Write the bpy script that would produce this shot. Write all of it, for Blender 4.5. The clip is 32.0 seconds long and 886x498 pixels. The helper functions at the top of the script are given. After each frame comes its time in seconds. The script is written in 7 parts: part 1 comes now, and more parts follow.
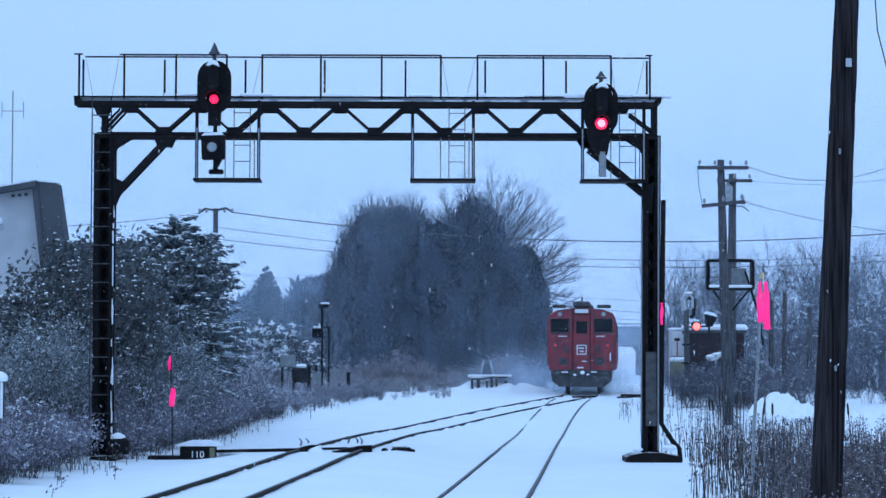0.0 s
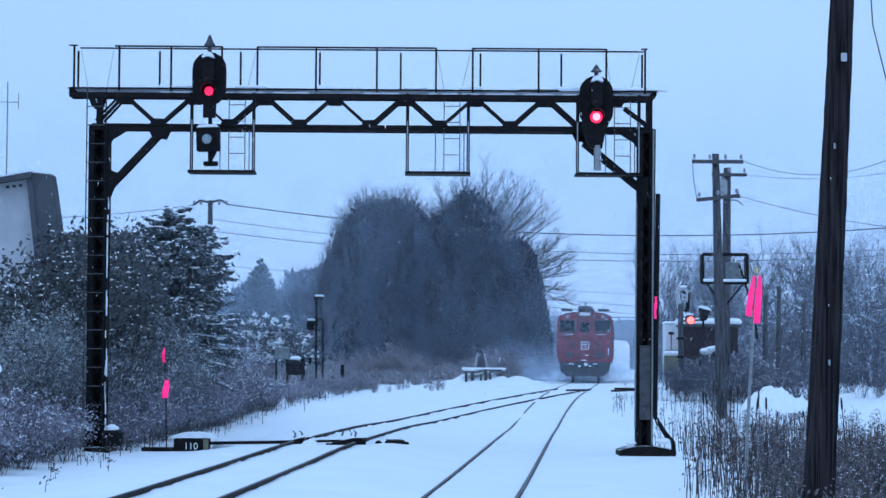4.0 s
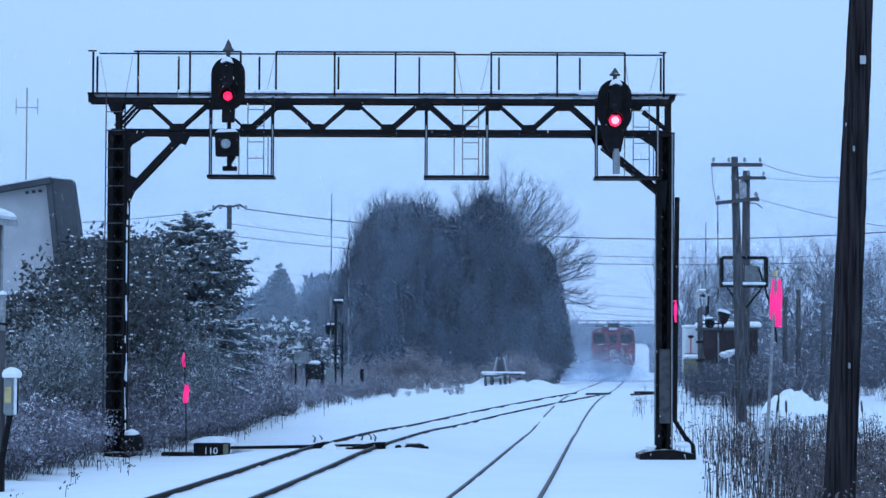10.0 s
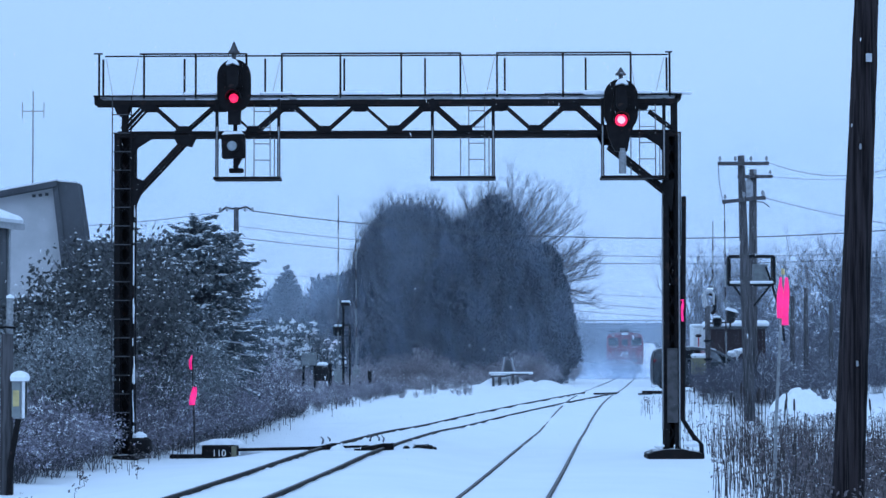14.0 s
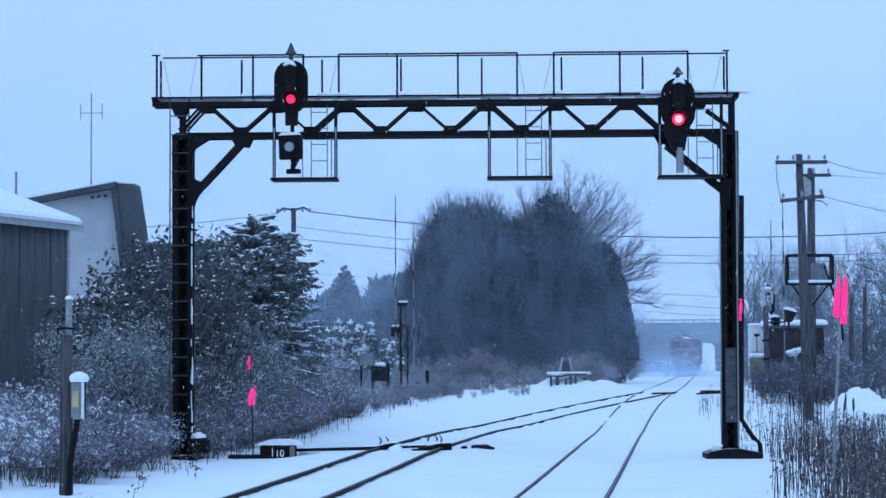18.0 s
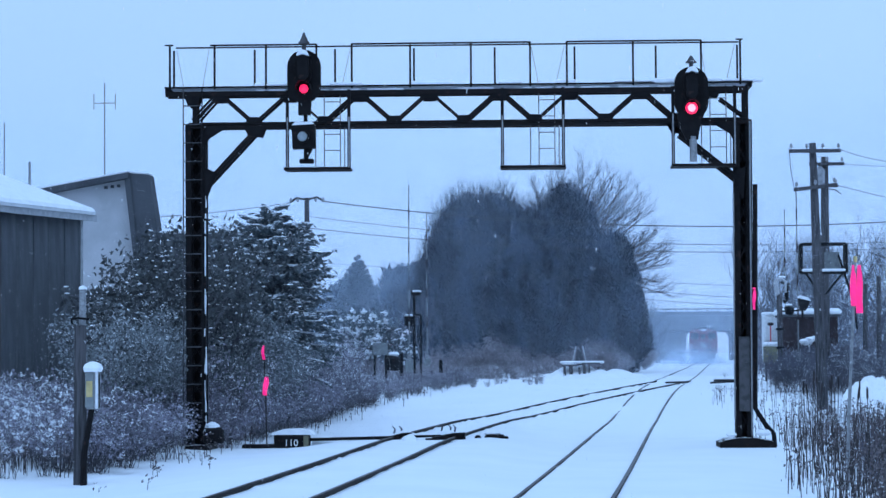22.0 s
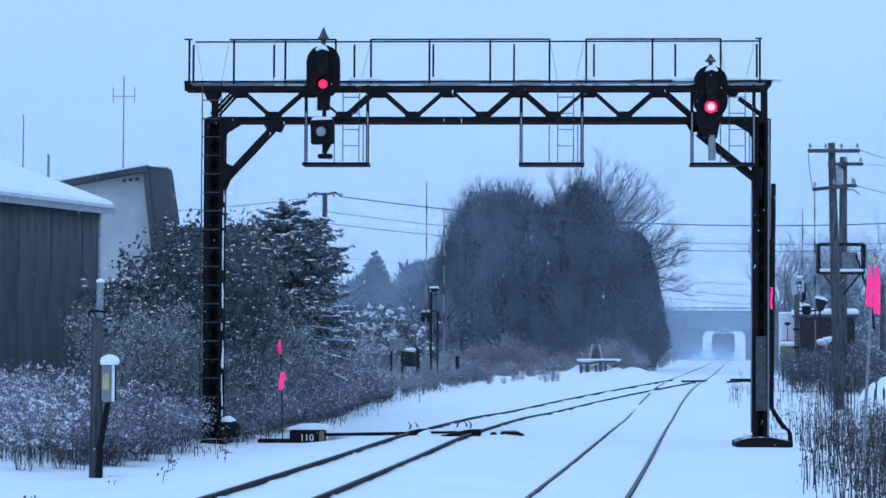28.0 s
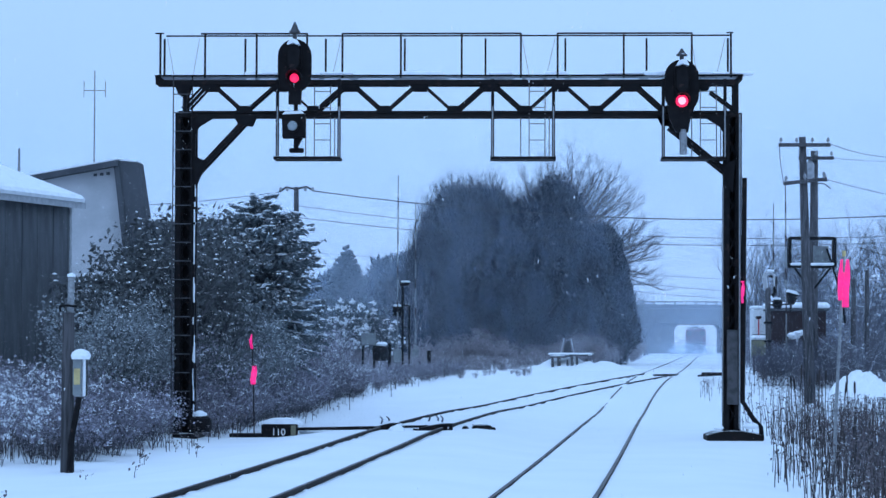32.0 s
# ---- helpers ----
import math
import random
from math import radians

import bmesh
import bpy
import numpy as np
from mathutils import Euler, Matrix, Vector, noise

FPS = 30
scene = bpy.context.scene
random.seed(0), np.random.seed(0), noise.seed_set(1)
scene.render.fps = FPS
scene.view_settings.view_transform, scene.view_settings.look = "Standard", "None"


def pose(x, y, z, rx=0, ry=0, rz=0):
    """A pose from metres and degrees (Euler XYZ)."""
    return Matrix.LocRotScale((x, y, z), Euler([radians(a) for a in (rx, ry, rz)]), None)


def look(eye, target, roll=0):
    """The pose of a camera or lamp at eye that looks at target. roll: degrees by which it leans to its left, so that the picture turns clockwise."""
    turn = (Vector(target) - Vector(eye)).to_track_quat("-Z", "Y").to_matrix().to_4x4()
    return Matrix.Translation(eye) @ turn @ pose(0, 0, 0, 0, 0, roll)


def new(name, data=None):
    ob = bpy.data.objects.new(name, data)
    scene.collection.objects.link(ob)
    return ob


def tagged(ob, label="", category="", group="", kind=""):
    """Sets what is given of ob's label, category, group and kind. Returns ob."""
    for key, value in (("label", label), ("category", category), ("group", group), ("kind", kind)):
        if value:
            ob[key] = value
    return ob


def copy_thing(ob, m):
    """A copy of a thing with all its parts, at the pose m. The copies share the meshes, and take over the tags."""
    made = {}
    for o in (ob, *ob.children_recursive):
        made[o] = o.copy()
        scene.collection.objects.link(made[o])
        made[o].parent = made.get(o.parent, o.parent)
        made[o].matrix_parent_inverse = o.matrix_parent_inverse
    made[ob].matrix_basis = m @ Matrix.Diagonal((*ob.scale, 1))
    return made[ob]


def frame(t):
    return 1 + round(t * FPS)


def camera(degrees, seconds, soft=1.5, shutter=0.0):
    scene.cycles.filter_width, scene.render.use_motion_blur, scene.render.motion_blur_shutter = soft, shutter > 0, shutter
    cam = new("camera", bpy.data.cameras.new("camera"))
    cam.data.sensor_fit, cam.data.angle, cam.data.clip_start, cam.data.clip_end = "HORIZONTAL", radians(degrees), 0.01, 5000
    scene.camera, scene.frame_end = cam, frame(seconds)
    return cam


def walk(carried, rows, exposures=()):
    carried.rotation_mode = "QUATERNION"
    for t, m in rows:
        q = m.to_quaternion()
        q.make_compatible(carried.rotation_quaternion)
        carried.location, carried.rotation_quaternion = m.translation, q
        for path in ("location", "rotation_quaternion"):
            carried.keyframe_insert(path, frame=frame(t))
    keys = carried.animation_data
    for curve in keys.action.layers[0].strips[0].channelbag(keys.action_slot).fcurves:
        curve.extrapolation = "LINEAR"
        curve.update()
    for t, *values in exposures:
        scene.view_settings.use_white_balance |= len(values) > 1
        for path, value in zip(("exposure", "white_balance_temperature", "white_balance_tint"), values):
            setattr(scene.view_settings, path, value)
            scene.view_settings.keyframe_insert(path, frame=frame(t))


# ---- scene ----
cam = camera(21.0, 32.0, soft=1.5)
EYE = 2.25
LEAN = 0.12
# seconds, yaw, pitch, roll of a hand-held long lens that stands on one spot
TURNS = [
    (0.0, -0.000, 2.829, -0.280),
    (0.5, 0.025, 2.805, -0.313),
    (1.0, 0.009, 2.756, -0.339),
    (1.5, -0.004, 2.748, -0.387),
    (2.0, -0.029, 2.711, -0.429),
    (2.5, -0.051, 2.624, -0.516),
    (4.5, -0.152, 2.705, -0.497),
    (5.0, -0.075, 2.892, -0.476),
    (5.5, 0.106, 3.018, -0.519),
    (6.0, 0.289, 3.015, -0.558),
    (6.5, 0.317, 2.874, -0.590),
    (7.0, 0.290, 2.877, -0.591),
    (7.5, 0.301, 2.869, -0.683),
    (8.0, 0.280, 2.927, -0.705),
    (8.5, 0.400, 2.836, -0.699),
    (9.0, 0.422, 2.834, -0.604),
    (9.5, 0.410, 2.802, -0.495),
    (10.0, 0.323, 2.754, -0.352),
    (10.5, 0.324, 2.725, -0.275),
    (11.0, 0.334, 2.735, -0.278),
    (11.5, 0.303, 2.759, -0.221),
    (12.0, 0.351, 2.770, -0.133),
    (12.5, 0.338, 2.841, -0.058),
    (13.0, 0.389, 2.830, 0.003),
    (13.5, 0.446, 2.809, 0.057),
    (14.0, 0.507, 2.771, 0.018),
    (14.5, 0.548, 2.686, 0.038),
    (16.5, 1.359, 2.709, 0.036),
    (17.0, 1.640, 2.766, 0.063),
    (17.5, 1.808, 2.836, 0.101),
    (18.0, 1.886, 2.777, 0.135),
    (18.5, 1.895, 2.661, 0.178),
    (19.0, 1.813, 2.586, 0.263),
    (19.5, 1.860, 2.627, 0.267),
    (20.0, 1.964, 2.752, 0.251),
    (20.5, 2.062, 2.850, 0.193),
    (21.0, 2.185, 2.794, 0.205),
    (21.5, 2.209, 2.649, 0.206),
    (22.0, 2.210, 2.525, 0.229),
    (22.5, 2.229, 2.490, 0.313),
    (23.0, 2.205, 2.543, 0.287),
    (23.5, 2.203, 2.704, 0.311),
    (24.0, 2.238, 2.764, 0.308),
    (24.5, 2.230, 2.705, 0.318),
    (25.0, 2.205, 2.599, 0.330),
    (25.5, 2.276, 2.505, 0.232),
    (26.0, 2.399, 2.443, 0.222),
    (26.5, 2.547, 2.430, 0.109),
    (28.5, 2.532, 2.461, -0.461),
    (29.0, 2.463, 2.494, -0.523),
    (29.5, 2.413, 2.482, -0.606),
    (30.0, 2.323, 2.475, -0.648),
    (30.5, 2.288, 2.394, -0.613),
    (31.0, 2.096, 2.326, -0.519),
    (31.5, 1.972, 2.301, -0.408),
    (32.0, 1.926, 2.301, -0.283),
]
walk(cam, [(t, pose(0, 0, EYE, 90 + pitch, roll + LEAN, yaw)) for t, yaw, pitch, roll in TURNS])

# ---------------------------------------------------------------- sky and light
world = bpy.data.worlds.new("overcast_sky")
scene.world = world
world.use_nodes = True
wn, wl = world.node_tree.nodes, world.node_tree.links
wn.clear()
w_out, w_bg = wn.new("ShaderNodeOutputWorld"), wn.new("ShaderNodeBackground")
w_sky = wn.new("ShaderNodeTexSky")
w_sky.sky_type, w_sky.sun_disc = "NISHITA", False
w_sky.sun_elevation, w_sky.sun_rotation = radians(14), radians(200)
w_sky.air_density, w_sky.dust_density, w_sky.ozone_density = 1.0, 3.0, 4.0
w_tc, w_sep, w_ramp = wn.new("ShaderNodeTexCoord"), wn.new("ShaderNodeSeparateXYZ"), wn.new("ShaderNodeValToRGB")
w_noise, w_nmix = wn.new("ShaderNodeTexNoise"), wn.new("ShaderNodeMix")
w_mix = wn.new("ShaderNodeMix")
w_mix.data_type = w_nmix.data_type = "RGBA"
w_ramp.color_ramp.elements[0].position, w_ramp.color_ramp.elements[0].color = 0.0, (0.390, 0.585, 0.93, 1)
w_ramp.color_ramp.elements[1].position, w_ramp.color_ramp.elements[1].color = 0.75, (0.368, 0.60, 1.0, 1)
mid = w_ramp.color_ramp.elements.new(0.09)
mid.color = (0.350, 0.570, 0.955, 1)
w_noise.inputs["Scale"].default_value = 5.0
w_noise.inputs["Detail"].default_value = 3.0
wl.new(w_tc.outputs["Generated"], w_sep.inputs[0])
wl.new(w_tc.outputs["Generated"], w_noise.inputs["Vector"])
wl.new(w_sep.outputs["Z"], w_ramp.inputs[0])
w_nmix.blend_type = "OVERLAY"
w_nmix.inputs["Factor"].default_value = 0.10
wl.new(w_ramp.outputs[0], w_nmix.inputs["A"])
wl.new(w_noise.outputs["Fac"], w_nmix.inputs["B"])
w_mix.inputs["Factor"].default_value = 0.003
wl.new(w_nmix.outputs["Result"], w_mix.inputs["A"])
wl.new(w_sky.outputs[0], w_mix.inputs["B"])
wl.new(w_mix.outputs["Result"], w_bg.inputs["Color"])
w_bg.inputs["Strength"].default_value = 1.17
wl.new(w_bg.outputs[0], w_out.inputs[0])

sun_data = bpy.data.lights.new("veiled_sun", "SUN")
sun_data.energy, sun_data.angle, sun_data.color = 0.85, radians(60), (0.395, 0.63, 1.0)
sun = new("veiled_sun", sun_data)
sun.matrix_world = look((0, 0, 60), (14, 40, 0))


# ---------------------------------------------------------------- materials
def material(name, base, rough=0.8, metal=0.0, second=None, scale=6.0, detail=5.0, bump=0.0, bump_scale=40.0,
             stretch=(1, 1, 1), vary=0.0, spots=None, spot_scale=20.0, spot_level=0.6, top_snow=0.0, low=0.42, high=0.62):
    """A procedural surface: two tones by a noise, spots of a third, relief, variation from piece to piece, and snow lying on what faces up."""
    m = bpy.data.materials.new(name)
    m.use_nodes = True
    nt, li = m.node_tree.nodes, m.node_tree.links
    b = nt["Principled BSDF"]
    b.inputs["Roughness"].default_value, b.inputs["Metallic"].default_value = rough, metal
    tc, mp = nt.new("ShaderNodeTexCoord"), nt.new("ShaderNodeMapping")
    mp.inputs["Scale"].default_value = stretch
    li.new(tc.outputs["Object"], mp.inputs["Vector"])
    n1, ramp = nt.new("ShaderNodeTexNoise"), nt.new("ShaderNodeValToRGB")
    n1.inputs["Scale"].default_value, n1.inputs["Detail"].default_value = scale, detail
    li.new(mp.outputs[0], n1.inputs["Vector"])
    ramp.color_ramp.elements[0].position, ramp.color_ramp.elements[1].position = low, high
    second = second or tuple(c * 0.72 for c in base)
    ramp.color_ramp.elements[0].color, ramp.color_ramp.elements[1].color = (*base, 1), (*second, 1)
    li.new(n1.outputs["Fac"], ramp.inputs[0])
    colour = ramp.outputs[0]

    def blend(a, col, fac, mode="MIX"):
        x = nt.new("ShaderNodeMix")
        x.data_type, x.blend_type = "RGBA", mode
        li.new(a, x.inputs["A"])
        if isinstance(col, tuple):
            x.inputs["B"].default_value = (*col, 1)
        else:
            li.new(col, x.inputs["B"])
        if isinstance(fac, float):
            x.inputs["Factor"].default_value = fac
        else:
            li.new(fac, x.inputs["Factor"])
        return x.outputs["Result"]

    def step(value, lo, hi):
        r = nt.new("ShaderNodeMapRange")
        r.inputs["From Min"].default_value, r.inputs["From Max"].default_value = lo, hi
        li.new(value, r.inputs["Value"])
        return r.outputs[0]

    if spots:
        n2 = nt.new("ShaderNodeTexNoise")
        n2.inputs["Scale"].default_value, n2.inputs["Detail"].default_value = spot_scale, 4.0
        li.new(mp.outputs[0], n2.inputs["Vector"])
        colour = blend(colour, spots, step(n2.outputs["Fac"], spot_level, spot_level + 0.06))
    if vary:
        info, hsv = nt.new("ShaderNodeObjectInfo"), nt.new("ShaderNodeHueSaturation")
        r = nt.new("ShaderNodeMapRange")
        r.inputs["To Min"].default_value, r.inputs["To Max"].default_value = 1 - vary, 1 + vary
        li.new(info.outputs["Random"], r.inputs["Value"])
        li.new(r.outputs[0], hsv.inputs["Value"])
        li.new(colour, hsv.inputs["Color"])
        colour = hsv.outputs[0]
    if top_snow:
        geo, sep = nt.new("ShaderNodeNewGeometry"), nt.new("ShaderNodeSeparateXYZ")
        li.new(geo.outputs["Normal"], sep.inputs[0])
        n3, add = nt.new("ShaderNodeTexNoise"), nt.new("ShaderNodeMath")
        n3.inputs["Scale"].default_value = 9.0
        li.new(tc.outputs["Object"], n3.inputs["Vector"])
        add.operation = "MULTIPLY_ADD"
        li.new(n3.outputs["Fac"], add.inputs[0])
        add.inputs[1].default_value = 0.9
        li.new(sep.outputs["Z"], add.inputs[2])
        colour = blend(colour, (0.82, 0.84, 0.86), step(add.outputs[0], 1.45 - top_snow, 1.6 - top_snow))
    li.new(colour, b.inputs["Base Color"])
    if bump:
        n4, bp = nt.new("ShaderNodeTexNoise"), nt.new("ShaderNodeBump")
        n4.inputs["Scale"].default_value, n4.inputs["Detail"].default_value = bump_scale, 6.0
        li.new(mp.outputs[0], n4.inputs["Vector"])
        bp.inputs["Strength"].default_value, bp.inputs["Distance"].default_value = bump, 0.03
        li.new(n4.outputs["Fac"], bp.inputs["Height"])
        li.new(bp.outputs[0], b.inputs["Normal"])
    return m


def glowing(name, base, light, strength):
    m = material(name, base, 0.3)
    b = m.node_tree.nodes["Principled BSDF"]
    b.inputs["Emission Color"].default_value = (*light, 1)
    b.inputs["Emission Strength"].default_value = strength
    return m


def glass(name, tint, rough=0.05):
    m = material(name, tint, rough)
    b = m.node_tree.nodes["Principled BSDF"]
    b.inputs["Specular IOR Level"].default_value = 0.45
    b.inputs["Coat Weight"].default_value = 0.1
    return m


SNOW = material("snow", (0.86, 0.88, 0.90), 0.75, second=(0.80, 0.83, 0.86), scale=0.5, bump=0.35, bump_scale=1.6, low=0.3, high=0.75)
SNOWCAP = material("snow_cap", (0.86, 0.88, 0.90), 0.8, second=(0.78, 0.80, 0.84), scale=5, bump=0.3, bump_scale=9)
RAIL = material("rusty_rail", (0.022, 0.016, 0.015), 0.7, 0.2, second=(0.012, 0.010, 0.010), scale=3, bump=0.3)
RAILTOP = material("worn_rail_head", (0.10, 0.09, 0.09), 0.5, 0.6, second=(0.04, 0.03, 0.03), scale=4)
BLACK = material("black_painted_steel", (0.009, 0.008, 0.009), 0.7, second=(0.005, 0.004, 0.005), scale=5, spots=(0.03, 0.018, 0.016), spot_scale=7, spot_level=0.62, bump=0.3, top_snow=0.0)
BLACKS = material("snow_dusted_black_steel", (0.009, 0.008, 0.009), 0.7, second=(0.014, 0.010, 0.010), scale=5, spots=(0.03, 0.018, 0.016), spot_scale=7, bump=0.3, top_snow=0.12)
for steel in (BLACK, BLACKS):
    steel.node_tree.nodes["Principled BSDF"].inputs["Specular IOR Level"].default_value = 0.2
GALV = material("galvanised_steel", (0.30, 0.31, 0.32), 0.5, 0.5, second=(0.2, 0.2, 0.21), scale=20)
GREY = material("grey_painted_sheet", (0.20, 0.22, 0.22), 0.6, second=(0.14, 0.15, 0.16), scale=6, bump=0.15)
WOODPOLE = material("creosoted_wood", (0.034, 0.026, 0.028), 0.9, second=(0.005, 0.004, 0.005), scale=5, detail=9, stretch=(5.5, 5.5, 0.16), spots=(0.05, 0.042, 0.04), spot_scale=3.2, spot_level=0.66, bump=0.9, bump_scale=7)
WOODGREY = material("weathered_pole_wood", (0.095, 0.092, 0.098), 0.9, second=(0.045, 0.043, 0.046), scale=5, stretch=(4, 4, 0.3), bump=0.6, bump_scale=9)
TRAINRED = material("weathered_red_coach_paint", (0.25, 0.014, 0.026), 0.5, second=(0.15, 0.010, 0.018), scale=1.6, spots=(0.10, 0.035, 0.038), spot_scale=4, spot_level=0.6, bump=0.1)
TRAINROOF = material("dark_coach_roof", (0.07, 0.03, 0.035), 0.7, second=(0.04, 0.03, 0.03), scale=3, top_snow=0.05)
UNDER = material("underframe_grime", (0.03, 0.028, 0.03), 0.8, second=(0.06, 0.06, 0.065), scale=5, spots=(0.4, 0.42, 0.45), spot_scale=4, spot_level=0.66)
for m in (RAIL, BLACK, BLACKS, WOODPOLE):
    m.node_tree.nodes["Principled BSDF"].inputs["Specular IOR Level"].default_value = 0.15
# Paler base colour imitates the reflection in the van's front panes.
GREYGLASS = glass("reflection_pale_glass", (0.12, 0.14, 0.16))
WHITEP = material("white_paint", (0.75, 0.76, 0.77), 0.5, second=(0.62, 0.63, 0.65), scale=8)
VANPAINT = material("dark_grey_metallic_car_paint", (0.026, 0.032, 0.040), 0.32, 0.2, second=(0.019, 0.024, 0.030), scale=3, spots=(0.026, 0.03, 0.035), spot_scale=2.5, spot_level=0.66)
VANPAINT.node_tree.nodes["Principled BSDF"].inputs["Specular IOR Level"].default_value = 0.35
TYRE = material("tyre_rubber", (0.008, 0.008, 0.009), 0.9, second=(0.016, 0.016, 0.018), scale=12)
ALLOY = material("alloy_wheel", (0.45, 0.46, 0.48), 0.35, 0.8, second=(0.3, 0.3, 0.32))
REDLIT = glowing("red_signal_lens", (0.6, 0.02, 0.03), (1.0, 0.012, 0.055), 1.3)
REDBRIGHT = glowing("bright_red_signal_lens", (0.8, 0.1, 0.1), (1.0, 0.30, 0.40), 2.2)
TAILRED = glowing("red_tail_lamp", (0.6, 0.02, 0.03), (1.0, 0.04, 0.06), 0.22)
HEADLIT = glowing("lit_head_lamp", (0.8, 0.8, 0.8), (0.75, 0.9, 1.0), 2.5)
FLASHRED = glowing("flashing_red_lens", (0.9, 0.1, 0.1), (1.0, 0.13, 0.12), 3.0)
CARGLASS = glass("tinted_car_glass", (0.004, 0.005, 0.006), 0.2)
CARGLASS.node_tree.nodes["Principled BSDF"].inputs["Specular IOR Level"].default_value = 0.12
CARGLASS.node_tree.nodes["Principled BSDF"].inputs["Coat Weight"].default_value = 0.0
TAILGLASS = glass("dark_red_lamp_glass", (0.12, 0.008, 0.012), 0.2)
DULLLENS = glass("unlit_lens", (0.30, 0.34, 0.36), 0.2)
# The tape is no lamp: added emission imitates its fluorescence in daylight.
PINK = glowing("glowing_fluorescent_pink_tape", (0.95, 0.02, 0.22), (1.0, 0.02, 0.20), 0.62)


# ---------------------------------------------------------------- mesh helpers
class Shape:
    def __init__(self):
        self.v, self.f = [], []

    def add(self, verts, faces):
        k = len(self.v)
        self.v.extend([tuple(p) for p in verts])
        self.f.extend([tuple(k + i for i in q) for q in faces])
        return self

    def box(self, c, s, turn=None, bevel=0.0):
        hx, hy, hz = s[0] / 2, s[1] / 2, s[2] / 2
        if bevel <= 0:
            vs = [(x, y, z) for x in (-hx, hx) for y in (-hy, hy) for z in (-hz, hz)]
            fs = [(0, 1, 3, 2), (4, 6, 7, 5), (0, 4, 5, 1), (2, 3, 7, 6), (0, 2, 6, 4), (1, 5, 7, 3)]
        else:
            b = min(bevel, hx * 0.9, hy * 0.9, hz * 0.9)
            ring = lambda x, y, z: [(-x, -y + b, z), (-x + b, -y, z), (x - b, -y, z), (x, -y + b, z), (x, y - b, z), (x - b, y, z), (-x + b, y, z), (-x, y - b, z)]
            vs = ring(hx - b, hy - b, -hz) + ring(hx, hy, -hz + b) + ring(hx, hy, hz - b) + ring(hx - b, hy - b, hz)
            fs = [tuple(range(7, -1, -1)), tuple(range(24, 32))]
            for r in range(3):
                for i in range(8):
                    j = (i + 1) % 8
                    fs.append((r * 8 + i, r * 8 + j, r * 8 + 8 + j, r * 8 + 8 + i))
        m = Matrix.Translation(c) @ (turn.to_4x4() if turn is not None else Matrix.Identity(4))
        return self.add([m @ Vector(p) for p in vs], fs)

    def beam(self, a, b, w, h, up=(0, 0, 1), bevel=0.0):
        a, b = Vector(a), Vector(b)
        y = (b - a).normalized()
        u = Vector(up)
        if abs(y.dot(u)) > 0.98:
            u = Vector((0, 1, 0)) if abs(y.y) < 0.9 else Vector((1, 0, 0))
        x = y.cross(u).normalized()
        z = x.cross(y)
        return self.box((a + b) / 2, (w, (b - a).length, h), Matrix((x, y, z)).transposed(), bevel)

    def tube(self, pts, radii, n=8, caps=True):
        pts = [Vector(p) for p in pts]
        if not hasattr(radii, "__len__"):
            radii = [radii] * len(pts)
        vs, fs = [], []
        ref = Vector((0.31, 0.87, 0.38))
        for i, p in enumerate(pts):
            d = (pts[min(i + 1, len(pts) - 1)] - pts[max(i - 1, 0)]).normalized()
            if abs(d.dot(ref)) > 0.97:
                ref = Vector((0.9, 0.1, -0.3))
            x = d.cross(ref).normalized()
            y = d.cross(x)
            for k in range(n):
                a = 2 * math.pi * k / n
                vs.append(p + radii[i] * (math.cos(a) * x + math.sin(a) * y))
        for i in range(len(pts) - 1):
            for k in range(n):
                j = (k + 1) % n
                fs.append((i * n + k, i * n + j, i * n + n + j, i * n + n + k))
        if caps:
            fs.append(tuple(range(n - 1, -1, -1)))
            fs.append(tuple(range(len(vs) - n, len(vs))))
        return self.add(vs, fs)

    def lathe(self, profile, n=16, m=None):
        m = m or Matrix.Identity(4)
        vs, fs = [], []
        for r, z in profile:
            for k in range(n):
                a = 2 * math.pi * k / n
                vs.append(m @ Vector((r * math.cos(a), r * math.sin(a), z)))
        for i in range(len(profile) - 1):
            for k in range(n):
                j = (k + 1) % n
                fs.append((i * n + k, i * n + j, i * n + n + j, i * n + n + k))
        fs.append(tuple(range(n - 1, -1, -1)))
        fs.append(tuple(range(len(vs) - n, len(vs))))
        return self.add(vs, fs)

    def prism(self, poly, y0, y1, m=None):
        """A polygon in the x, z plane, drawn out from y0 to y1."""
        m = m or Matrix.Identity(4)
        n = len(poly)
        vs = [m @ Vector((x, y0, z)) for x, z in poly] + [m @ Vector((x, y1, z)) for x, z in poly]
        fs = [tuple(range(n)), tuple(range(2 * n - 1, n - 1, -1))]
        fs += [(i, n + i, n + (i + 1) % n, (i + 1) % n) for i in range(n)]
        return self.add(vs, fs)

    def mesh(self, name, mat, smooth=False):
        me = bpy.data.meshes.new(name)
        me.from_pydata(self.v, [], self.f)
        me.materials.append(mat)
        if smooth:
            me.polygons.foreach_set("use_smooth", [True] * len(me.polygons))
        me.update()
        return me


def thing(name, at=(0, 0, 0), label="", category="", group="", turn=0.0):
    ob = new(name)
    ob.empty_display_size = 0.2
    ob.matrix_basis = pose(*at, 0, 0, turn)
    return tagged(ob, label, category, group)


def part(name, shape, mat, parent, label="", smooth=False, data=None):
    ob = new(name, data or shape.mesh(name, mat, smooth))
    ob.parent = parent
    return tagged(ob, label) if label else ob


def solid(name, shape, mat, label="", category="", group="", kind="", at=(0, 0, 0), smooth=False):
    ob = new(name, shape.mesh(name, mat, smooth))
    ob.location = at
    return tagged(ob, label, category, group, kind)


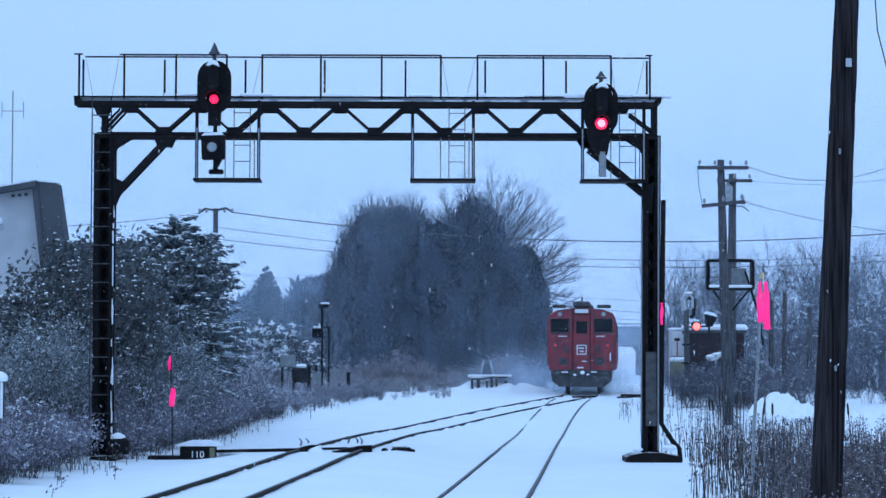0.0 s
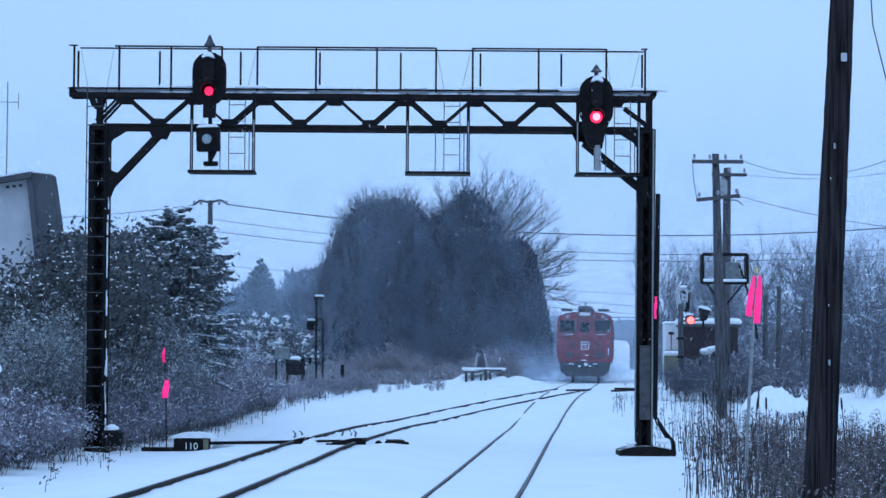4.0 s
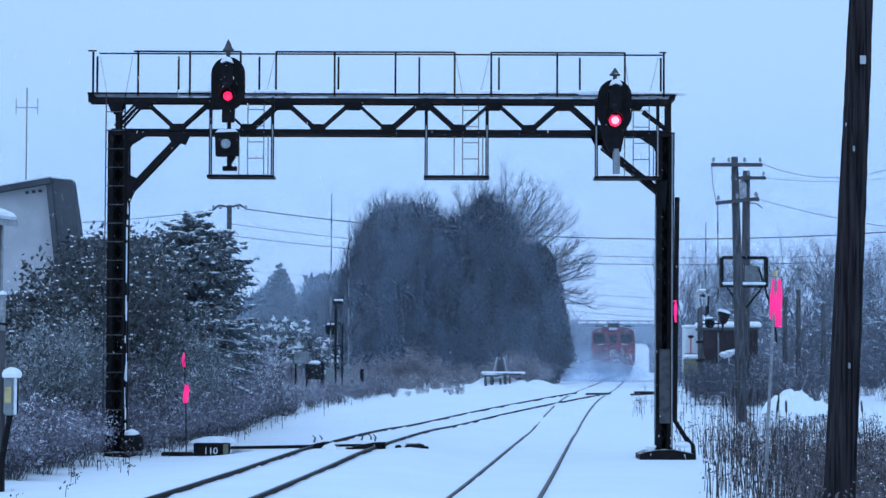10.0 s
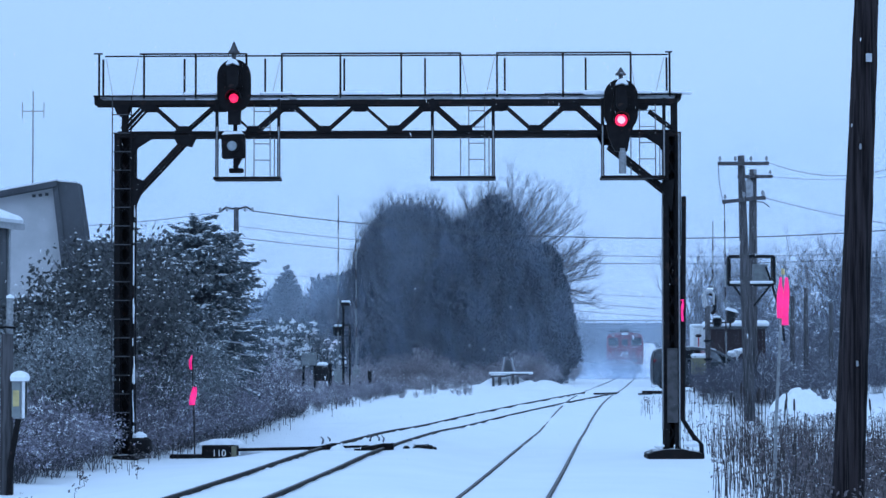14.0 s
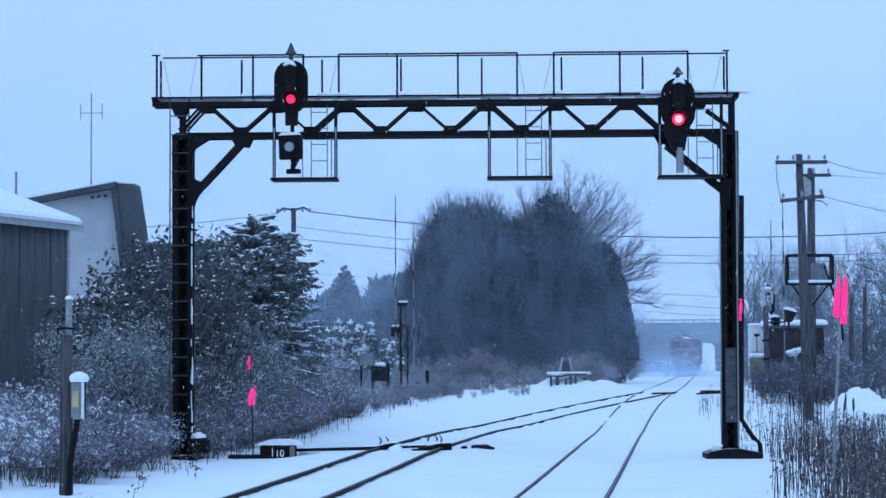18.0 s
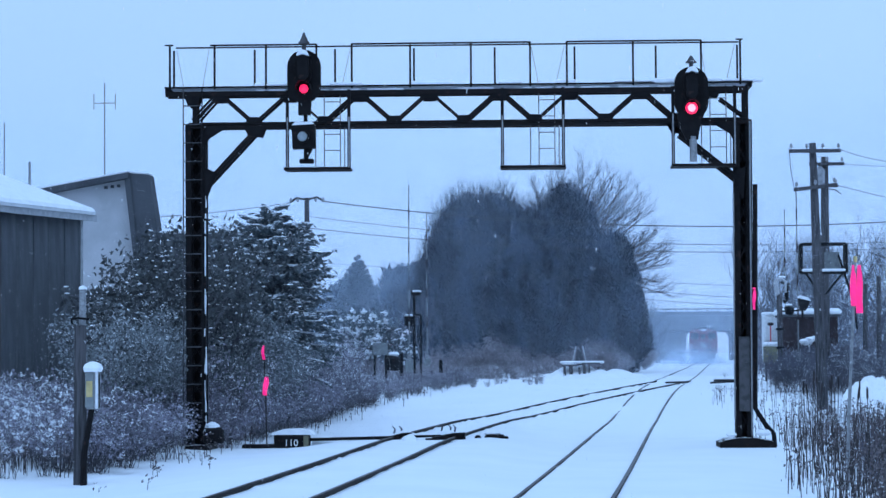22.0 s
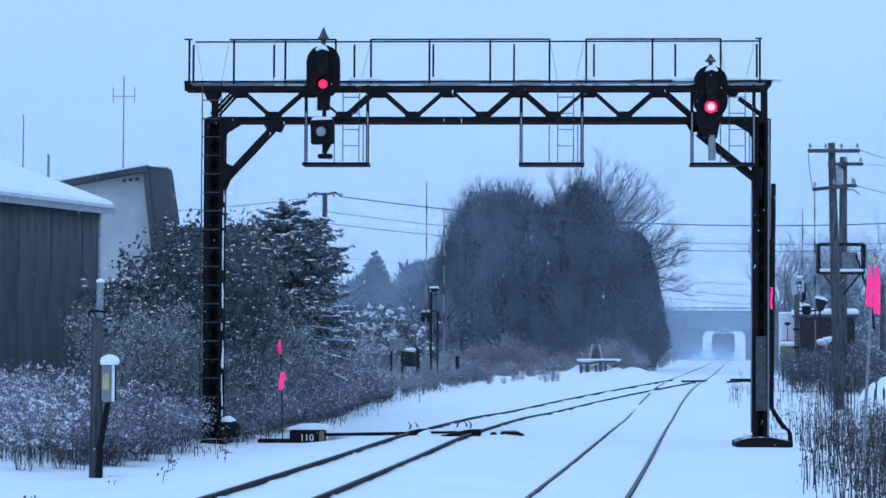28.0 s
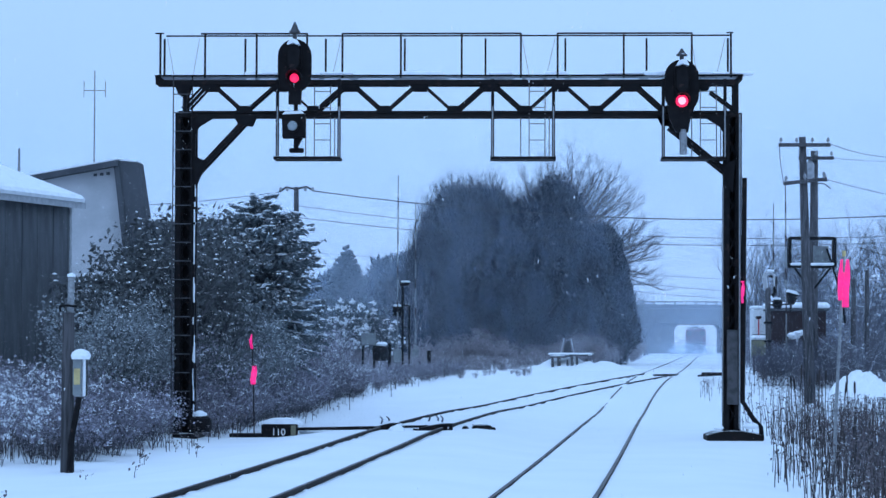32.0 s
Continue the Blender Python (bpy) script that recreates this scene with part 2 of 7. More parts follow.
def smoothstep(a, b, x):
    t = min(1.0, max(0.0, (x - a) / (b - a)))
    return t * t * (3 - 2 * t)


def along(knots, y):
    """A value that runs smoothly through a few knots (y, value)."""
    n = len(knots)
    i = 0
    while i < n - 2 and y > knots[i + 1][0]:
        i += 1
    (y0, v0), (y1, v1) = knots[i], knots[i + 1]
    s0 = (v1 - knots[i - 1][1]) / (y1 - knots[i - 1][0]) if i else (v1 - v0) / (y1 - y0)
    s1 = (knots[i + 2][1] - v0) / (knots[i + 2][0] - y0) if i + 2 < n else (v1 - v0) / (y1 - y0)
    d = y1 - y0
    t = (y - y0) / d
    return (2 * t**3 - 3 * t**2 + 1) * v0 + (t**3 - 2 * t**2 + t) * d * s0 + (3 * t**2 - 2 * t**3) * v1 + (t**3 - t**2) * d * s1


# ---------------------------------------------------------------- the lie of the land
MAIN = [(0, -2.2), (40, 0.63), (67, 2.40), (77, 3.08), (86, 3.80), (96, 4.82), (106, 6.08), (116, 6.95), (127, 7.8), (181, 12.0), (230, 15.75), (296, 21.0), (365, 26.2), (700, 51.5)]
BANK = [(30, -9.4), (41, -8.7), (45, -8.1), (50, -7.7), (56, -7.35), (65, -7.2), (74, -6.85), (85, -6.5), (92, -5.2), (98, -3.8), (104, -2.5)]
SIDE = [(0, -5.6), (36, -3.73), (45, -3.29), (55, -2.85), (63, -2.3), (72, -1.55), (79, -0.75), (86, 0.55), (92, 2.2), (97, 3.9), (101, 5.25), (104, 6.15)]


def bed(y):
    """Height of the railhead's bed along the line: a rise up to the road crossing, then level."""
    return 1.05 * smoothstep(76, 109, y)


def ground(x, y):
    z = bed(y)
    off = x - along(MAIN, min(y, 690))
    left, right = along(BANK, min(max(y, 30), 104)) - x, off - 2.6
    if left > 0 and y < 118:
        z += 0.35 * smoothstep(0, 4, left) * (1 - smoothstep(92, 116, y))
    if right > 0 and y < 100:
        z -= 0.25 * smoothstep(0, 2.5, right) * (1 - smoothstep(85, 100, y))
    if y < 98:
        z += 0.2 * (1 - smoothstep(1.6, 3.4, abs(x - along(SIDE, y)))) * (1 - smoothstep(70, 96, y))
    calm = 0.35 + 0.65 * smoothstep(0.9, 2.2, abs(off))
    z += calm * (0.05 * noise.noise((x * 0.5, y * 0.35, 3.0)) + 0.02 * noise.noise((x * 1.7, y * 1.1, 9.0)))
    level = (1 - smoothstep(1.0, 2.4, abs(x - 4.95))) * (1 - smoothstep(2.0, 4.5, abs(y - 55.4)))
    z += level * (0.03 - z)
    edge = smoothstep(10, 45, abs(off))
    if y > 125:
        z += 0.8 * edge * smoothstep(125, 200, y)
    return z


def build_ground():
    ys = list(np.arange(4, 130, 0.6)) + list(np.arange(130, 300, 4)) + list(np.arange(300, 700, 25)) + [760, 1000, 1500, 2500, 4500]
    xs = [-3500, -1800, -900, -450, -220, -120, -80, -60, -48, -40] + list(np.arange(-34, 34.1, 0.7)) + [40, 48, 60, 80, 120, 220, 450, 900, 1800, 3500]
    ys = [-600, -200, -60, -20, -8, 0] + ys
    s = Shape()
    for y in ys:
        for x in xs:
            z = ground(x, y) if 0 < y < 700 else (0.0 if y <= 0 else ground(x, 699))
            s.v.append((x, y, z))
    w = len(xs)
    for j in range(len(ys) - 1):
        for i in range(w - 1):
            s.f.append((j * w + i, j * w + i + 1, (j + 1) * w + i + 1, (j + 1) * w + i))
    solid("ground", s, SNOW, "open ground under fresh undisturbed snow", "ground", kind="structure", smooth=True)


build_ground()

RAIL_PROFILE = [(-0.07, 0), (0.07, 0), (0.07, 0.02), (0.012, 0.045), (0.012, 0.115), (0.036, 0.125), (0.036, 0.16), (-0.036, 0.16), (-0.036, 0.125), (-0.012, 0.115), (-0.012, 0.045), (-0.07, 0.02)]


def rail(parent, knots, side, y0, y1, lift, step=1.5):
    """One running rail beside a track's centre line, swept along it."""
    s, top = Shape(), Shape()
    n = max(2, int((y1 - y0) / step))
    rings = []
    for i in range(n + 1):
        y = y0 + (y1 - y0) * i / n
        d = Vector((along(knots, y + 0.5) - along(knots, y - 0.5), 1.0, 0)).normalized()
        across = Vector((d.y, -d.x, 0))
        p = Vector((along(knots, y), y, bed(y) + (lift if knots is MAIN else lift * (1 - smoothstep(70, 96, y)) - 0.07 * smoothstep(70, 96, y)))) + across * side * 0.7535
        rings.append((p, across))
    k = len(RAIL_PROFILE)
    vs = [p + a * px + Vector((0, 0, pz)) for p, a in rings for px, pz in RAIL_PROFILE]
    fs = [(i * k + j, i * k + (j + 1) % k, (i + 1) * k + (j + 1) % k, (i + 1) * k + j) for i in range(n) for j in range(k)]
    fs += [tuple(range(k)), tuple(range(n * k + k - 1, n * k - 1, -1))]
    s.add(vs, fs)
    ob = part("rail", s, RAIL, parent)
    vt = [p + a * px + Vector((0, 0, 0.163)) for p, a in rings for px in (-0.03, 0.03)]
    top.add(vt, [(i * 2, i * 2 + 1, i * 2 + 3, i * 2 + 2) for i in range(n)])
    part("rail_head", top, RAILTOP, ob, "worn bright running surface")
    return ob


def build_tracks():
    main = thing("railway_track", label="straight railway track half buried in snow with dark rusty rails", category="track")
    tagged(main, kind="structure")
    for side in (-1, 1):
        rail(main, MAIN, side, 10, 420, -0.13)
    loop = thing("railway_track", label="curving railway track that joins the main line through a snow-covered switch", category="track")
    tagged(loop, kind="structure")
    for side in (-1, 1):
        rail(loop, SIDE, side, 10, 103.2, 0.115, 1.0)
    return main, loop


def snow_ridge(parent, knots, side, y0, y1, lift, crest, step=0.35):
    """Snow lying unevenly against both flanks of a rail, here and there up to its head."""
    s = Shape()
    n = int((y1 - y0) / step)
    for flank in (-1, 1):
        k = len(s.v)
        for i in range(n + 1):
            y = y0 + (y1 - y0) * i / n
            d = Vector((along(knots, y + 0.5) - along(knots, y - 0.5), 1.0, 0)).normalized()
            across = Vector((d.y, -d.x, 0))
            fade = 1 - smoothstep(70, 96, y)
            base = Vector((along(knots, y), y, bed(y) + (lift if knots is MAIN else lift * fade - 0.07 * (1 - fade)))) + across * side * 0.7535
            rough = noise.noise((y * 0.9, side * 3.0, flank * 7.0)) + 0.7 * noise.noise((y * 2.7, side * 5.0, flank * 3.0))
            top = min(0.172, crest + 0.035 * smoothstep(55, 85, y) + 0.055 * rough)
            for off, z in ((0.022, top - 0.02), (0.05 + 0.02 * rough, top), (0.13, top - 0.025), (0.34, 0.0)):
                s.v.append(tuple(base + across * flank * off + Vector((0, 0, z))))
        for i in range(n):
            for j in range(3):
                a = k + i * 4 + j
                s.f.append((a, a + 1, a + 5, a + 4) if flank > 0 else (a, a + 4, a + 5, a + 1))
    tagged(part("snow_ridge", s, SNOW, parent, "snow drifted against the rail", smooth=True), kind="stuff")


TRACK_MAIN, TRACK_LOOP = build_tracks()
for side in (-1, 1):
    snow_ridge(TRACK_LOOP, SIDE, side, 10, 103, 0.115, 0.085)
    snow_ridge(TRACK_MAIN, MAIN, side, 10, 125, -0.13, 0.125)


# ---------------------------------------------------------------- the signal bridge
DIMSTEEL = material("dull_steel", (0.075, 0.072, 0.078), 0.7, 0.2, second=(0.04, 0.04, 0.042), scale=6, top_snow=0.1)
FRONT = 56.4
PACKED = material("snow_packed_grating", (0.62, 0.64, 0.67), 0.9, second=(0.45, 0.46, 0.49), scale=3, spots=(0.10, 0.10, 0.11), spot_scale=2.2, spot_level=0.66)
SIGNALRED = glowing("deep_red_lens_rim", (0.6, 0.02, 0.03), (1.0, 0.02, 0.12), 1.5)


def g(x, z, d=0.0):
    """A point of the bridge seen against its front plane, d metres behind it."""
    k = (FRONT + d) / FRONT
    return Vector((x * k, FRONT + d, EYE + (z - EYE) * k))


def build_bridge():
    br = thing("signal_bridge", (0, 0, 0), "black steel lattice signal bridge spanning the tracks, dusted with snow", "signal bridge")
    zt, zb, back = 8.47, 7.72, 0.42
    xl, xr = -8.75, 5.05
    # chords, front and back
    for y in (FRONT, FRONT + back):
        part("top_chord", Shape().box(((xl + xr) / 2, y, zt), (xr - xl, 0.10, 0.12), bevel=0.01), BLACKS, br)
        part("bottom_chord", Shape().box(((xl + 0.55 + xr) / 2, y, zb + 0.045), (xr - xl - 0.55, 0.10, 0.05), bevel=0.008), BLACKS, br)
        part("bottom_chord", Shape().box(((xl + 0.55 + xr) / 2, y, zb - 0.045), (xr - xl - 0.55, 0.12, 0.06), bevel=0.008), BLACKS, br)
    # web members and gusset plates
    top_nodes = [-7.47 + 1.667 * k for k in range(8)]
    low_nodes = [-6.64 + 1.667 * k for k in range(7)]
    for y in (FRONT, FRONT + back):
        for k, x in enumerate(low_nodes):
            for a in (top_nodes[k], top_nodes[k + 1] if k + 1 < 8 else None):
                if a is None:
                    continue
                for dz in (-0.035, 0.035) if (a < x) == (k % 2 == 0) else (0.0,):
                    part("diagonal", Shape().beam((a + (0.12 if a < x else -0.12), y, zt - 0.08 + dz), (x + (-0.12 if a < x else 0.12), y, zb + 0.14 + dz), 0.05, 0.055 if dz else 0.09, (0, 1, 0)), BLACKS, br)
            part("gusset_plate", Shape().prism([(x - 0.19, zb + 0.07), (x + 0.19, zb + 0.07), (x + 0.12, zb + 0.19), (x - 0.12, zb + 0.19)], y - 0.065, y - 0.05), BLACK, br)
        for x in top_nodes:
            part("gusset_plate", Shape().prism([(x - 0.21, zt - 0.06), (x + 0.21, zt - 0.06), (x + 0.15, zt - 0.19), (x - 0.15, zt - 0.19)], y - 0.065, y - 0.05), BLACK, br)
        for a, b in ((-7.62, -8.12), (-7.5, -7.98)):
            part("diagonal", Shape().beam((a, y, zt - 0.08), (b, y, zb + 0.14), 0.05, 0.05, (0, 1, 0)), BLACKS, br)
        part("diagonal", Shape().beam((4.4, y, zt - 0.22), (4.95, y, zb + 0.12), 0.05, 0.09, (0, 1, 0)), BLACKS, br)
        part("end_post", Shape().box((-8.05, y, (zt + zb) / 2), (0.1, 0.08, zt - zb)), BLACK, br)
        part("end_post", Shape().box((5.0, y, (zt + zb) / 2), (0.12, 0.08, zt - zb + 0.1)), BLACK, br)
        part("corner_plate", Shape().prism([(-8.3, zt - 0.05), (-7.9, zt - 0.05), (-8.0, zt - 0.3), (-8.2, zt - 0.3)], y - 0.06, y - 0.05), BLACK, br)
    for x in top_nodes + low_nodes:
        part("cross_strut", Shape().box((x, FRONT + back / 2, zt if x in top_nodes else zb), (0.06, back - 0.1, 0.06)), BLACK, br)
    # legs: four angles laced together
    for x0, foot, zf in ((-8.03, -8.02, 0.15), (4.93, 4.89, 0.15)):
        w = 0.36 if x0 < 0 else 0.29
        for y in (FRONT + 0.02, FRONT + back - 0.1):
            for k in (-1, 1):
                part("leg_angle", Shape().beam((foot + k * w / 2 * 0.92, y, zf), (x0 + k * w / 2, y, zb + 0.02), 0.13, 0.12, (0, 1, 0)), BLACK, br)
            n = 16
            for i in range(n):
                s = Shape()
                za, zc = zf + 0.25 + (zb - zf - 0.4) * i / n, zf + 0.25 + (zb - zf - 0.4) * (i + 1) / n
                f = 1 if i % 2 else -1
                s.beam((x0 - f * w * 0.4, y - 0.02, za), (x0 + f * w * 0.4, y - 0.02, zc), 0.02, 0.07, (0, 1, 0))
                part("lacing_bar", s, BLACK, br)
                part("lacing_bar", Shape().beam((x0 + f * w * 0.4, y + 0.02, za), (x0 - f * w * 0.4, y + 0.02, zc), 0.02, 0.07, (0, 1, 0)), BLACK, br)
        part("web_plate", Shape().beam((foot, FRONT + 0.4, zf), (x0, FRONT + 0.4, zb), w * 0.95, 0.03, (0, 1, 0)), BLACK, br)
    # knee braces
    for a, b in (((-7.72, 6.38), (-6.58, 7.6)), ((4.86, 6.28), (3.42, 7.45))):
        for y in (FRONT, FRONT + back):
            for dz in (-0.055, 0.055):
                part("knee_brace", Shape().beam((a[0], y, a[1] + dz), (b[0], y, b[1] + dz), 0.06, 0.06, (0, 1, 0)), BLACKS, br)
        y = FRONT - 0.06
        m = 1 if b[0] > a[0] else -1
        part("gusset_plate", Shape().prism([(b[0] - 0.3, zb - 0.05), (b[0] + 0.28, zb - 0.05), (b[0] + 0.16 * m, zb - 0.32), (b[0] - 0.2 * m, zb - 0.24)], y - 0.01, y + 0.01), BLACK, br)
        part("gusset_plate", Shape().prism([(a[0] - 0.12 * m, a[1] + 0.35), (a[0] + 0.22 * m, a[1] + 0.2), (a[0] - 0.05 * m, a[1] - 0.45)], y - 0.01, y + 0.01), BLACK, br)
        c = -7.79 if m > 0 else 4.72
        part("gusset_plate", Shape().prism([(c, zb - 0.04), (c + 0.55 * m, zb - 0.04), (c + 0.1 * m, zb - 0.32), (c, zb - 0.5)], y - 0.01, y + 0.01), BLACK, br)
    # walkway
    part("walkway", Shape().box(((xl + xr + 0.15) / 2, FRONT + 0.4, 8.625), (xr - xl + 0.15, 0.95, 0.02)), PACKED, br, "steel grating walkway packed with snow")
    part("walkway_edge", Shape().box(((xl + xr + 0.1) / 2, FRONT - 0.1, 8.62), (xr - xl + 0.12, 0.03, 0.04)), BLACK, br)
    part("walkway_edge", Shape().box(((xl + xr + 0.1) / 2, FRONT + 0.88, 8.61), (xr - xl + 0.12, 0.03, 0.03)), BLACK, br)
    for x in (xl + 0.05, xr + 0.05):
        part("walkway_end", Shape().box((x, FRONT + 0.38, 8.57), (0.1, 0.9, 0.1)), BLACK, br)
    rnd = random.Random(5)
    x = xl + 0.3
    while x < xr - 0.3:
        w = rnd.uniform(0.25, 1.1)
        if rnd.random() < 0.62:
            part("snow_patch", Shape().box((x + w / 2, FRONT + rnd.uniform(-0.04, 0.02), 8.67), (w, rnd.uniform(0.2, 0.3), rnd.uniform(0.06, 0.12)), bevel=0.03), SNOWCAP, br, "snow lying on the walkway")
        if rnd.random() < 0.5:
            part("snow_patch", Shape().box((x + w / 2, FRONT - 0.03, 8.545), (w * 0.8, 0.07, 0.035), bevel=0.012), SNOWCAP, br, "snow lying on the chord")
        x += w
    # handrails
    hz, bz = 9.62, 9.69
    fy, by = FRONT - 0.1, FRONT + 0.85
    sx = lambda u: (u - 358) / 75 - 8.03
    for a, b in ((385, 575), (638, 955), (1020, 1257)):
        part("handrail", Shape().tube([(sx(a), fy, hz), (sx(b), fy, hz)], 0.022, 6), BLACK, br)
    for u in (313, 393, 485, 575, 638, 742, 850, 955, 1020, 1137, 1257, 1326):
        part("handrail_post", Shape().box((sx(u), fy, 9.1), (0.045, 0.045, 1.06)), BLACK, br)
    part("post_cap", Shape().box((sx(313) - 0.02, fy, 9.63), (0.2, 0.06, 0.03)), BLACK, br)
    part("post_cap", Shape().box((sx(1326) - 0.02, fy, 9.63), (0.16, 0.06, 0.03)), BLACK, br)
    part("handrail", Shape().tube([(sx(313), by, bz), (sx(1326) + 0.05, by, bz)], 0.02, 6), BLACK, br)
    for u in (318, 463, 607, 748, 892, 1034, 1178, 1322):
        part("handrail_post", Shape().box((sx(u) * 1.013, by, 9.12), (0.045, 0.045, 1.0)), BLACK, br)
    for a, b in ((322, 335), (380, 368), (634, 618), (957, 970), (1016, 1000), (1258, 1268), (1318, 1302)):
        part("chain", Shape().tube([(sx(a), fy + 0.3, 9.55), (sx(b), fy + 0.3, 8.62)], 0.007, 4), GALV, br)
    # hanging service cages with ladders
    for u0, u1 in ((522, 632), (905, 1013), (1207, 1316)):
        x0, x1, d = sx(u0), sx(u1), -0.45
        for x in (x0, x1):
            part("cage_hanger", Shape().beam(g(x, 8.55, d), g(x, 6.66, d), 0.075, 0.05, (0, 1, 0)), BLACK, br)
            part("cage_hanger", Shape().beam(g(x, 7.9, d - 0.03), g(x, 6.7, d - 0.03), 0.03, 0.02, (0, 1, 0)), GALV, br, "bare galvanised strip")
        part("cage_floor", Shape().box(g((x0 + x1) / 2, 6.65, -0.1), (x1 - x0 + 0.1, 0.75, 0.06)), BLACKS, br)
        for k in (0.46, 0.93):
            part("cage_rod", Shape().tube([g(x0 + k * (x1 - x0), 7.7, 0.2), g(x0 + k * (x1 - x0), 6.66, 0.2)], 0.014, 5), GALV, br)
        la, lb = x0 + 0.6 * (x1 - x0), x0 + 0.86 * (x1 - x0)
        for x in (la, lb):
            part("ladder_rail", Shape().tube([g(x, 8.6, 0.3), g(x, 6.66, 0.3)], 0.013, 5), GALV, br)
        for i in range(4):
            z = 7.10 + i * 0.385
            part("ladder_rung", Shape().tube([g(la, z, 0.3), g(lb, z, 0.3)], 0.012, 5), GALV, br)
    # climbing ladder on the leg's outer side
    for x in (-8.31, -7.86):
        part("ladder_rail", Shape().tube([(x, FRONT - 0.12, 0.4), (x, FRONT - 0.12, 8.6)], 0.016, 5), DIMSTEEL if x < -8 else BLACK, br)
    for i in range(18):
        z = 0.7 + i * 0.44
        rung = Shape().tube([(-8.31, FRONT - 0.12, z), (-7.86, FRONT - 0.12, z)], 0.014, 5)
        part("ladder_rung", rung, DIMSTEEL, br)
    # snow caught on the left leg
    s = Shape()
    for i in range(22):
        z = 0.5 + 5.5 * rnd.random() ** 1.6
        s.box((-7.80 + rnd.uniform(-0.015, 0.02), FRONT - 0.03, z), (rnd.uniform(0.015, 0.035), 0.05, rnd.uniform(0.08, 0.5)), bevel=0.012)
    tagged(part("snow_crust", s, SNOWCAP, br, "wind-blown snow stuck to the leg"), kind="stuff")
    # cabinet plate, conduit and foundations
    part("cover_plate", Shape().box((4.9, FRONT - 0.08, 1.75), (0.26, 0.05, 1.75), bevel=0.01), DIMSTEEL, br, "plain grey sheet cover")
    part("conduit", Shape().tube([(5.19, FRONT - 0.1, 6.2), (5.13, FRONT - 0.1, 0.95), (5.38, FRONT - 0.1, 0.55), (5.56, FRONT - 0.1, 0.35), (5.58, FRONT - 0.1, 0.05)], 0.06, 8), BLACK, br)
    part("conduit", Shape().tube([(4.68, FRONT - 0.1, 6.0), (4.66, FRONT - 0.1, 0.7)], 0.018, 6), GALV, br)
    part("conduit", Shape().tube([(5.08, FRONT - 0.12, 7.7), (5.06, FRONT - 0.12, 0.3)], 0.022, 6), GALV, br)
    part("foundation", Shape().prism([(4.3, -0.3), (5.62, -0.3), (5.6, 0.17), (5.42, 0.2), (5.1, 0.26), (4.75, 0.26), (4.45, 0.21), (4.3, 0.15)], FRONT - 0.25, FRONT + 1.1), BLACKS, br, "dark concrete foundation block")
    part("foundation", Shape().prism([(-8.3, -0.2), (-7.66, -0.2), (-7.68, 0.08), (-7.78, 0.15), (-8.25, 0.13)], FRONT - 0.3, FRONT + 1.1), BLACKS, br, "dark concrete foundation block")
    part("snow_patch", Shape().box((5.3, FRONT - 0.3, 0.38), (0.35, 0.3, 0.14), bevel=0.06), SNOWCAP, br, "snow on the foundation")
    part("snow_patch", Shape().box((4.55, FRONT - 0.3, 0.34), (0.25, 0.3, 0.1), bevel=0.05), SNOWCAP, br, "snow on the foundation")
    return br


build_bridge()


def oval(cx, z0, z1, w, n=10):
    r = w / 2
    pts = [(cx + r * math.cos(a), z1 - r + r * math.sin(a)) for a in [math.pi * i / n for i in range(n + 1)]]
    pts += [(cx + r * math.cos(a), z0 + r + r * math.sin(a)) for a in [math.pi + math.pi * i / n for i in range(n + 1)]]
    return pts


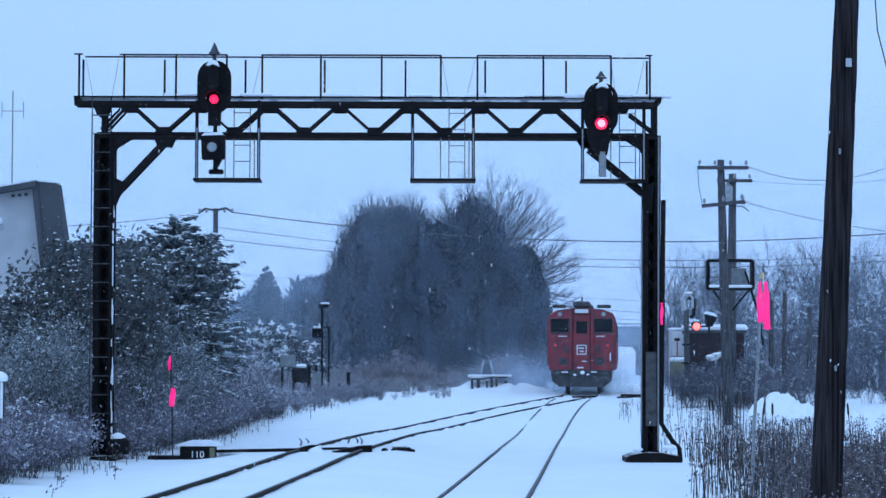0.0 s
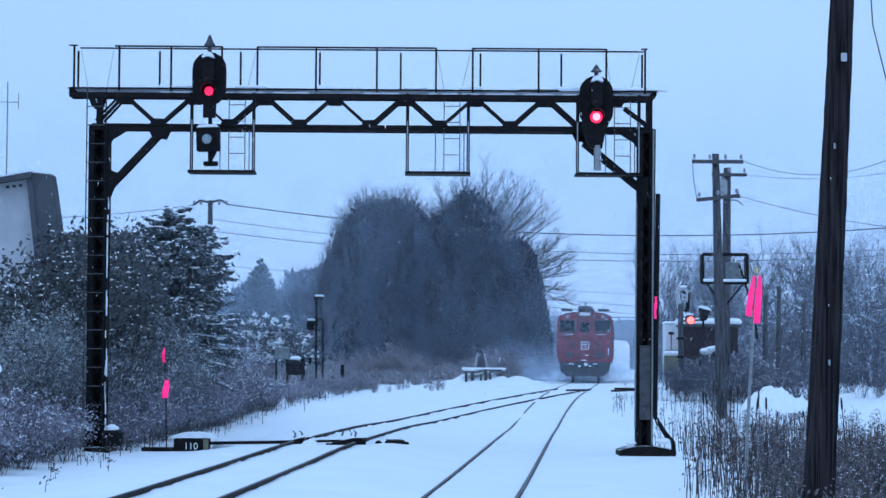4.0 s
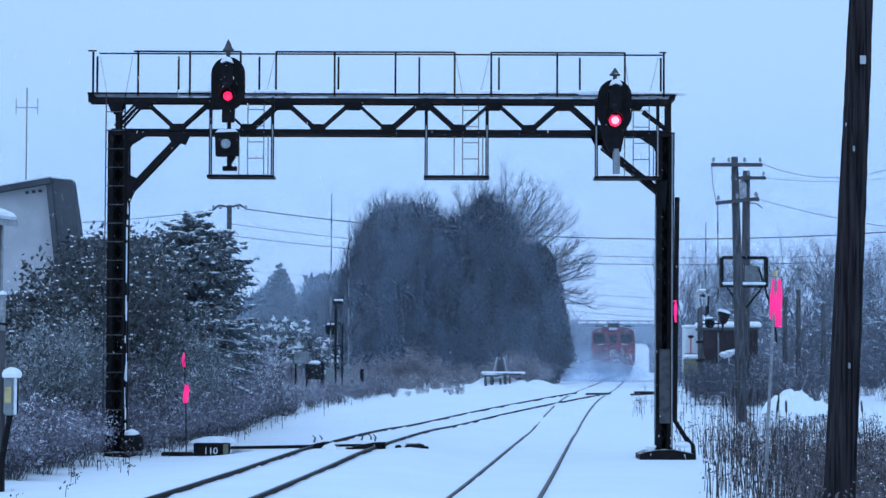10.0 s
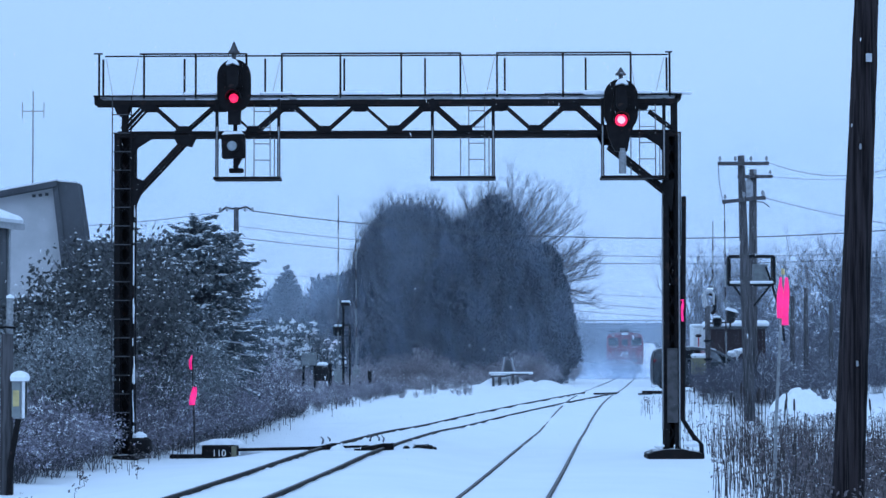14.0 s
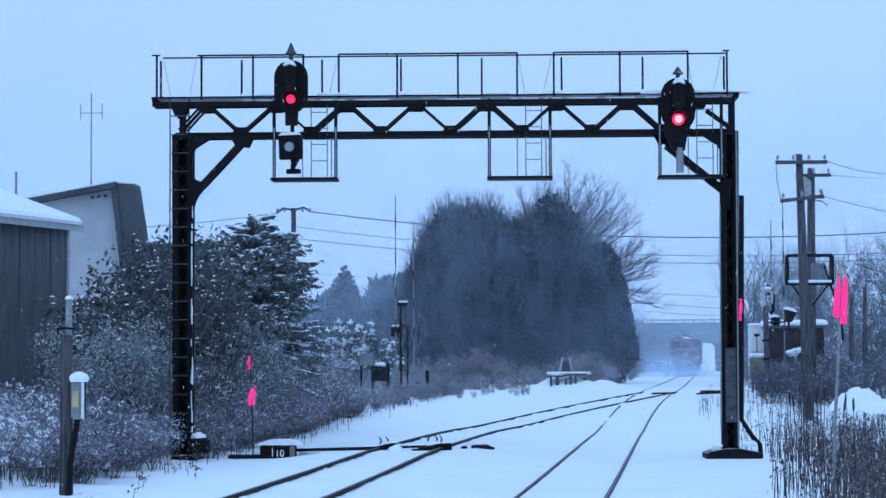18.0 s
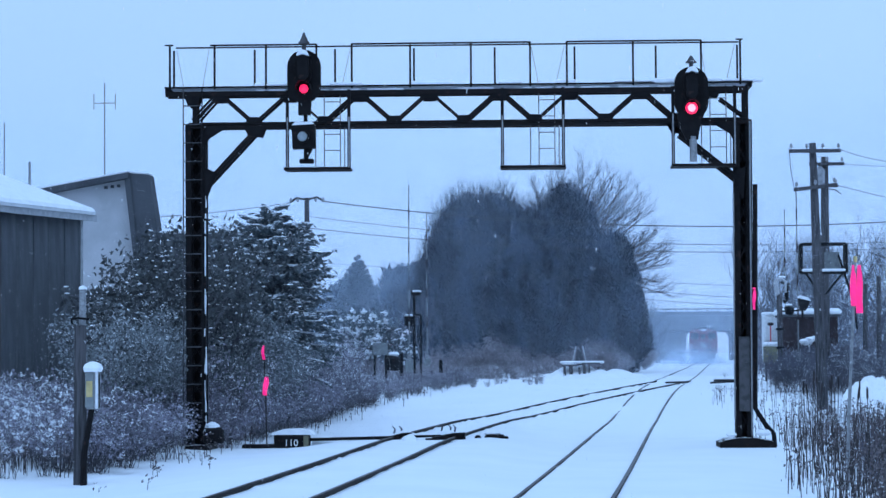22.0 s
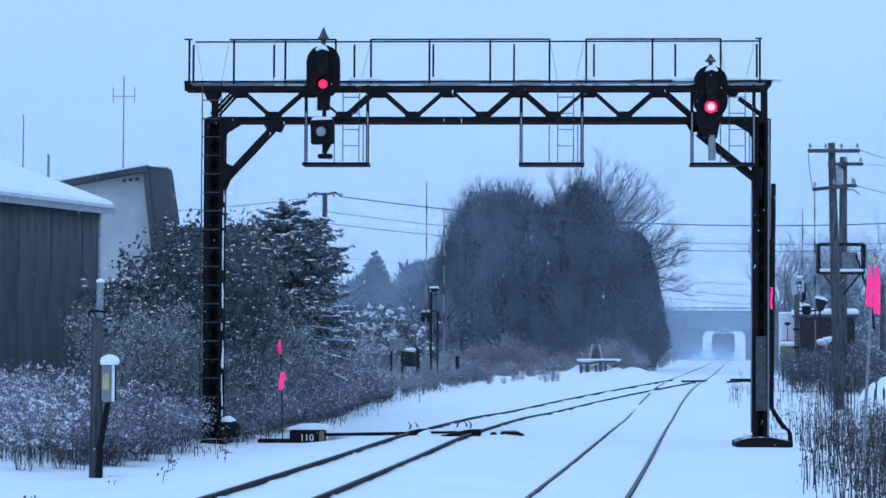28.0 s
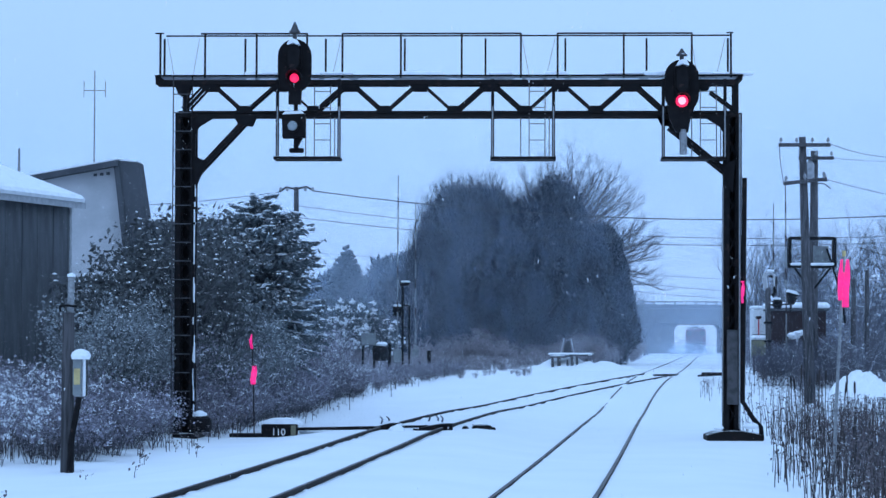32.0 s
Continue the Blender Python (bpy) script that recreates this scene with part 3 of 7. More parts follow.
def build_signal_head(x, z0, z1, lens_z, lens_r, lit, top, label):
    """A searchlight head: oval backboard, hood over the lens, finial above, mounting neck below."""
    d = -0.55
    k = (FRONT + d) / FRONT
    X, Z = x * k, lambda z: EYE + (z - EYE) * k
    sg = thing("railway_signal", (X, FRONT + d, Z(z0)), label, "signal", "signals on the bridge")
    o = Z(z0)
    h = Z(z1) - o
    part("backboard", Shape().prism(oval(0, 0, h, 0.77), -0.02, 0.02), BLACK, sg)
    part("rim", Shape().prism(oval(0, -0.01, h + 0.01, 0.80), 0.02, 0.05), BLACKS, sg)
    lz = Z(lens_z) - o
    hood = Shape()
    n = 12
    arc = [math.pi * (-0.05 + 1.1 * i / n) for i in range(n + 1)]
    ring = [(r * math.cos(a), y, lz + r * math.sin(a)) for a in arc for r, y in ((0.19, -0.42), (0.19, -0.02), (0.17, -0.02), (0.17, -0.42))]
    hood.add(ring, [(4 * i + k, 4 * i + 4 + k, 4 * i + 4 + (k + 1) % 4, 4 * i + (k + 1) % 4) for i in range(n) for k in range(4)] + [(0, 1, 2, 3), (4 * n + 3, 4 * n + 2, 4 * n + 1, 4 * n)])
    part("hood", hood, BLACK, sg)
    case = Shape().prism(oval(0, lz + 0.12, h - 0.12, 0.36), -0.16, -0.02)
    part("lamp_case", case, BLACK, sg)
    part("visor", Shape().prism(oval(0.0, lz + 0.19, h - 0.16, 0.26), -0.34, -0.16), BLACK, sg, "long black visor")
    part("snow_cover", Shape().prism([(-0.15, h - 0.16), (-0.09, h - 0.06), (0.0, h - 0.03), (0.09, h - 0.06), (0.15, h - 0.16), (0.1, h - 0.17), (0.0, h - 0.13), (-0.1, h - 0.17)], -0.4, -0.14), SNOWCAP, sg, "snow on the visor")
    turn = Matrix.Translation((0, -0.03, lz)) @ Matrix.Rotation(radians(90), 4, "X")
    part("lens", Shape().lathe([(lens_r, 0.0), (lens_r, 0.03), (lens_r * 0.8, 0.06), (lens_r * 0.4, 0.075), (0.005, 0.08)], 20, turn), SIGNALRED, sg, "glowing red lens")
    # A whiter core inside the redder lens imitates the lamp's glow halo.
    if lit is REDBRIGHT:
        part("lens_core", Shape().lathe([(lens_r * 0.66, 0.05), (lens_r * 0.6, 0.085), (lens_r * 0.3, 0.095), (0.005, 0.098)], 18, turn), lit, sg, "bright core of the lens")
    up = Matrix.Translation((0, 0.02, h))
    t = Z(top) - o - h
    part("finial", Shape().lathe([(0.05, -0.05), (0.05, t * 0.30), (0.13, t * 0.34), (0.13, t * 0.45), (0.10, t * 0.5), (0.03, t * 0.9), (0.005, t)], 14, up), DIMSTEEL, sg, "pointed dull steel cap")
    return sg, X, Z, o


def build_signals():
    sg, X, Z, o = build_signal_head((552 - 358) / 75 - 8.03, 8.24, 9.5, 8.57, 0.105, REDLIT, 9.93, "black searchlight signal showing red above a dark lower unit")
    q = lambda z: Z(z) - o
    part("neck", Shape().prism([(-0.13, q(7.95)), (0.15, q(7.95)), (0.17, q(8.3)), (-0.13, q(8.3))], -0.1, 0.12), BLACK, sg)
    part("mast", Shape().tube([(0.03, 0.05, q(8.0)), (0.03, 0.05, q(6.8))], 0.05, 8), BLACK, sg)
    low = part("lower_unit", Shape().box((0.0, -0.06, q(7.42)), (0.54, 0.3, 0.56), Matrix.Rotation(radians(-2), 3, "Y"), 0.02), BLACK, sg, "square black unlit signal unit")
    turn = Matrix.Translation((-0.02, -0.21, q(7.42))) @ Matrix.Rotation(radians(90), 4, "X")
    part("bezel", Shape().lathe([(0.165, 0), (0.165, 0.07), (0.125, 0.07), (0.12, 0.02)], 20, turn), BLACK, low)
    part("lens", Shape().lathe([(0.12, 0.02), (0.115, 0.045), (0.06, 0.06), (0.004, 0.065)], 20, turn), DULLLENS, low, "unlit grey lens")
    part("snow_cover", Shape().prism([(-0.27, q(7.69)), (0.25, q(7.71)), (0.2, q(7.77)), (-0.2, q(7.76))], -0.22, 0.1), SNOWCAP, low, "snow on the unit")
    part("bracket", Shape().prism([(0.0, q(7.14)), (0.2, q(7.14)), (0.1, q(6.95)), (0.1, q(6.85)), (0.02, q(6.85))], -0.08, 0.08), BLACK, sg)
    part("bracket", Shape().box((0.06, 0, q(6.85)), (0.34, 0.16, 0.11), bevel=0.02), BLACK, sg)
    sg, X, Z, o = build_signal_head((1240 - 358) / 75 - 8.03, 7.76, 9.0, 8.02, 0.145, REDBRIGHT, 9.28, "black searchlight signal glowing bright red, snow on its hood")
    q = lambda z: Z(z) - o
    part("neck", Shape().prism([(-0.34, q(7.9)), (0.3, q(7.9)), (0.2, q(7.6)), (0.14, q(7.28)), (-0.14, q(7.28)), (-0.3, q(7.62))], -0.06, 0.12), BLACK, sg)
    part("mast", Shape().tube([(0.03, 0.0, q(7.35)), (0.03, 0.0, q(6.76))], 0.09, 10), GALV, sg, "pale galvanised pipe")


build_signals()


# ---------------------------------------------------------------- the red railcar
def build_train():
    tr = thing("railcar", (6.0, 106, 1.05), "red diesel railcar seen from its rear, weathered, snow on its coupler", "train")
    side = [(-1.44, 1.1), (-1.53, 1.5), (-1.53, 3.05), (-1.50, 3.42), (-1.38, 3.66), (-1.05, 3.78), (-0.5, 3.84), (0, 3.86)]
    sec = side + [(-x, z) for x, z in reversed(side[:-1])]
    body = part("body", Shape().prism(sec, 0.12, 18.4), TRAINRED, tr)
    roof = [(-1.43, 3.6), (-1.0, 3.81), (-0.5, 3.87), (0, 3.89), (0.5, 3.87), (1.0, 3.81), (1.43, 3.6), (1.3, 3.5), (-1.3, 3.5)]
    part("roof", Shape().prism(roof, 0.3, 18.3), TRAINROOF, tr)
    # end face built in bays round the recessed gangway door
    for k in (-1, 1):
        bay = [(k * 0.42, 1.12), (k * 1.36, 1.12), (k * 1.45, 1.5), (k * 1.45, 2.72), (k * 0.42, 2.72)]
        part("end_panel", Shape().prism(bay if k > 0 else bay[::-1], -0.03, 0.13), TRAINRED, tr)
        brow = [(k * 0.42, 3.42), (k * 1.46, 3.42), (k * 1.34, 3.64), (k * 1.02, 3.75), (k * 0.42, 3.82)]
        part("end_panel", Shape().prism(brow if k > 0 else brow[::-1], -0.03, 0.13), TRAINRED, tr)
        pane = [(k * 0.52, 2.74), (k * 1.40, 2.78), (k * 1.36, 3.38), (k * 0.52, 3.40)]
        part("window", Shape().prism(pane if k > 0 else pane[::-1], 0.04, 0.13), CARGLASS, tr, "dark cab window")
        part("window_post", Shape().box((k * 1.44, 0.05, 3.08), (0.09, 0.16, 0.7)), TRAINRED, tr)
        part("wiper", Shape().beam((k * 0.95 - 0.2, -0.0, 2.78), (k * 0.95 + 0.02, -0.0, 3.08), 0.018, 0.018), GALV, tr, "wiper")
        part("corner_pillar", Shape().box((k * 0.47, 0.0, 2.5), (0.1, 0.2, 2.7), bevel=0.02), TRAINRED, tr)
        turn = Matrix.Translation((k * 1.17, -0.03, 2.22)) @ Matrix.Rotation(radians(90), 4, "X")
        part("tail_lamp", Shape().lathe([(0.07, 0), (0.07, 0.05), (0.045, 0.07), (0.004, 0.08)], 14, turn), TAILRED, tr, "red tail lamp, lit")
        part("handrail", Shape().tube([(k * 0.62, -0.08, 1.3), (k * 0.62, -0.08, 2.45)], 0.014, 6), TRAINRED, tr)
        part("step", Shape().box((k * 0.85, -0.06, 2.62), (0.4, 0.05, 0.03)), SNOWCAP, tr, "snow-lined ledge")
        part("vent", Shape().box((k * 1.0, 0.6, 3.97), (0.62, 0.8, 0.14), bevel=0.03), UNDER, tr, "dark roof ventilator")
        turn = Matrix.Translation((k * 0.98, -0.03, 3.6)) @ Matrix.Rotation(radians(90), 4, "X")
        part("marker_lamp", Shape().lathe([(0.1, 0), (0.1, 0.05), (0.06, 0.07), (0.004, 0.075)], 12, turn), DULLLENS, tr, "unlit marker lamp")
        part("grille", Shape().box((k * 0.8, -0.035, 1.5), (0.42, 0.03, 0.3)), UNDER, tr)
    door = part("gangway_door", Shape().box((0, 0.08, 2.35), (0.78, 0.08, 2.5), bevel=0.015), TRAINRED, tr)
    part("door_window", Shape().box((0, 0.03, 3.02), (0.5, 0.03, 0.55), bevel=0.01), CARGLASS, door)
    frame_z = 2.02
    for a, b in (((-0.2, frame_z + 0.2), (0.2, frame_z + 0.2)), ((-0.2, frame_z - 0.2), (0.2, frame_z - 0.2)), ((-0.2, frame_z - 0.2), (-0.2, frame_z + 0.2)), ((0.2, frame_z - 0.2), (0.2, frame_z + 0.2))):
        part("notice_frame", Shape().beam((a[0], 0.02, a[1]), (b[0], 0.02, b[1]), 0.04, 0.04), WHITEP, door)
    for k in range(2):
        part("notice_bar", Shape().box((-0.02 + k * 0.03, 0.03, frame_z + 0.07 - k * 0.14), (0.24 - 0.06 * k, 0.02, 0.06)), WHITEP, door)
    part("headlamp_box", Shape().box((0, 0.05, 3.74), (0.76, 0.3, 0.24), bevel=0.03), TRAINRED, tr)
    part("headlamp", Shape().box((0, -0.11, 3.74), (0.6, 0.04, 0.17), bevel=0.02), WHITEP, tr, "pale destination panel")
    part("roof_dome", Shape().box((0, 0.9, 4.05), (0.78, 1.6, 0.26), bevel=0.06), UNDER, tr, "dark roof equipment box")
    part("horn", Shape().tube([(0.02, 0.3, 4.1), (0.02, 0.3, 4.38)], 0.04, 6), UNDER, tr)
    for y in (5, 10, 15):
        part("roof_dome", Shape().box((0, y, 4.02), (0.9, 2.0, 0.22), bevel=0.06), UNDER, tr, "dark roof equipment box")
    for i in range(6):
        for k in (-1, 1):
            part("side_window", Shape().box((k * 1.525, 2.6 + i * 2.5, 2.85), (0.04, 1.5, 0.8), bevel=0.015), CARGLASS, tr, "dark saloon window")
    part("pilot", Shape().prism([(-1.38, 1.12), (-1.32, 0.62), (-1.0, 0.36), (1.0, 0.36), (1.32, 0.62), (1.38, 1.12)], -0.02, 0.2), UNDER, tr, "dark snow-caked pilot")
    for x, z, w, h in ((-0.75, 1.02, 0.3, 0.06), (0.55, 1.03, 0.26, 0.05), (-0.3, 0.9, 0.14, 0.1), (0.3, 0.92, 0.16, 0.08), (-0.05, 1.22, 0.3, 0.05), (0.12, 1.5, 0.22, 0.04), (1.28, 1.7, 0.05, 0.34)):
        part("snow_patch", Shape().box((x, -0.14, z), (w, 0.04, h), bevel=0.015), SNOWCAP, tr, "snow stuck to the end")
    for k in (-1, 1):
        part("window_band", Shape().box((k * 0.96, 0.005, 3.09), (0.98, 0.06, 0.76), bevel=0.02), TRAINROOF, tr, "dark surround of the cab window")
        part("window_glass", Shape().box((k * 0.98, -0.03, 3.1), (0.78, 0.04, 0.56), bevel=0.02), CARGLASS, tr)
        part("seam", Shape().box((k * 0.44, -0.04, 2.3), (0.03, 0.03, 2.2)), UNDER, tr)
        part("jumper_box", Shape().box((k * 0.72, -0.06, 2.02), (0.16, 0.06, 0.3), bevel=0.02), TRAINROOF, tr)
        part("lamp_ring", Shape().lathe([(0.14, -0.02), (0.14, 0.03), (0.09, 0.03), (0.09, -0.02)], 14, Matrix.Translation((k * 1.17, -0.03, 2.22)) @ Matrix.Rotation(radians(90), 4, "X")), TRAINROOF, tr)
    part("buffer_beam", Shape().box((0, -0.05, 0.98), (2.5, 0.14, 0.16), bevel=0.02), UNDER, tr)
    part("coupler", Shape().box((0.05, -0.25, 1.0), (0.2, 0.5, 0.16), bevel=0.05), SNOWCAP, tr, "coupler plastered with snow")
    part("air_hose", Shape().tube([(0.32, -0.1, 1.1), (0.36, -0.2, 0.8), (0.3, -0.22, 0.6)], 0.025, 6), UNDER, tr)
    part("skirt", Shape().box((0, 9.3, 0.85), (2.5, 17.8, 0.5)), UNDER, tr)
    for y in (2.8, 5.0, 13.4, 15.6):
        for k in (-1, 1):
            turn = Matrix.Translation((k * 0.72, y, 0.44)) @ Matrix.Rotation(radians(90), 4, "Y")
            part("wheel", Shape().lathe([(0.1, -0.07), (0.43, -0.06), (0.46, 0.05), (0.43, 0.07), (0.1, 0.07)], 18, turn), UNDER, tr)
    for ob in tr.children_recursive:
        ob.data.transform(Matrix.Diagonal((0.985, 1.0, 0.985, 1.0)))
    return tr


TRAIN = build_train()


# ---------------------------------------------------------------- the passing van
def build_van():
    van = thing("minivan", (-10, 107.2, 1.05), "dark grey minivan with snow on its roof and its headlamps lit", "car")
    # stations along the car: x, sill, belt, top, half width at the belt, half width at the top
    stations = [(-2.37, 0.42, 0.80, 1.02, 0.74, 0.68), (-2.36, 0.34, 1.12, 1.36, 0.80, 0.66), (-2.27, 0.2, 1.16, 1.70, 0.83, 0.60), (-2.1, 0.17, 1.17, 1.79, 0.84, 0.62), (-1.4, 0.15, 1.16, 1.85, 0.85, 0.63), (-0.5, 0.15, 1.15, 1.86, 0.85, 0.63), (0.2, 0.15, 1.14, 1.80, 0.85, 0.62), (0.62, 0.15, 1.13, 1.67, 0.85, 0.61), (1.05, 0.15, 1.11, 1.43, 0.85, 0.63), (1.48, 0.15, 1.06, 1.15, 0.84, 0.68), (1.9, 0.15, 0.92, 1.00, 0.80, 0.62), (2.16, 0.17, 0.76, 0.86, 0.74, 0.56), (2.33, 0.2, 0.60, 0.68, 0.66, 0.5), (2.38, 0.28, 0.48, 0.54, 0.58, 0.45)]

    def ring(x, sill, belt, top, wb, wt):
        half = [(wb - 0.10, sill), (wb - 0.01, sill + 0.1), (wb + 0.03, sill + 0.50 * (belt - sill)), (wb - 0.01, sill + 0.62 * (belt - sill)), (wb, belt), (wt + 0.06, belt + 0.86 * (top - belt)), (wt - 0.06, belt + 0.97 * (top - belt)), (0.0, top + 0.02)]
        return [(x, -y, z) for y, z in half] + [(x, y, z) for y, z in reversed(half[:-1])]

    s, k = Shape(), 15
    for st in stations:
        s.v += ring(*st)
    n = len(stations)
    s.f = [(i * k + j, (i + 1) * k + j, (i + 1) * k + (j + 1) % k, i * k + (j + 1) % k) for i in range(n - 1) for j in range(k)]
    s.f += [tuple(range(k)), tuple(range(n * k - 1, (n - 1) * k - 1, -1))]
    part("body", s, VANPAINT, van, smooth=True)

    def flank(x, z):
        """Half width of the body's side at a point above the belt."""
        i = max(j for j in range(n - 1) if stations[j][0] <= x)
        a, b = stations[i], stations[i + 1]
        t = (x - a[0]) / (b[0] - a[0])
        belt, top, wb, wt = (a[q] + (b[q] - a[q]) * t for q in (2, 3, 4, 5))
        return wb + (wt + 0.06 - wb) * min(1, max(0, (z - belt) / (0.86 * (top - belt))))

    for k in (-1, 1):
        for poly, mat in (([(-2.02, 1.27), (-1.9, 1.5), (-1.66, 1.68), (-1.22, 1.72), (-1.22, 1.2)], CARGLASS), ([(-1.16, 1.2), (-1.16, 1.73), (-0.28, 1.735), (-0.28, 1.19)], CARGLASS), ([(-0.22, 1.19), (-0.22, 1.735), (0.14, 1.70), (0.46, 1.62), (0.72, 1.18)], GREYGLASS), ([(0.78, 1.18), (0.56, 1.56), (0.85, 1.42), (1.2, 1.19)], CARGLASS)):
            fine = []
            for (x0, z0), (x1, z1) in zip(poly, poly[1:] + poly[:1]):
                fine += [(x0 + (x1 - x0) * q / 4, z0 + (z1 - z0) * q / 4) for q in range(4)]
            m = len(fine)
            cx, cz = sum(p[0] for p in fine) / m, sum(p[1] for p in fine) / m
            outer = [Vector((x, k * (flank(x, z) + 0.010), z)) for x, z in fine] + [Vector((cx, k * (flank(cx, cz) + 0.012), cz))]
            inner = [v - Vector((0, 0.05 * k, 0)) for v in outer[:-1]]
            fs = [(i, (i + 1) % m, m) for i in range(m)] + [(i, m + 1 + i, m + 1 + (i + 1) % m, (i + 1) % m) for i in range(m)]
            part("side_window", Shape().add(outer + inner, fs), mat, van)
        part("mirror", Shape().box((0.92, k * 0.94, 1.2), (0.14, 0.2, 0.16), bevel=0.04), TYRE, van)
        part("head_lamp", Shape().box((2.1, k * 0.62, 0.82), (0.26, 0.2, 0.10), Matrix.Rotation(radians(26), 3, "Y"), 0.03), HEADLIT, van, "lit headlamp")
        part("tail_lamp", Shape().box((-2.27, k * 0.74, 1.12), (0.16, 0.14, 0.46), bevel=0.04), TAILGLASS, van, "dark red tail lamp")
        for x in (-1.19, -0.25, 0.78):
            part("door_seam", Shape().box((x, k * 0.868, 0.72), (0.012, 0.02, 0.78)), TYRE, van)
        part("belt_trim", Shape().box((-0.4, k * 0.856, 1.165), (3.2, 0.02, 0.02)), TYRE, van)
        part("sill", Shape().box((-0.05, k * 0.8, 0.15), (2.4, 0.12, 0.12), bevel=0.03), TYRE, van)
        for x in (-0.5, 0.5):
            part("door_handle", Shape().box((x, k * 0.878, 0.98), (0.18, 0.03, 0.03)), ALLOY, van)
        for x in (-1.66, 1.52):
            # No well is cut: a dark disc puts its shade on the flank.
            part("wheel_arch", Shape().lathe([(0.42, -0.05), (0.42, 0.02), (0.38, 0.03), (0.05, 0.03)], 20, Matrix.Translation((x, k * 0.868, 0.37)) @ Matrix.Rotation(radians(90), 4, "X")), TYRE, van)
    glassy = [(0.66, 0.56, 1.66), (1.05, 0.58, 1.44), (1.46, 0.62, 1.17)]
    s = Shape()
    for x, w, z in glassy:
        s.v += [(x, -w, z + 0.005), (x, 0, z + 0.035), (x, w, z + 0.005)]
    s.v += [(x, y, z - 0.05) for x, y, z in s.v]
    s.f = [(i * 3 + j, i * 3 + 3 + j, i * 3 + 4 + j, i * 3 + 1 + j) for i in range(2) for j in range(2)] + [(0, 1, 10, 9), (1, 2, 11, 10), (6, 15, 16, 7), (7, 16, 17, 8), (0, 9, 12, 3), (3, 12, 15, 6), (2, 5, 14, 11), (5, 8, 17, 14)]
    part("windscreen", s, GREYGLASS, van)
    part("roof_snow", Shape().prism([(-2.1, 1.80), (-1.4, 1.86), (-0.5, 1.87), (0.2, 1.81), (0.5, 1.72), (0.45, 1.78), (0.15, 1.85), (-0.5, 1.905), (-1.4, 1.895), (-2.1, 1.83)], -0.5, 0.5), SNOWCAP, van, "thin snow on the roof")
    for x in (-1.66, 1.52):
        for k in (-1, 1):
            w = new("wheel")
            w.parent = van
            w.matrix_basis = pose(x, k * 0.80, 0.335)
            part("tyre", Shape().lathe([(0.2, -0.1), (0.31, -0.1), (0.335, -0.07), (0.335, 0.07), (0.31, 0.1), (0.2, 0.1)], 24, Matrix.Rotation(radians(90), 4, "X")), TYRE, w)
            rim = Shape().lathe([(0.21, -0.085), (0.19, -0.09), (0.17, -0.06), (0.17, 0.06), (0.19, 0.09), (0.21, 0.085)], 24, Matrix.Rotation(radians(90), 4, "X"))
            for i in range(7):
                a = 2 * math.pi * i / 7
                rim.beam((0.03 * math.cos(a), 0.092 * k, 0.03 * math.sin(a)), (0.2 * math.cos(a), 0.092 * k, 0.2 * math.sin(a)), 0.045, 0.02, (0, 1, 0))
            part("rim", rim, ALLOY, w)
    return van


VAN = build_van()


# ---------------------------------------------------------------- more surfaces
TWIG = material("dark_twigs", (0.122, 0.118, 0.136), 0.9, second=(0.072, 0.070, 0.081), scale=8, vary=0.35, top_snow=0.05)
STALK = material("dry_weed_stalks", (0.045, 0.034, 0.034), 0.9, second=(0.02, 0.015, 0.016), scale=6, vary=0.2)
SEEDLEAF = material("withered_seed_heads", (0.16, 0.135, 0.14), 0.9, second=(0.075, 0.06, 0.065), scale=2, top_snow=0.05)
OLIVE = material("withered_olive_leaves", (0.20, 0.220, 0.228), 0.85, second=(0.12, 0.132, 0.138), scale=3, vary=0.45, top_snow=0.02)
DARKLEAF = material("dark_withered_leaves", (0.10, 0.108, 0.112), 0.9, second=(0.055, 0.06, 0.064), scale=3, vary=0.2, top_snow=0.06)
BROWNLEAF = material("withered_brown_leaves", (0.29, 0.276, 0.332), 0.9, second=(0.155, 0.147, 0.176), scale=3, vary=0.45, top_snow=0.04)
NEEDLE = material("spruce_needles", (0.14, 0.17, 0.185), 0.85, second=(0.09, 0.112, 0.124), scale=3, vary=0.15)
# The blue of distance haze is put into the crowns' base colour.
HAZEDLEAF = material("hazed_evergreen_sprays", (0.050, 0.068, 0.098), 0.95, second=(0.004, 0.007, 0.013), scale=0.75, detail=7, stretch=(1, 1, 0.45), vary=0.15, low=0.40, high=0.60)
FRINGE = material("dark_fringe_twigs", (0.05, 0.055, 0.07), 0.95, second=(0.022, 0.026, 0.034), scale=2, vary=0.15)
FROSTTWIG = material("frosted_twigs", (0.10, 0.10, 0.115), 0.95, second=(0.06, 0.06, 0.072), scale=2, vary=0.15)
# Rime grey, with the paleness of haze put into the colour too.
FARTWIG = material("hazed_rimed_far_twigs", (0.13, 0.14, 0.155), 0.95, second=(0.10, 0.105, 0.12), scale=1, vary=0.12)
THICKET = material("dark_thicket_leaves", (0.138, 0.142, 0.175), 0.9, second=(0.074, 0.076, 0.094), scale=3, vary=0.25)
CONCRETE = material("stained_pale_render", (0.48, 0.48, 0.50), 0.9, second=(0.40, 0.405, 0.42), scale=0.7, spots=(0.33, 0.33, 0.35), spot_scale=1.5, spot_level=0.64, bump=0.2, bump_scale=12)
DARKGREY = material("dark_grey_finish", (0.085, 0.09, 0.10), 0.9, second=(0.06, 0.064, 0.072), scale=0.9, bump=0.2)
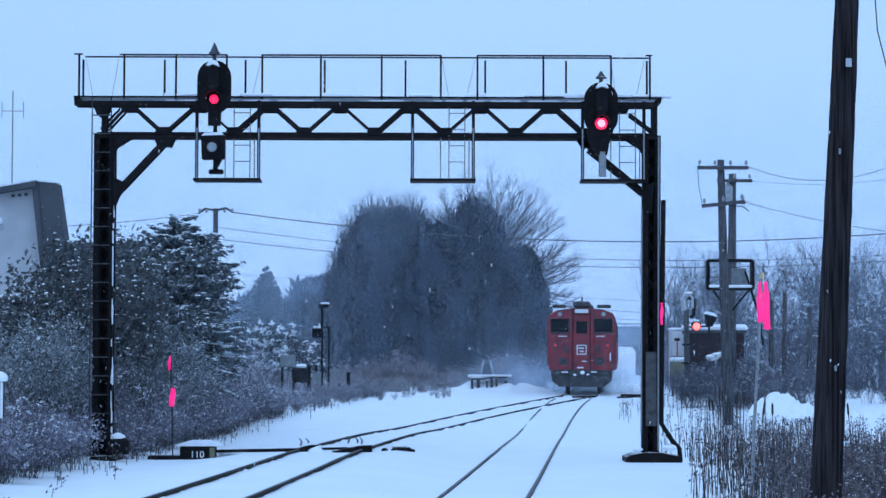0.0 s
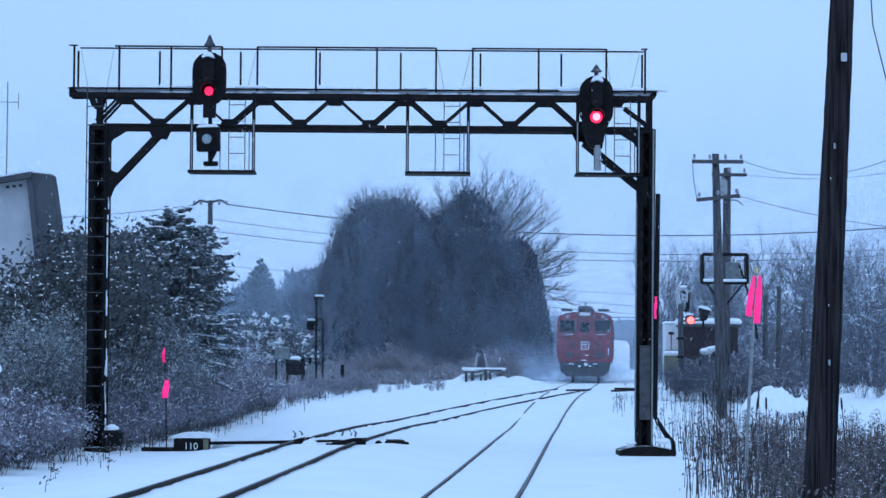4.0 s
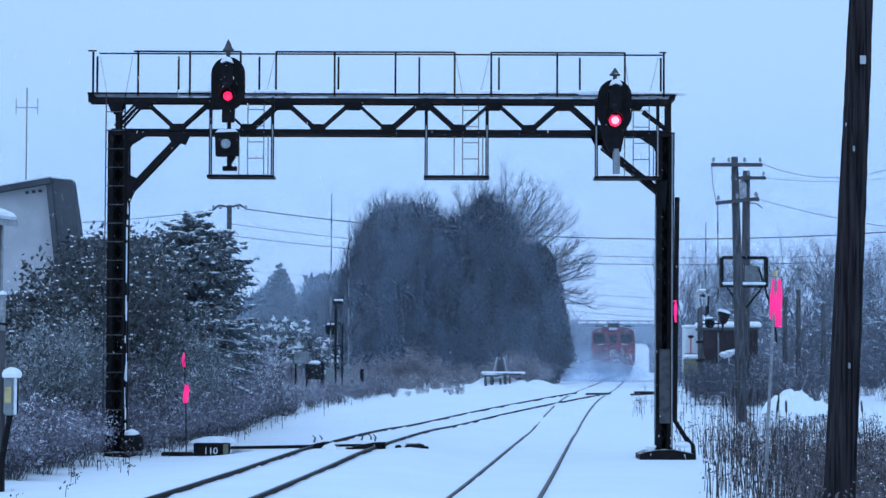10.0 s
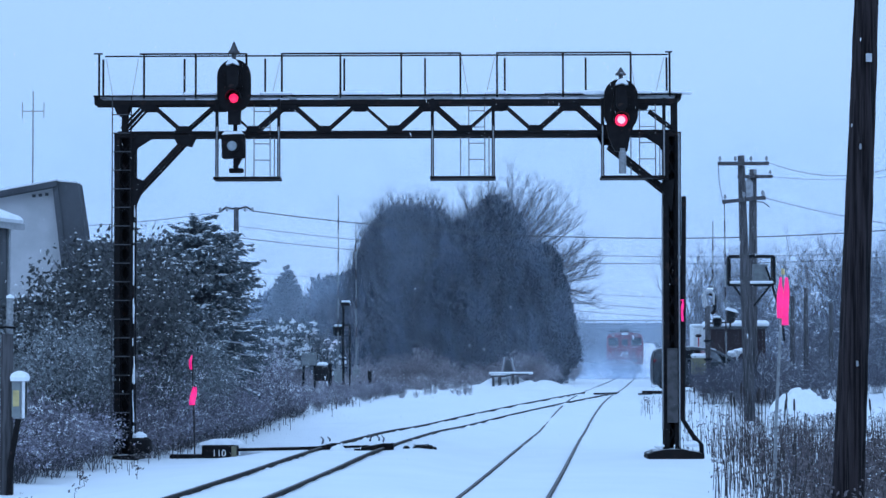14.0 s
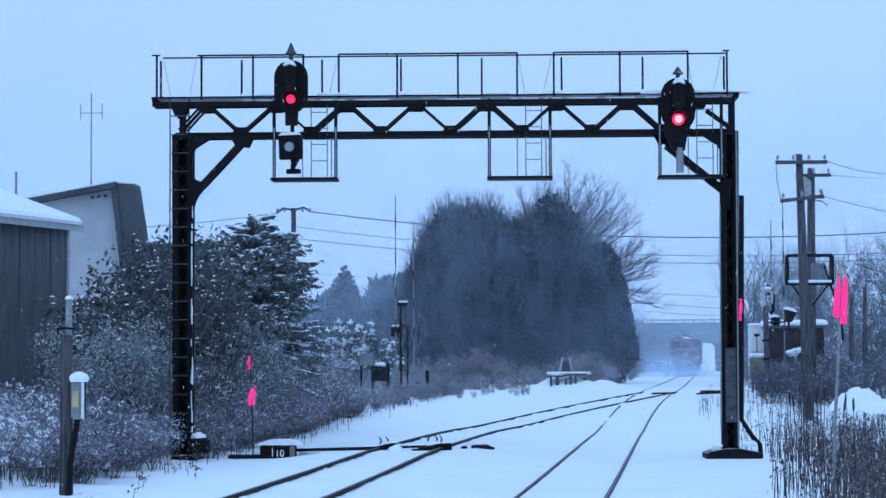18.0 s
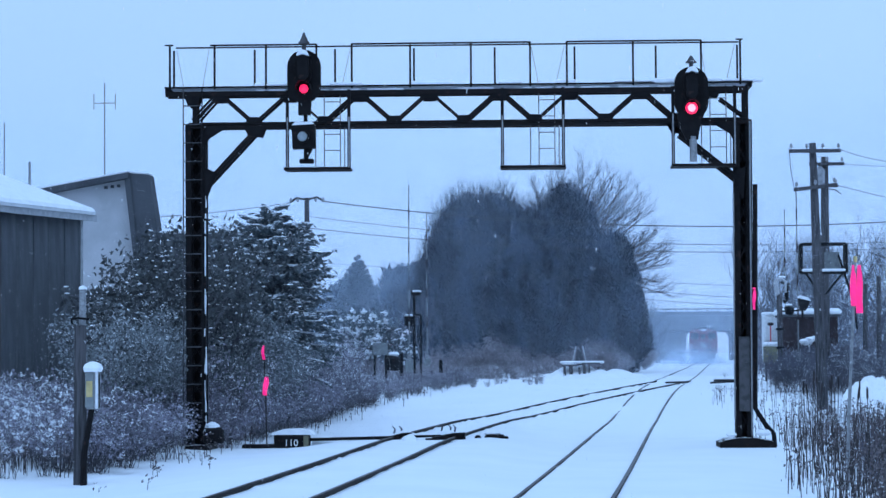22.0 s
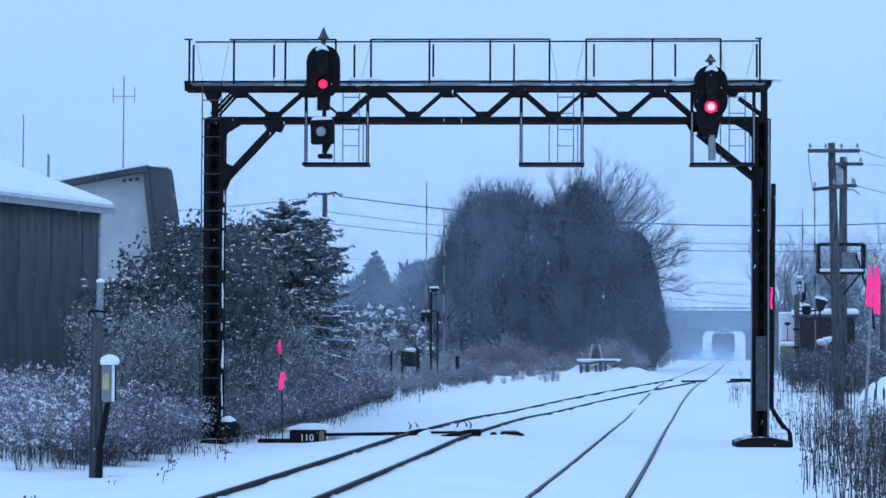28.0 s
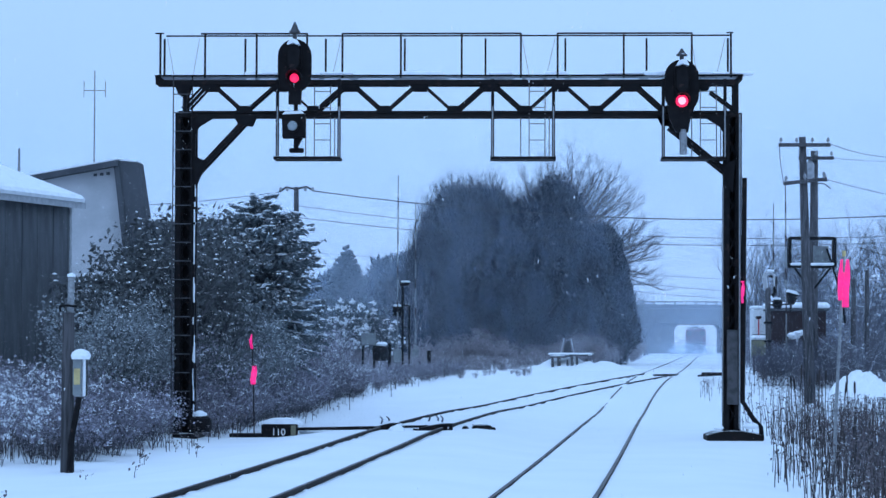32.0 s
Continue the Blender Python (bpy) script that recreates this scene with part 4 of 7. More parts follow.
SHEDWALL = material("dark_weathered_shed_boards", (0.08, 0.085, 0.094), 0.85, second=(0.115, 0.122, 0.134), scale=2.2, stretch=(1.5, 1.5, 0.25), vary=0.18, bump=0.3, bump_scale=10)
DARKTRIM = material("weathered_batten", (0.13, 0.135, 0.145), 0.8, second=(0.08, 0.085, 0.09), scale=3)
PALEBRUSH = material("pale_dry_brush", (0.28, 0.255, 0.275), 0.95, second=(0.15, 0.138, 0.155), scale=1.2, vary=0.25)
PALETRIM = material("pale_trim", (0.45, 0.46, 0.48), 0.7, second=(0.35, 0.36, 0.38), scale=5)
BRICKRED = material("brown_red_cladding", (0.036, 0.022, 0.023), 0.8, second=(0.035, 0.024, 0.026), scale=3, vary=0.1, bump=0.2)
YELLOWBOX = material("faded_yellow_green_paint", (0.20, 0.19, 0.11), 0.7, second=(0.15, 0.14, 0.09), scale=4)
STICKER = material("faded_yellow_sticker", (0.55, 0.42, 0.18), 0.6)
SIGNRED = material("red_enamel", (0.5, 0.03, 0.05), 0.5)
FARCONC = material("distant_bridge_concrete", (0.13, 0.14, 0.155), 0.95, second=(0.10, 0.11, 0.12), scale=0.3)
WIRE = material("weathered_cable", (0.06, 0.06, 0.065), 0.7)
PORCELAIN = material("grey_porcelain", (0.3, 0.31, 0.33), 0.3)
for m in (BRICKRED, WOODGREY, THICKET, HAZEDLEAF, DARKGREY):
    m.node_tree.nodes["Principled BSDF"].inputs["Specular IOR Level"].default_value = 0.12
PAINTWHITE = glowing("white_number_paint", (0.9, 0.9, 0.9), (1, 1, 1), 0.0)


# ---------------------------------------------------------------- poles and wires
def build_near_pole():
    p = thing("utility_pole", (4.46, 28.2, -0.1), "leaning dark creosoted wooden pole, split and scarred, among weeds", "pole")
    rnd = random.Random(2)
    s, n, m = Shape(), 40, 60
    vs, fs = [], []
    groove = [rnd.uniform(-0.007, 0.007) - (0.02 if k in (22, 27, 31, 36) else 0) for k in range(n)]
    for i in range(m + 1):
        z = 11.0 * i / m
        r = 0.192 - 0.0078 * z
        for k in range(n):
            a = 2 * math.pi * k / n + 0.03 * math.sin(z * 0.7)
            q = r + groove[k] + rnd.uniform(-0.004, 0.004) + 0.008 * noise.noise((k * 0.9, z * 1.3, 2))
            vs.append((0.0475 * z + q * math.cos(a), q * math.sin(a), z))
    fs = [(i * n + k, i * n + (k + 1) % n, (i + 1) * n + (k + 1) % n, (i + 1) * n + k) for i in range(m) for k in range(n)]
    fs.append(tuple(range(m * n, m * n + n)))
    s.add(vs, fs)
    part("pole_shaft", s, WOODPOLE, p, smooth=True)
    for z, k in ((2.35, 0.2), (4.9, -0.1)):
        part("knot", Shape().box((0.0475 * z + 0.18 * math.sin(k) - 0.01, -(0.19 - 0.0078 * z), z), (0.025, 0.03, 0.07), bevel=0.008), PORCELAIN, p, "pale chip in the wood")
    part("tag", Shape().box((0.05 * 5.9 + 0.02, -0.155, 5.95), (0.07, 0.02, 0.1), bevel=0.005), PALETRIM, p, "small pale tag")
    solid("guy_wire", Shape().tube([(5.12, 28.4, 7.2), (5.18, 28.4, 6.28), (5.41, 28.4, 5.34), (6.9, 28.4, 0.1)], 0.008, 5), WIRE, "thin steel guy wire beside the pole", "wire")


def cross_arm(p, x0, z0, x1, z1, y, pins=4):
    arm = part("cross_arm", Shape().beam((x0, y, z0), (x1, y, z1), 0.11, 0.13, bevel=0.01), WOODGREY, p)
    for i in range(pins):
        k = (i + 0.15) / (pins - 0.7)
        x, z = x0 + (x1 - x0) * k, z0 + (z1 - z0) * k
        part("insulator", Shape().lathe([(0.02, 0.05), (0.02, 0.12), (0.06, 0.13), (0.065, 0.18), (0.045, 0.2), (0.05, 0.24), (0.02, 0.27)], 10, Matrix.Translation((x, y, z))), PORCELAIN, arm)


def build_mid_poles():
    y = 86.0
    a = thing("utility_pole", (10.25, y, 0.2), "weathered wooden utility pole with two cross-arms and a steel frame", "pole", "roadside poles")
    lx = lambda x: x - 10.25
    lz = lambda z: z - 0.2
    part("pole_shaft", Shape().tube([(0, 0, 0), (lx(10.12), 0, lz(4.89)), (lx(10.00), 0, lz(9.75))], [0.2, 0.18, 0.125], 14), WOODGREY, a, smooth=True)
    cross_arm(a, lx(9.13), lz(9.45), lx(10.98), lz(9.45), -0.2)
    cross_arm(a, lx(9.29), lz(8.06), lx(10.84), lz(8.23), -0.2, 3)
    part("drop_wire", Shape().tube([(lx(9.15), -0.2, lz(9.45)), (lx(9.19), -0.2, lz(8.76)), (lx(9.31), -0.2, lz(8.11))], 0.012, 5), WIRE, a)
    fr = [(9.76, 6.20), (11.40, 6.20), (11.40, 5.16), (9.76, 5.16)]
    for i in range(4):
        p0, p1 = fr[i], fr[(i + 1) % 4]
        part("frame_bar", Shape().beam((lx(p0[0]), 2.0, lz(p0[1])), (lx(p1[0]), 2.0, lz(p1[1])), 0.12, 0.12, (0, 1, 0)), BLACK, a)
        part("frame_bar", Shape().beam((lx(p0[0]), 2.5, lz(p0[1])), (lx(p1[0]), 2.5, lz(p1[1])), 0.08, 0.08, (0, 1, 0)), BLACK, a)
    part("frame_panel", Shape().box((lx(10.94), 2.35, lz(5.58)), (0.55, 0.1, 0.7)), GREY, a, "grey box inside the frame")
    part("snow_cover", Shape().box((lx(10.57), 2.0, lz(5.25)), (1.6, 0.3, 0.1), bevel=0.04), SNOWCAP, a, "snow along the frame")
    for x0, z0, x1, z1 in ((9.94, 5.12, 10.32, 4.54), (11.25, 5.12, 10.65, 4.37), (11.11, 5.83, 11.65, 4.12), (11.65, 4.12, 11.77, 3.08)):
        part("brace", Shape().beam((lx(x0), 2.0, lz(z0)), (lx(x1), 2.0, lz(z1)), 0.07, 0.09, (0, 1, 0)), BLACK, a)
    y = 97.0
    b = thing("utility_pole", (11.67, y, 0.6), "grey wooden utility pole with a small transformer", "pole", "roadside poles")
    lx = lambda x: x - 11.67
    lz = lambda z: z - 0.6
    part("pole_shaft", Shape().tube([(0, 0, 0), (lx(11.72), 0, lz(5.69)), (lx(11.76), 0, lz(10.14))], [0.19, 0.18, 0.15], 14), WOODGREY, b, smooth=True)
    cross_arm(b, lx(11.10), lz(9.84), lx(12.52), lz(9.84), -0.22, 3)
    cross_arm(b, lx(11.49), lz(8.99), lx(12.25), lz(8.95), -0.22, 2)
    part("transformer", Shape().lathe([(0.0, -0.4), (0.2, -0.38), (0.2, 0.3), (0.1, 0.42), (0.04, 0.5)], 12, Matrix.Translation((lx(11.56), -0.1, lz(9.29)))), PORCELAIN, b, "small grey transformer can")
    part("street_arm", Shape().tube([(0, 0, lz(8.85)), (0.5, 0, lz(8.81)), (0.75, 0, lz(8.62))], 0.03, 6), GALV, b)
    y = 117.0
    c = thing("utility_pole", (-11.17, y, 1.0), "distant utility pole with a bowed cross-arm", "pole", "roadside poles")
    lx = lambda x: x - -11.17
    lz = lambda z: z - 1.0
    part("pole_shaft", Shape().tube([(0, 0, 0), (0, 0, lz(9.99))], [0.17, 0.12], 10), WOODGREY, c, smooth=True)
    part("cross_arm", Shape().tube([(lx(-12.00), 0, lz(9.75)), (lx(-11.67), 0, lz(9.99)), (lx(-11.17), 0, lz(9.88)), (lx(-10.68), 0, lz(10.02)), (lx(-10.32), 0, lz(9.80))], 0.055, 6), WOODGREY, c)
    for u in (352, 364, 396, 409):
        part("insulator", Shape().lathe([(0.03, -0.1), (0.08, -0.05), (0.08, 0.05), (0.03, 0.12)], 8, Matrix.Translation((lx((u - 784) * 117 / 4230), 0, lz(9.88)))), PORCELAIN, c)


def sag(a, b, drop, n=16):
    a, b = Vector(a), Vector(b)
    return [a.lerp(b, i / n) - Vector((0, 0, 4 * drop * (i / n) * (1 - i / n))) for i in range(n + 1)]


def build_wires():
    spans = [
        ((-10.32, 117, 9.80), (25.34, 117, 9.16), 1.05, 0.035),
        ((-11.06, 117.3, 9.08), (25.34, 117.3, 8.06), 1.0, 0.018),
        ((-11.06, 117.2, 8.50), (25.34, 117.2, 7.78), 0.95, 0.022),
        ((-27.22, 117, 9.16), (-12.00, 117, 9.75), 0.4, 0.022),
        ((10.98, 86, 9.51), (16.19, 80, 9.59), 0.75, 0.014),
        ((10.84, 86, 8.23), (16.19, 80, 6.69), 0.15, 0.014),
        ((12.52, 97, 9.86), (19.63, 97, 10.23), 0.3, 0.010),
        ((5.62, 205, 8.16), (20.16, 205, 6.81), 0.2, 0.028),
        ((5.62, 205.5, 7.34), (20.16, 205.5, 6.22), 0.2, 0.028),
        ((-11.06, 117.4, 6.84), (25.34, 117.4, 4.87), 0.2, 0.010),
        ((12.75, 92, 6.08), (14.92, 92, 5.51), 0.06, 0.02),
    ]
    for a, b, d, r in spans:
        solid("overhead_wire", Shape().tube(sag(a, b, d), r * 0.72, 5), WIRE, "thin dark overhead wire strung between poles", "wire", "overhead wires")


build_near_pole()
build_mid_poles()
build_wires()


# ---------------------------------------------------------------- buildings
def build_shed():
    """A long dark boarded shed, its eaves wall turned towards the line."""
    o = Vector((-13.4, 70.0, 0.3))
    u, w = Vector((-0.305, -0.952, 0)), Vector((-0.952, 0.305, 0))
    m = Matrix(((u.x, w.x, 0, o.x), (u.y, w.y, 0, o.y), (0, 0, 1, o.z), (0, 0, 0, 1)))
    sh = new("shed")
    sh.matrix_basis = m
    tagged(sh, "long dark boarded shed with a thick snow-covered roof", "shed")
    L, W, H, R = 24.0, 11.0, 6.05, 1.95
    part("wall", Shape().box((L / 2, 0.15, H / 2), (L, 0.2, H)), SHEDWALL, sh)
    part("wall", Shape().prism([(0.15, 0), (W - 0.15, 0), (W - 0.15, H), (W / 2, H + R), (0.15, H)], 0, 0.2, Matrix(((0, 1, 0, 0), (1, 0, 0, 0), (0, 0, 1, 0), (0, 0, 0, 1)))), SHEDWALL, sh)
    part("wall", Shape().box((L / 2, W - 0.15, H / 2), (L, 0.2, H)), SHEDWALL, sh)
    part("wall", Shape().prism([(0.15, 0), (W - 0.15, 0), (W - 0.15, H), (W / 2, H + R), (0.15, H)], L - 0.2, L, Matrix(((0, 1, 0, 0), (1, 0, 0, 0), (0, 0, 1, 0), (0, 0, 0, 1)))), SHEDWALL, sh)
    board = Shape().box((0, 0, 0), (0.86, 0.05, H - 0.1), bevel=0.012).mesh("board", SHEDWALL)
    batten = Shape().box((0, 0, 0), (0.06, 0.04, H - 0.1), bevel=0.008).mesh("batten", DARKTRIM)
    for i in range(26):
        b = part("board", None, None, sh, data=board)
        b.location = (0.5 + i * 0.9, 0.02, H / 2)
        if i % 2 == 0:
            c = part("batten", None, None, sh, data=batten)
            c.location = (0.05 + i * 0.9, 0.0, H / 2)
    ax = Matrix(((0, 1, 0, 0), (1, 0, 0, 0), (0, 0, 1, 0), (0, 0, 0, 1)))
    part("roof", Shape().prism([(-0.35, H - 0.1), (W / 2, H + R), (W + 0.35, H - 0.1), (W + 0.35, H + 0.05), (W / 2, H + R + 0.15), (-0.35, H + 0.05)], -0.06, L + 0.3, ax), DARKGREY, sh)
    part("roof_snow", Shape().prism([(-0.45, H + 0.06), (W / 2, H + R + 0.16), (W + 0.45, H + 0.06), (W + 0.4, H + 0.28), (W / 2, H + R + 0.42), (-0.36, H + 0.28), (-0.47, H + 0.16)], -0.1, L + 0.36, ax), SNOWCAP, sh, "thick smooth snow on the roof")
    part("fascia", Shape().box((L / 2, -0.38, H - 0.02), (L + 0.6, 0.05, 0.2)), PALETRIM, sh)
    part("corner_trim", Shape().box((-0.02, 0.0, H / 2), (0.12, 0.12, H)), PALETRIM, sh)


def build_hall():
    h = thing("hall", (-16.05, 92, 0.3), "pale rendered hall with sloping roof edge and raking end wall", "building")
    lift = lambda z: z - 0.3
    # heights of the roof's high corner and the fall of its edge
    hc, slope = lift(9.36), 0.188
    part("wall", Shape().prism([(-9, 0), (1.6, 0), (0.87, lift(5.4)), (0.2, hc - 0.12), (-9, hc - 9 * slope - 0.12)], 0, 0.4), CONCRETE, h)
    # End wall, reveal and roof edge are a darker grey than the wall.
    part("end_wall", Shape().prism([(1.5, 0), (2.3, 0), (1.46, lift(7.4)), (1.17, hc - 0.09), (0.40, hc - 0.03), (0.86, lift(5.4))], -0.3, 0.9), DARKGREY, h, "dark raking end wall")
    part("back_wing", Shape().prism([(-9, 0), (-1.6, 0), (-1.6, hc - 0.6), (-9, hc - 1.9)], 0.4, 9.0), CONCRETE, h)
    part("reveal", Shape().prism([(0.22, hc - 0.2), (0.42, hc - 0.1), (0.88, lift(5.4)), (1.55, 0), (1.35, 0), (0.66, lift(5.4))], -0.36, -0.02), DARKGREY, h, "dark raking edge of the wall")
    part("roof_edge", Shape().prism([(-9, hc - 9 * slope - 0.26), (0.4, hc - 0.22), (0.42, hc), (-9, hc - 9 * slope)], -0.5, 0.9), DARKGREY, h, "dark roof edge")
    part("roof_snow", Shape().prism([(-9, hc - 9 * slope + 0.004), (0.4, hc + 0.004), (0.4, hc + 0.06), (-9, hc - 9 * slope + 0.06)], -0.45, 0.85), SNOWCAP, h, "thin snow on the roof")
    part("end_snow", Shape().prism([(0.43, hc - 0.02), (1.18, hc - 0.08), (1.16, hc - 0.03), (0.45, hc + 0.04)], -0.28, 0.85), SNOWCAP, h)
    part("ledge", Shape().box((-0.6, -0.4, lift(4.55)), (1.6, 0.8, 0.18), bevel=0.02), DARKGREY, h)
    part("ledge_snow", Shape().box((-0.6, -0.42, lift(4.67)), (1.6, 0.8, 0.14), bevel=0.05), SNOWCAP, h)
    for i in range(3):
        part("wall_vent", Shape().box((-0.55 + i * 0.25, -0.02, lift(8.8) + 0.03 * i), (0.13, 0.05, 0.11)), DARKGREY, h)
    for dx, zt, r in ((-0.66, 12.9, 0.026), (-3.6, 9.85, 0.05), (-4.6, 11.4, 0.026)):
        z0 = lift(9.30) + 0.195 * dx + 0.2
        mast = part("antenna_mast", Shape().tube([(dx, 0.3, z0 - 0.2), (dx, 0.3, lift(zt))], [r * 1.3, r], 6), GALV, h, "thin grey antenna mast")
        if dx == -0.66:
            zt = lift(zt)
            part("antenna_rod", Shape().tube([(dx - 0.42, 0.3, zt - 0.78), (dx + 0.42, 0.3, zt - 0.78)], 0.018, 5), GALV, mast)
            for k in (-0.42, 0.0, 0.42):
                part("antenna_rod", Shape().tube([(dx + k, 0.3, zt - 1.05), (dx + k, 0.3, zt - 0.42)], 0.018, 5), GALV, mast)
    lo = thing("annexe", (-14.0, 101, 0.4), "low dark annexe with snow on its flat roof", "building")
    part("wall", Shape().box((0.0, 2.5, 3.4), (5.2, 5, 6.8)), DARKGREY, lo)
    part("roof_edge", Shape().box((0.0, 2.5, 6.85), (5.5, 5.4, 0.35), bevel=0.03), DARKGREY, lo)
    part("roof_snow", Shape().box((0.0, 2.5, 7.12), (5.4, 5.3, 0.2), bevel=0.07), SNOWCAP, lo, "snow on the roof")


def build_overpass():
    y0, s = 372.0, 11.37
    b = thing("overpass", (27.1, y0, 1.2), "grey concrete road overpass across the railway, faint in the falling snow", "bridge")
    part("deck", Shape().box((5, 5, 5.6), (64, 10, 2.5), bevel=0.1), FARCONC, b)
    part("parapet", Shape().box((5, 0.2, 7.15), (64, 0.4, 0.6)), FARCONC, b)
    for i in range(40):
        part("parapet_post", Shape().box((-26 + i * 1.6, 0.1, 7.5), (0.3, 0.3, 0.7)), FARCONC, b)
    part("parapet_rail", Shape().box((5, 0.1, 7.85), (64, 0.2, 0.18)), FARCONC, b)
    part("abutment", Shape().prism([(-3.7, -1), (-3.7, 3.6), (-3.1, 4.4), (-12, 4.4), (-22, -1)], 0.5, 9.5), FARCONC, b)
    part("abutment", Shape().prism([(3.6, -1), (3.6, 3.6), (3.0, 4.4), (14, 4.4), (24, -1)], 0.5, 9.5), FARCONC, b)


build_shed()
build_hall()
build_overpass()


# ---------------------------------------------------------------- lineside equipment
def build_lineside():
    # post with a small cabinet
    p = thing("lineside_post", (-8.09, 42.3, -0.19), "grey weathered post with a small bracket near its top", "post")
    part("pole_shaft", Shape().tube([(0, 0, 0), (0.0, 0, 2.76)], [0.115, 0.095], 12), WOODGREY, p, smooth=True)
    part("pipe", Shape().tube([(0.03, 0, 2.6), (0.04, 0, 3.36)], 0.055, 10), GALV, p, smooth=True)
    part("post_snow", Shape().lathe([(0.07, 0), (0.065, 0.04), (0.02, 0.06)], 12, Matrix.Translation((0.04, 0, 3.35))), SNOWCAP, p)
    part("bracket", Shape().tube([(-0.12, -0.1, 2.78), (-0.13, -0.1, 2.86), (-0.02, -0.12, 2.88), (0.16, -0.1, 2.86)], 0.02, 6), BLACK, p)
    p.scale = (1.085, 1.085, 1.085)
    c = thing("cabinet", (-7.87, 42.1, -0.19), "small grey lineside cabinet with a yellow sticker and a snow cap", "cabinet")
    part("pipe", Shape().tube([(-0.13, 0, 0.0), (-0.1, 0, 0.7), (0.02, 0, 1.4)], 0.05, 8), BLACK, c, "dark conduit")
    part("body", Shape().box((0.04, 0, 1.71), (0.2, 0.18, 0.64), bevel=0.012), GALV, c)
    part("door", Shape().box((0.0, -0.1, 1.71), (0.14, 0.02, 0.58), bevel=0.005), GREY, c)
    part("sticker", Shape().box((0.0, -0.115, 1.72), (0.1, 0.012, 0.26)), STICKER, c, "faded yellow sticker")
    part("side_cover", Shape().box((0.115, 0, 1.7), (0.05, 0.2, 0.6), bevel=0.01), WHITEP, c)
    part("snow_cover", Shape().lathe([(0.15, 0), (0.165, 0.06), (0.14, 0.12), (0.06, 0.16), (0.01, 0.17)], 14, Matrix.Translation((0.04, 0, 2.0))), SNOWCAP, c, "rounded snow cap")
    c.scale = (1.085, 1.085, 1.085)
    # switch machine with its rods
    x0, y0, z0 = -5.91, 58.0, 0.0
    m = thing("switch_machine", (x0, y0, z0), "black switch machine with white numerals, heaped with snow", "switch machine")
    part("case", Shape().box((0, 0, 0.16), (0.84, 0.6, 0.34), bevel=0.04), BLACK, m)
    part("end_cap", Shape().box((0.36, -0.31, 0.15), (0.12, 0.04, 0.3)), YELLOWBOX, m, "faded strip on the case")
    part("snow_cover", Shape().prism([(-0.5, 0.33), (0.55, 0.33), (0.45, 0.42), (0.2, 0.47), (-0.2, 0.46), (-0.45, 0.39)], -0.3, 0.35), SNOWCAP, m, "snow heaped on the case")
    part("base_timber", Shape().box((-0.45, -0.1, 0.03), (1.5, 0.35, 0.14), bevel=0.02), BLACK, m)
    txt = bpy.data.curves.new("number", "FONT")
    txt.body, txt.size, txt.extrude, txt.align_x = "110", 0.23, 0.004, "CENTER"
    t = new("number", txt)
    t.parent, t.matrix_basis = m, pose(0.0, -0.312, 0.06, 90, 0, 0)
    txt.materials.append(PAINTWHITE)
    part("rod", Shape().beam((0.4, 0.05, 0.2), (2.6, 0.05, 0.24), 0.07, 0.07), BLACK, m, "long dark throw rod")
    part("rod", Shape().beam((0.4, 0.3, 0.2), (3.6, 0.3, 0.27), 0.06, 0.06), BLACK, m, "long dark throw rod")
    # switch blades and heater covers beside the loop's rails
    for u, yy, w in ((538, 58.2, 0.75), (625, 58.0, 0.95)):
        x = (u - 784) * yy / 4230
        s = thing("track_switch", (x, yy, 0.2), "dark switch blade and slide plates bared of snow", "track switch", "switch parts")
        part("blade", Shape().prism([(-w / 2, -0.02), (w / 2, -0.06), (w / 2, 0.16), (w * 0.2, 0.15), (-w * 0.3, 0.06)], -0.5, 0.1), BLACK, s)
        part("slide_plate", Shape().box((0, -0.3, 0.0), (w, 0.5, 0.06)), BLACK, s)
    d = thing("rail_lubricator", (-1.05, 58.2, 0.16), "low dark trackside fitting half covered by snow", "track fitting")
    part("body", Shape().box((0.05, 0, 0.06), (0.5, 0.4, 0.16), bevel=0.05), BLACK, d)
    part("knob", Shape().box((-0.36, 0, 0.05), (0.16, 0.2, 0.15), bevel=0.04), BLACK, d)
    part("knob", Shape().box((0.32, 0, 0.05), (0.12, 0.2, 0.1), bevel=0.03), BLACK, d)
    part("snow_cover", Shape().box((0.0, 0.05, 0.17), (0.4, 0.35, 0.1), bevel=0.05), SNOWCAP, d)
    j = thing("junction_box", (-7.56, 56.0, 0.2), "dark round junction box at the bridge's foot with snow on top", "junction box")
    part("body", Shape().lathe([(0.15, 0), (0.17, 0.05), (0.16, 0.22), (0.10, 0.27)], 14), BLACK, j)
    part("snow_cover", Shape().lathe([(0.12, 0.0), (0.11, 0.05), (0.04, 0.09), (0.004, 0.1)], 12, Matrix.Translation((-0.02, 0, 0.26))), SNOWCAP, j)
    j.scale = (1.5, 1.5, 1.4)
    for u, v, yy in ((533, 772, 62), (545, 770, 62), (617, 765, 64), (640, 772, 63), (632, 768, 63)):
        x, z = (u - 784) * yy / 4230, 0.2
        solid("marker_stick", Shape().tube([(0, 0, 0), (0.03, 0, 0.12), (-0.04, 0, 0.2)], [0.03, 0.025, 0.012], 5), TWIG, "short dark stick poking out of the snow", "stick", "sticks in the snow", at=(x, yy, z))
    lumps = random.Random(41)
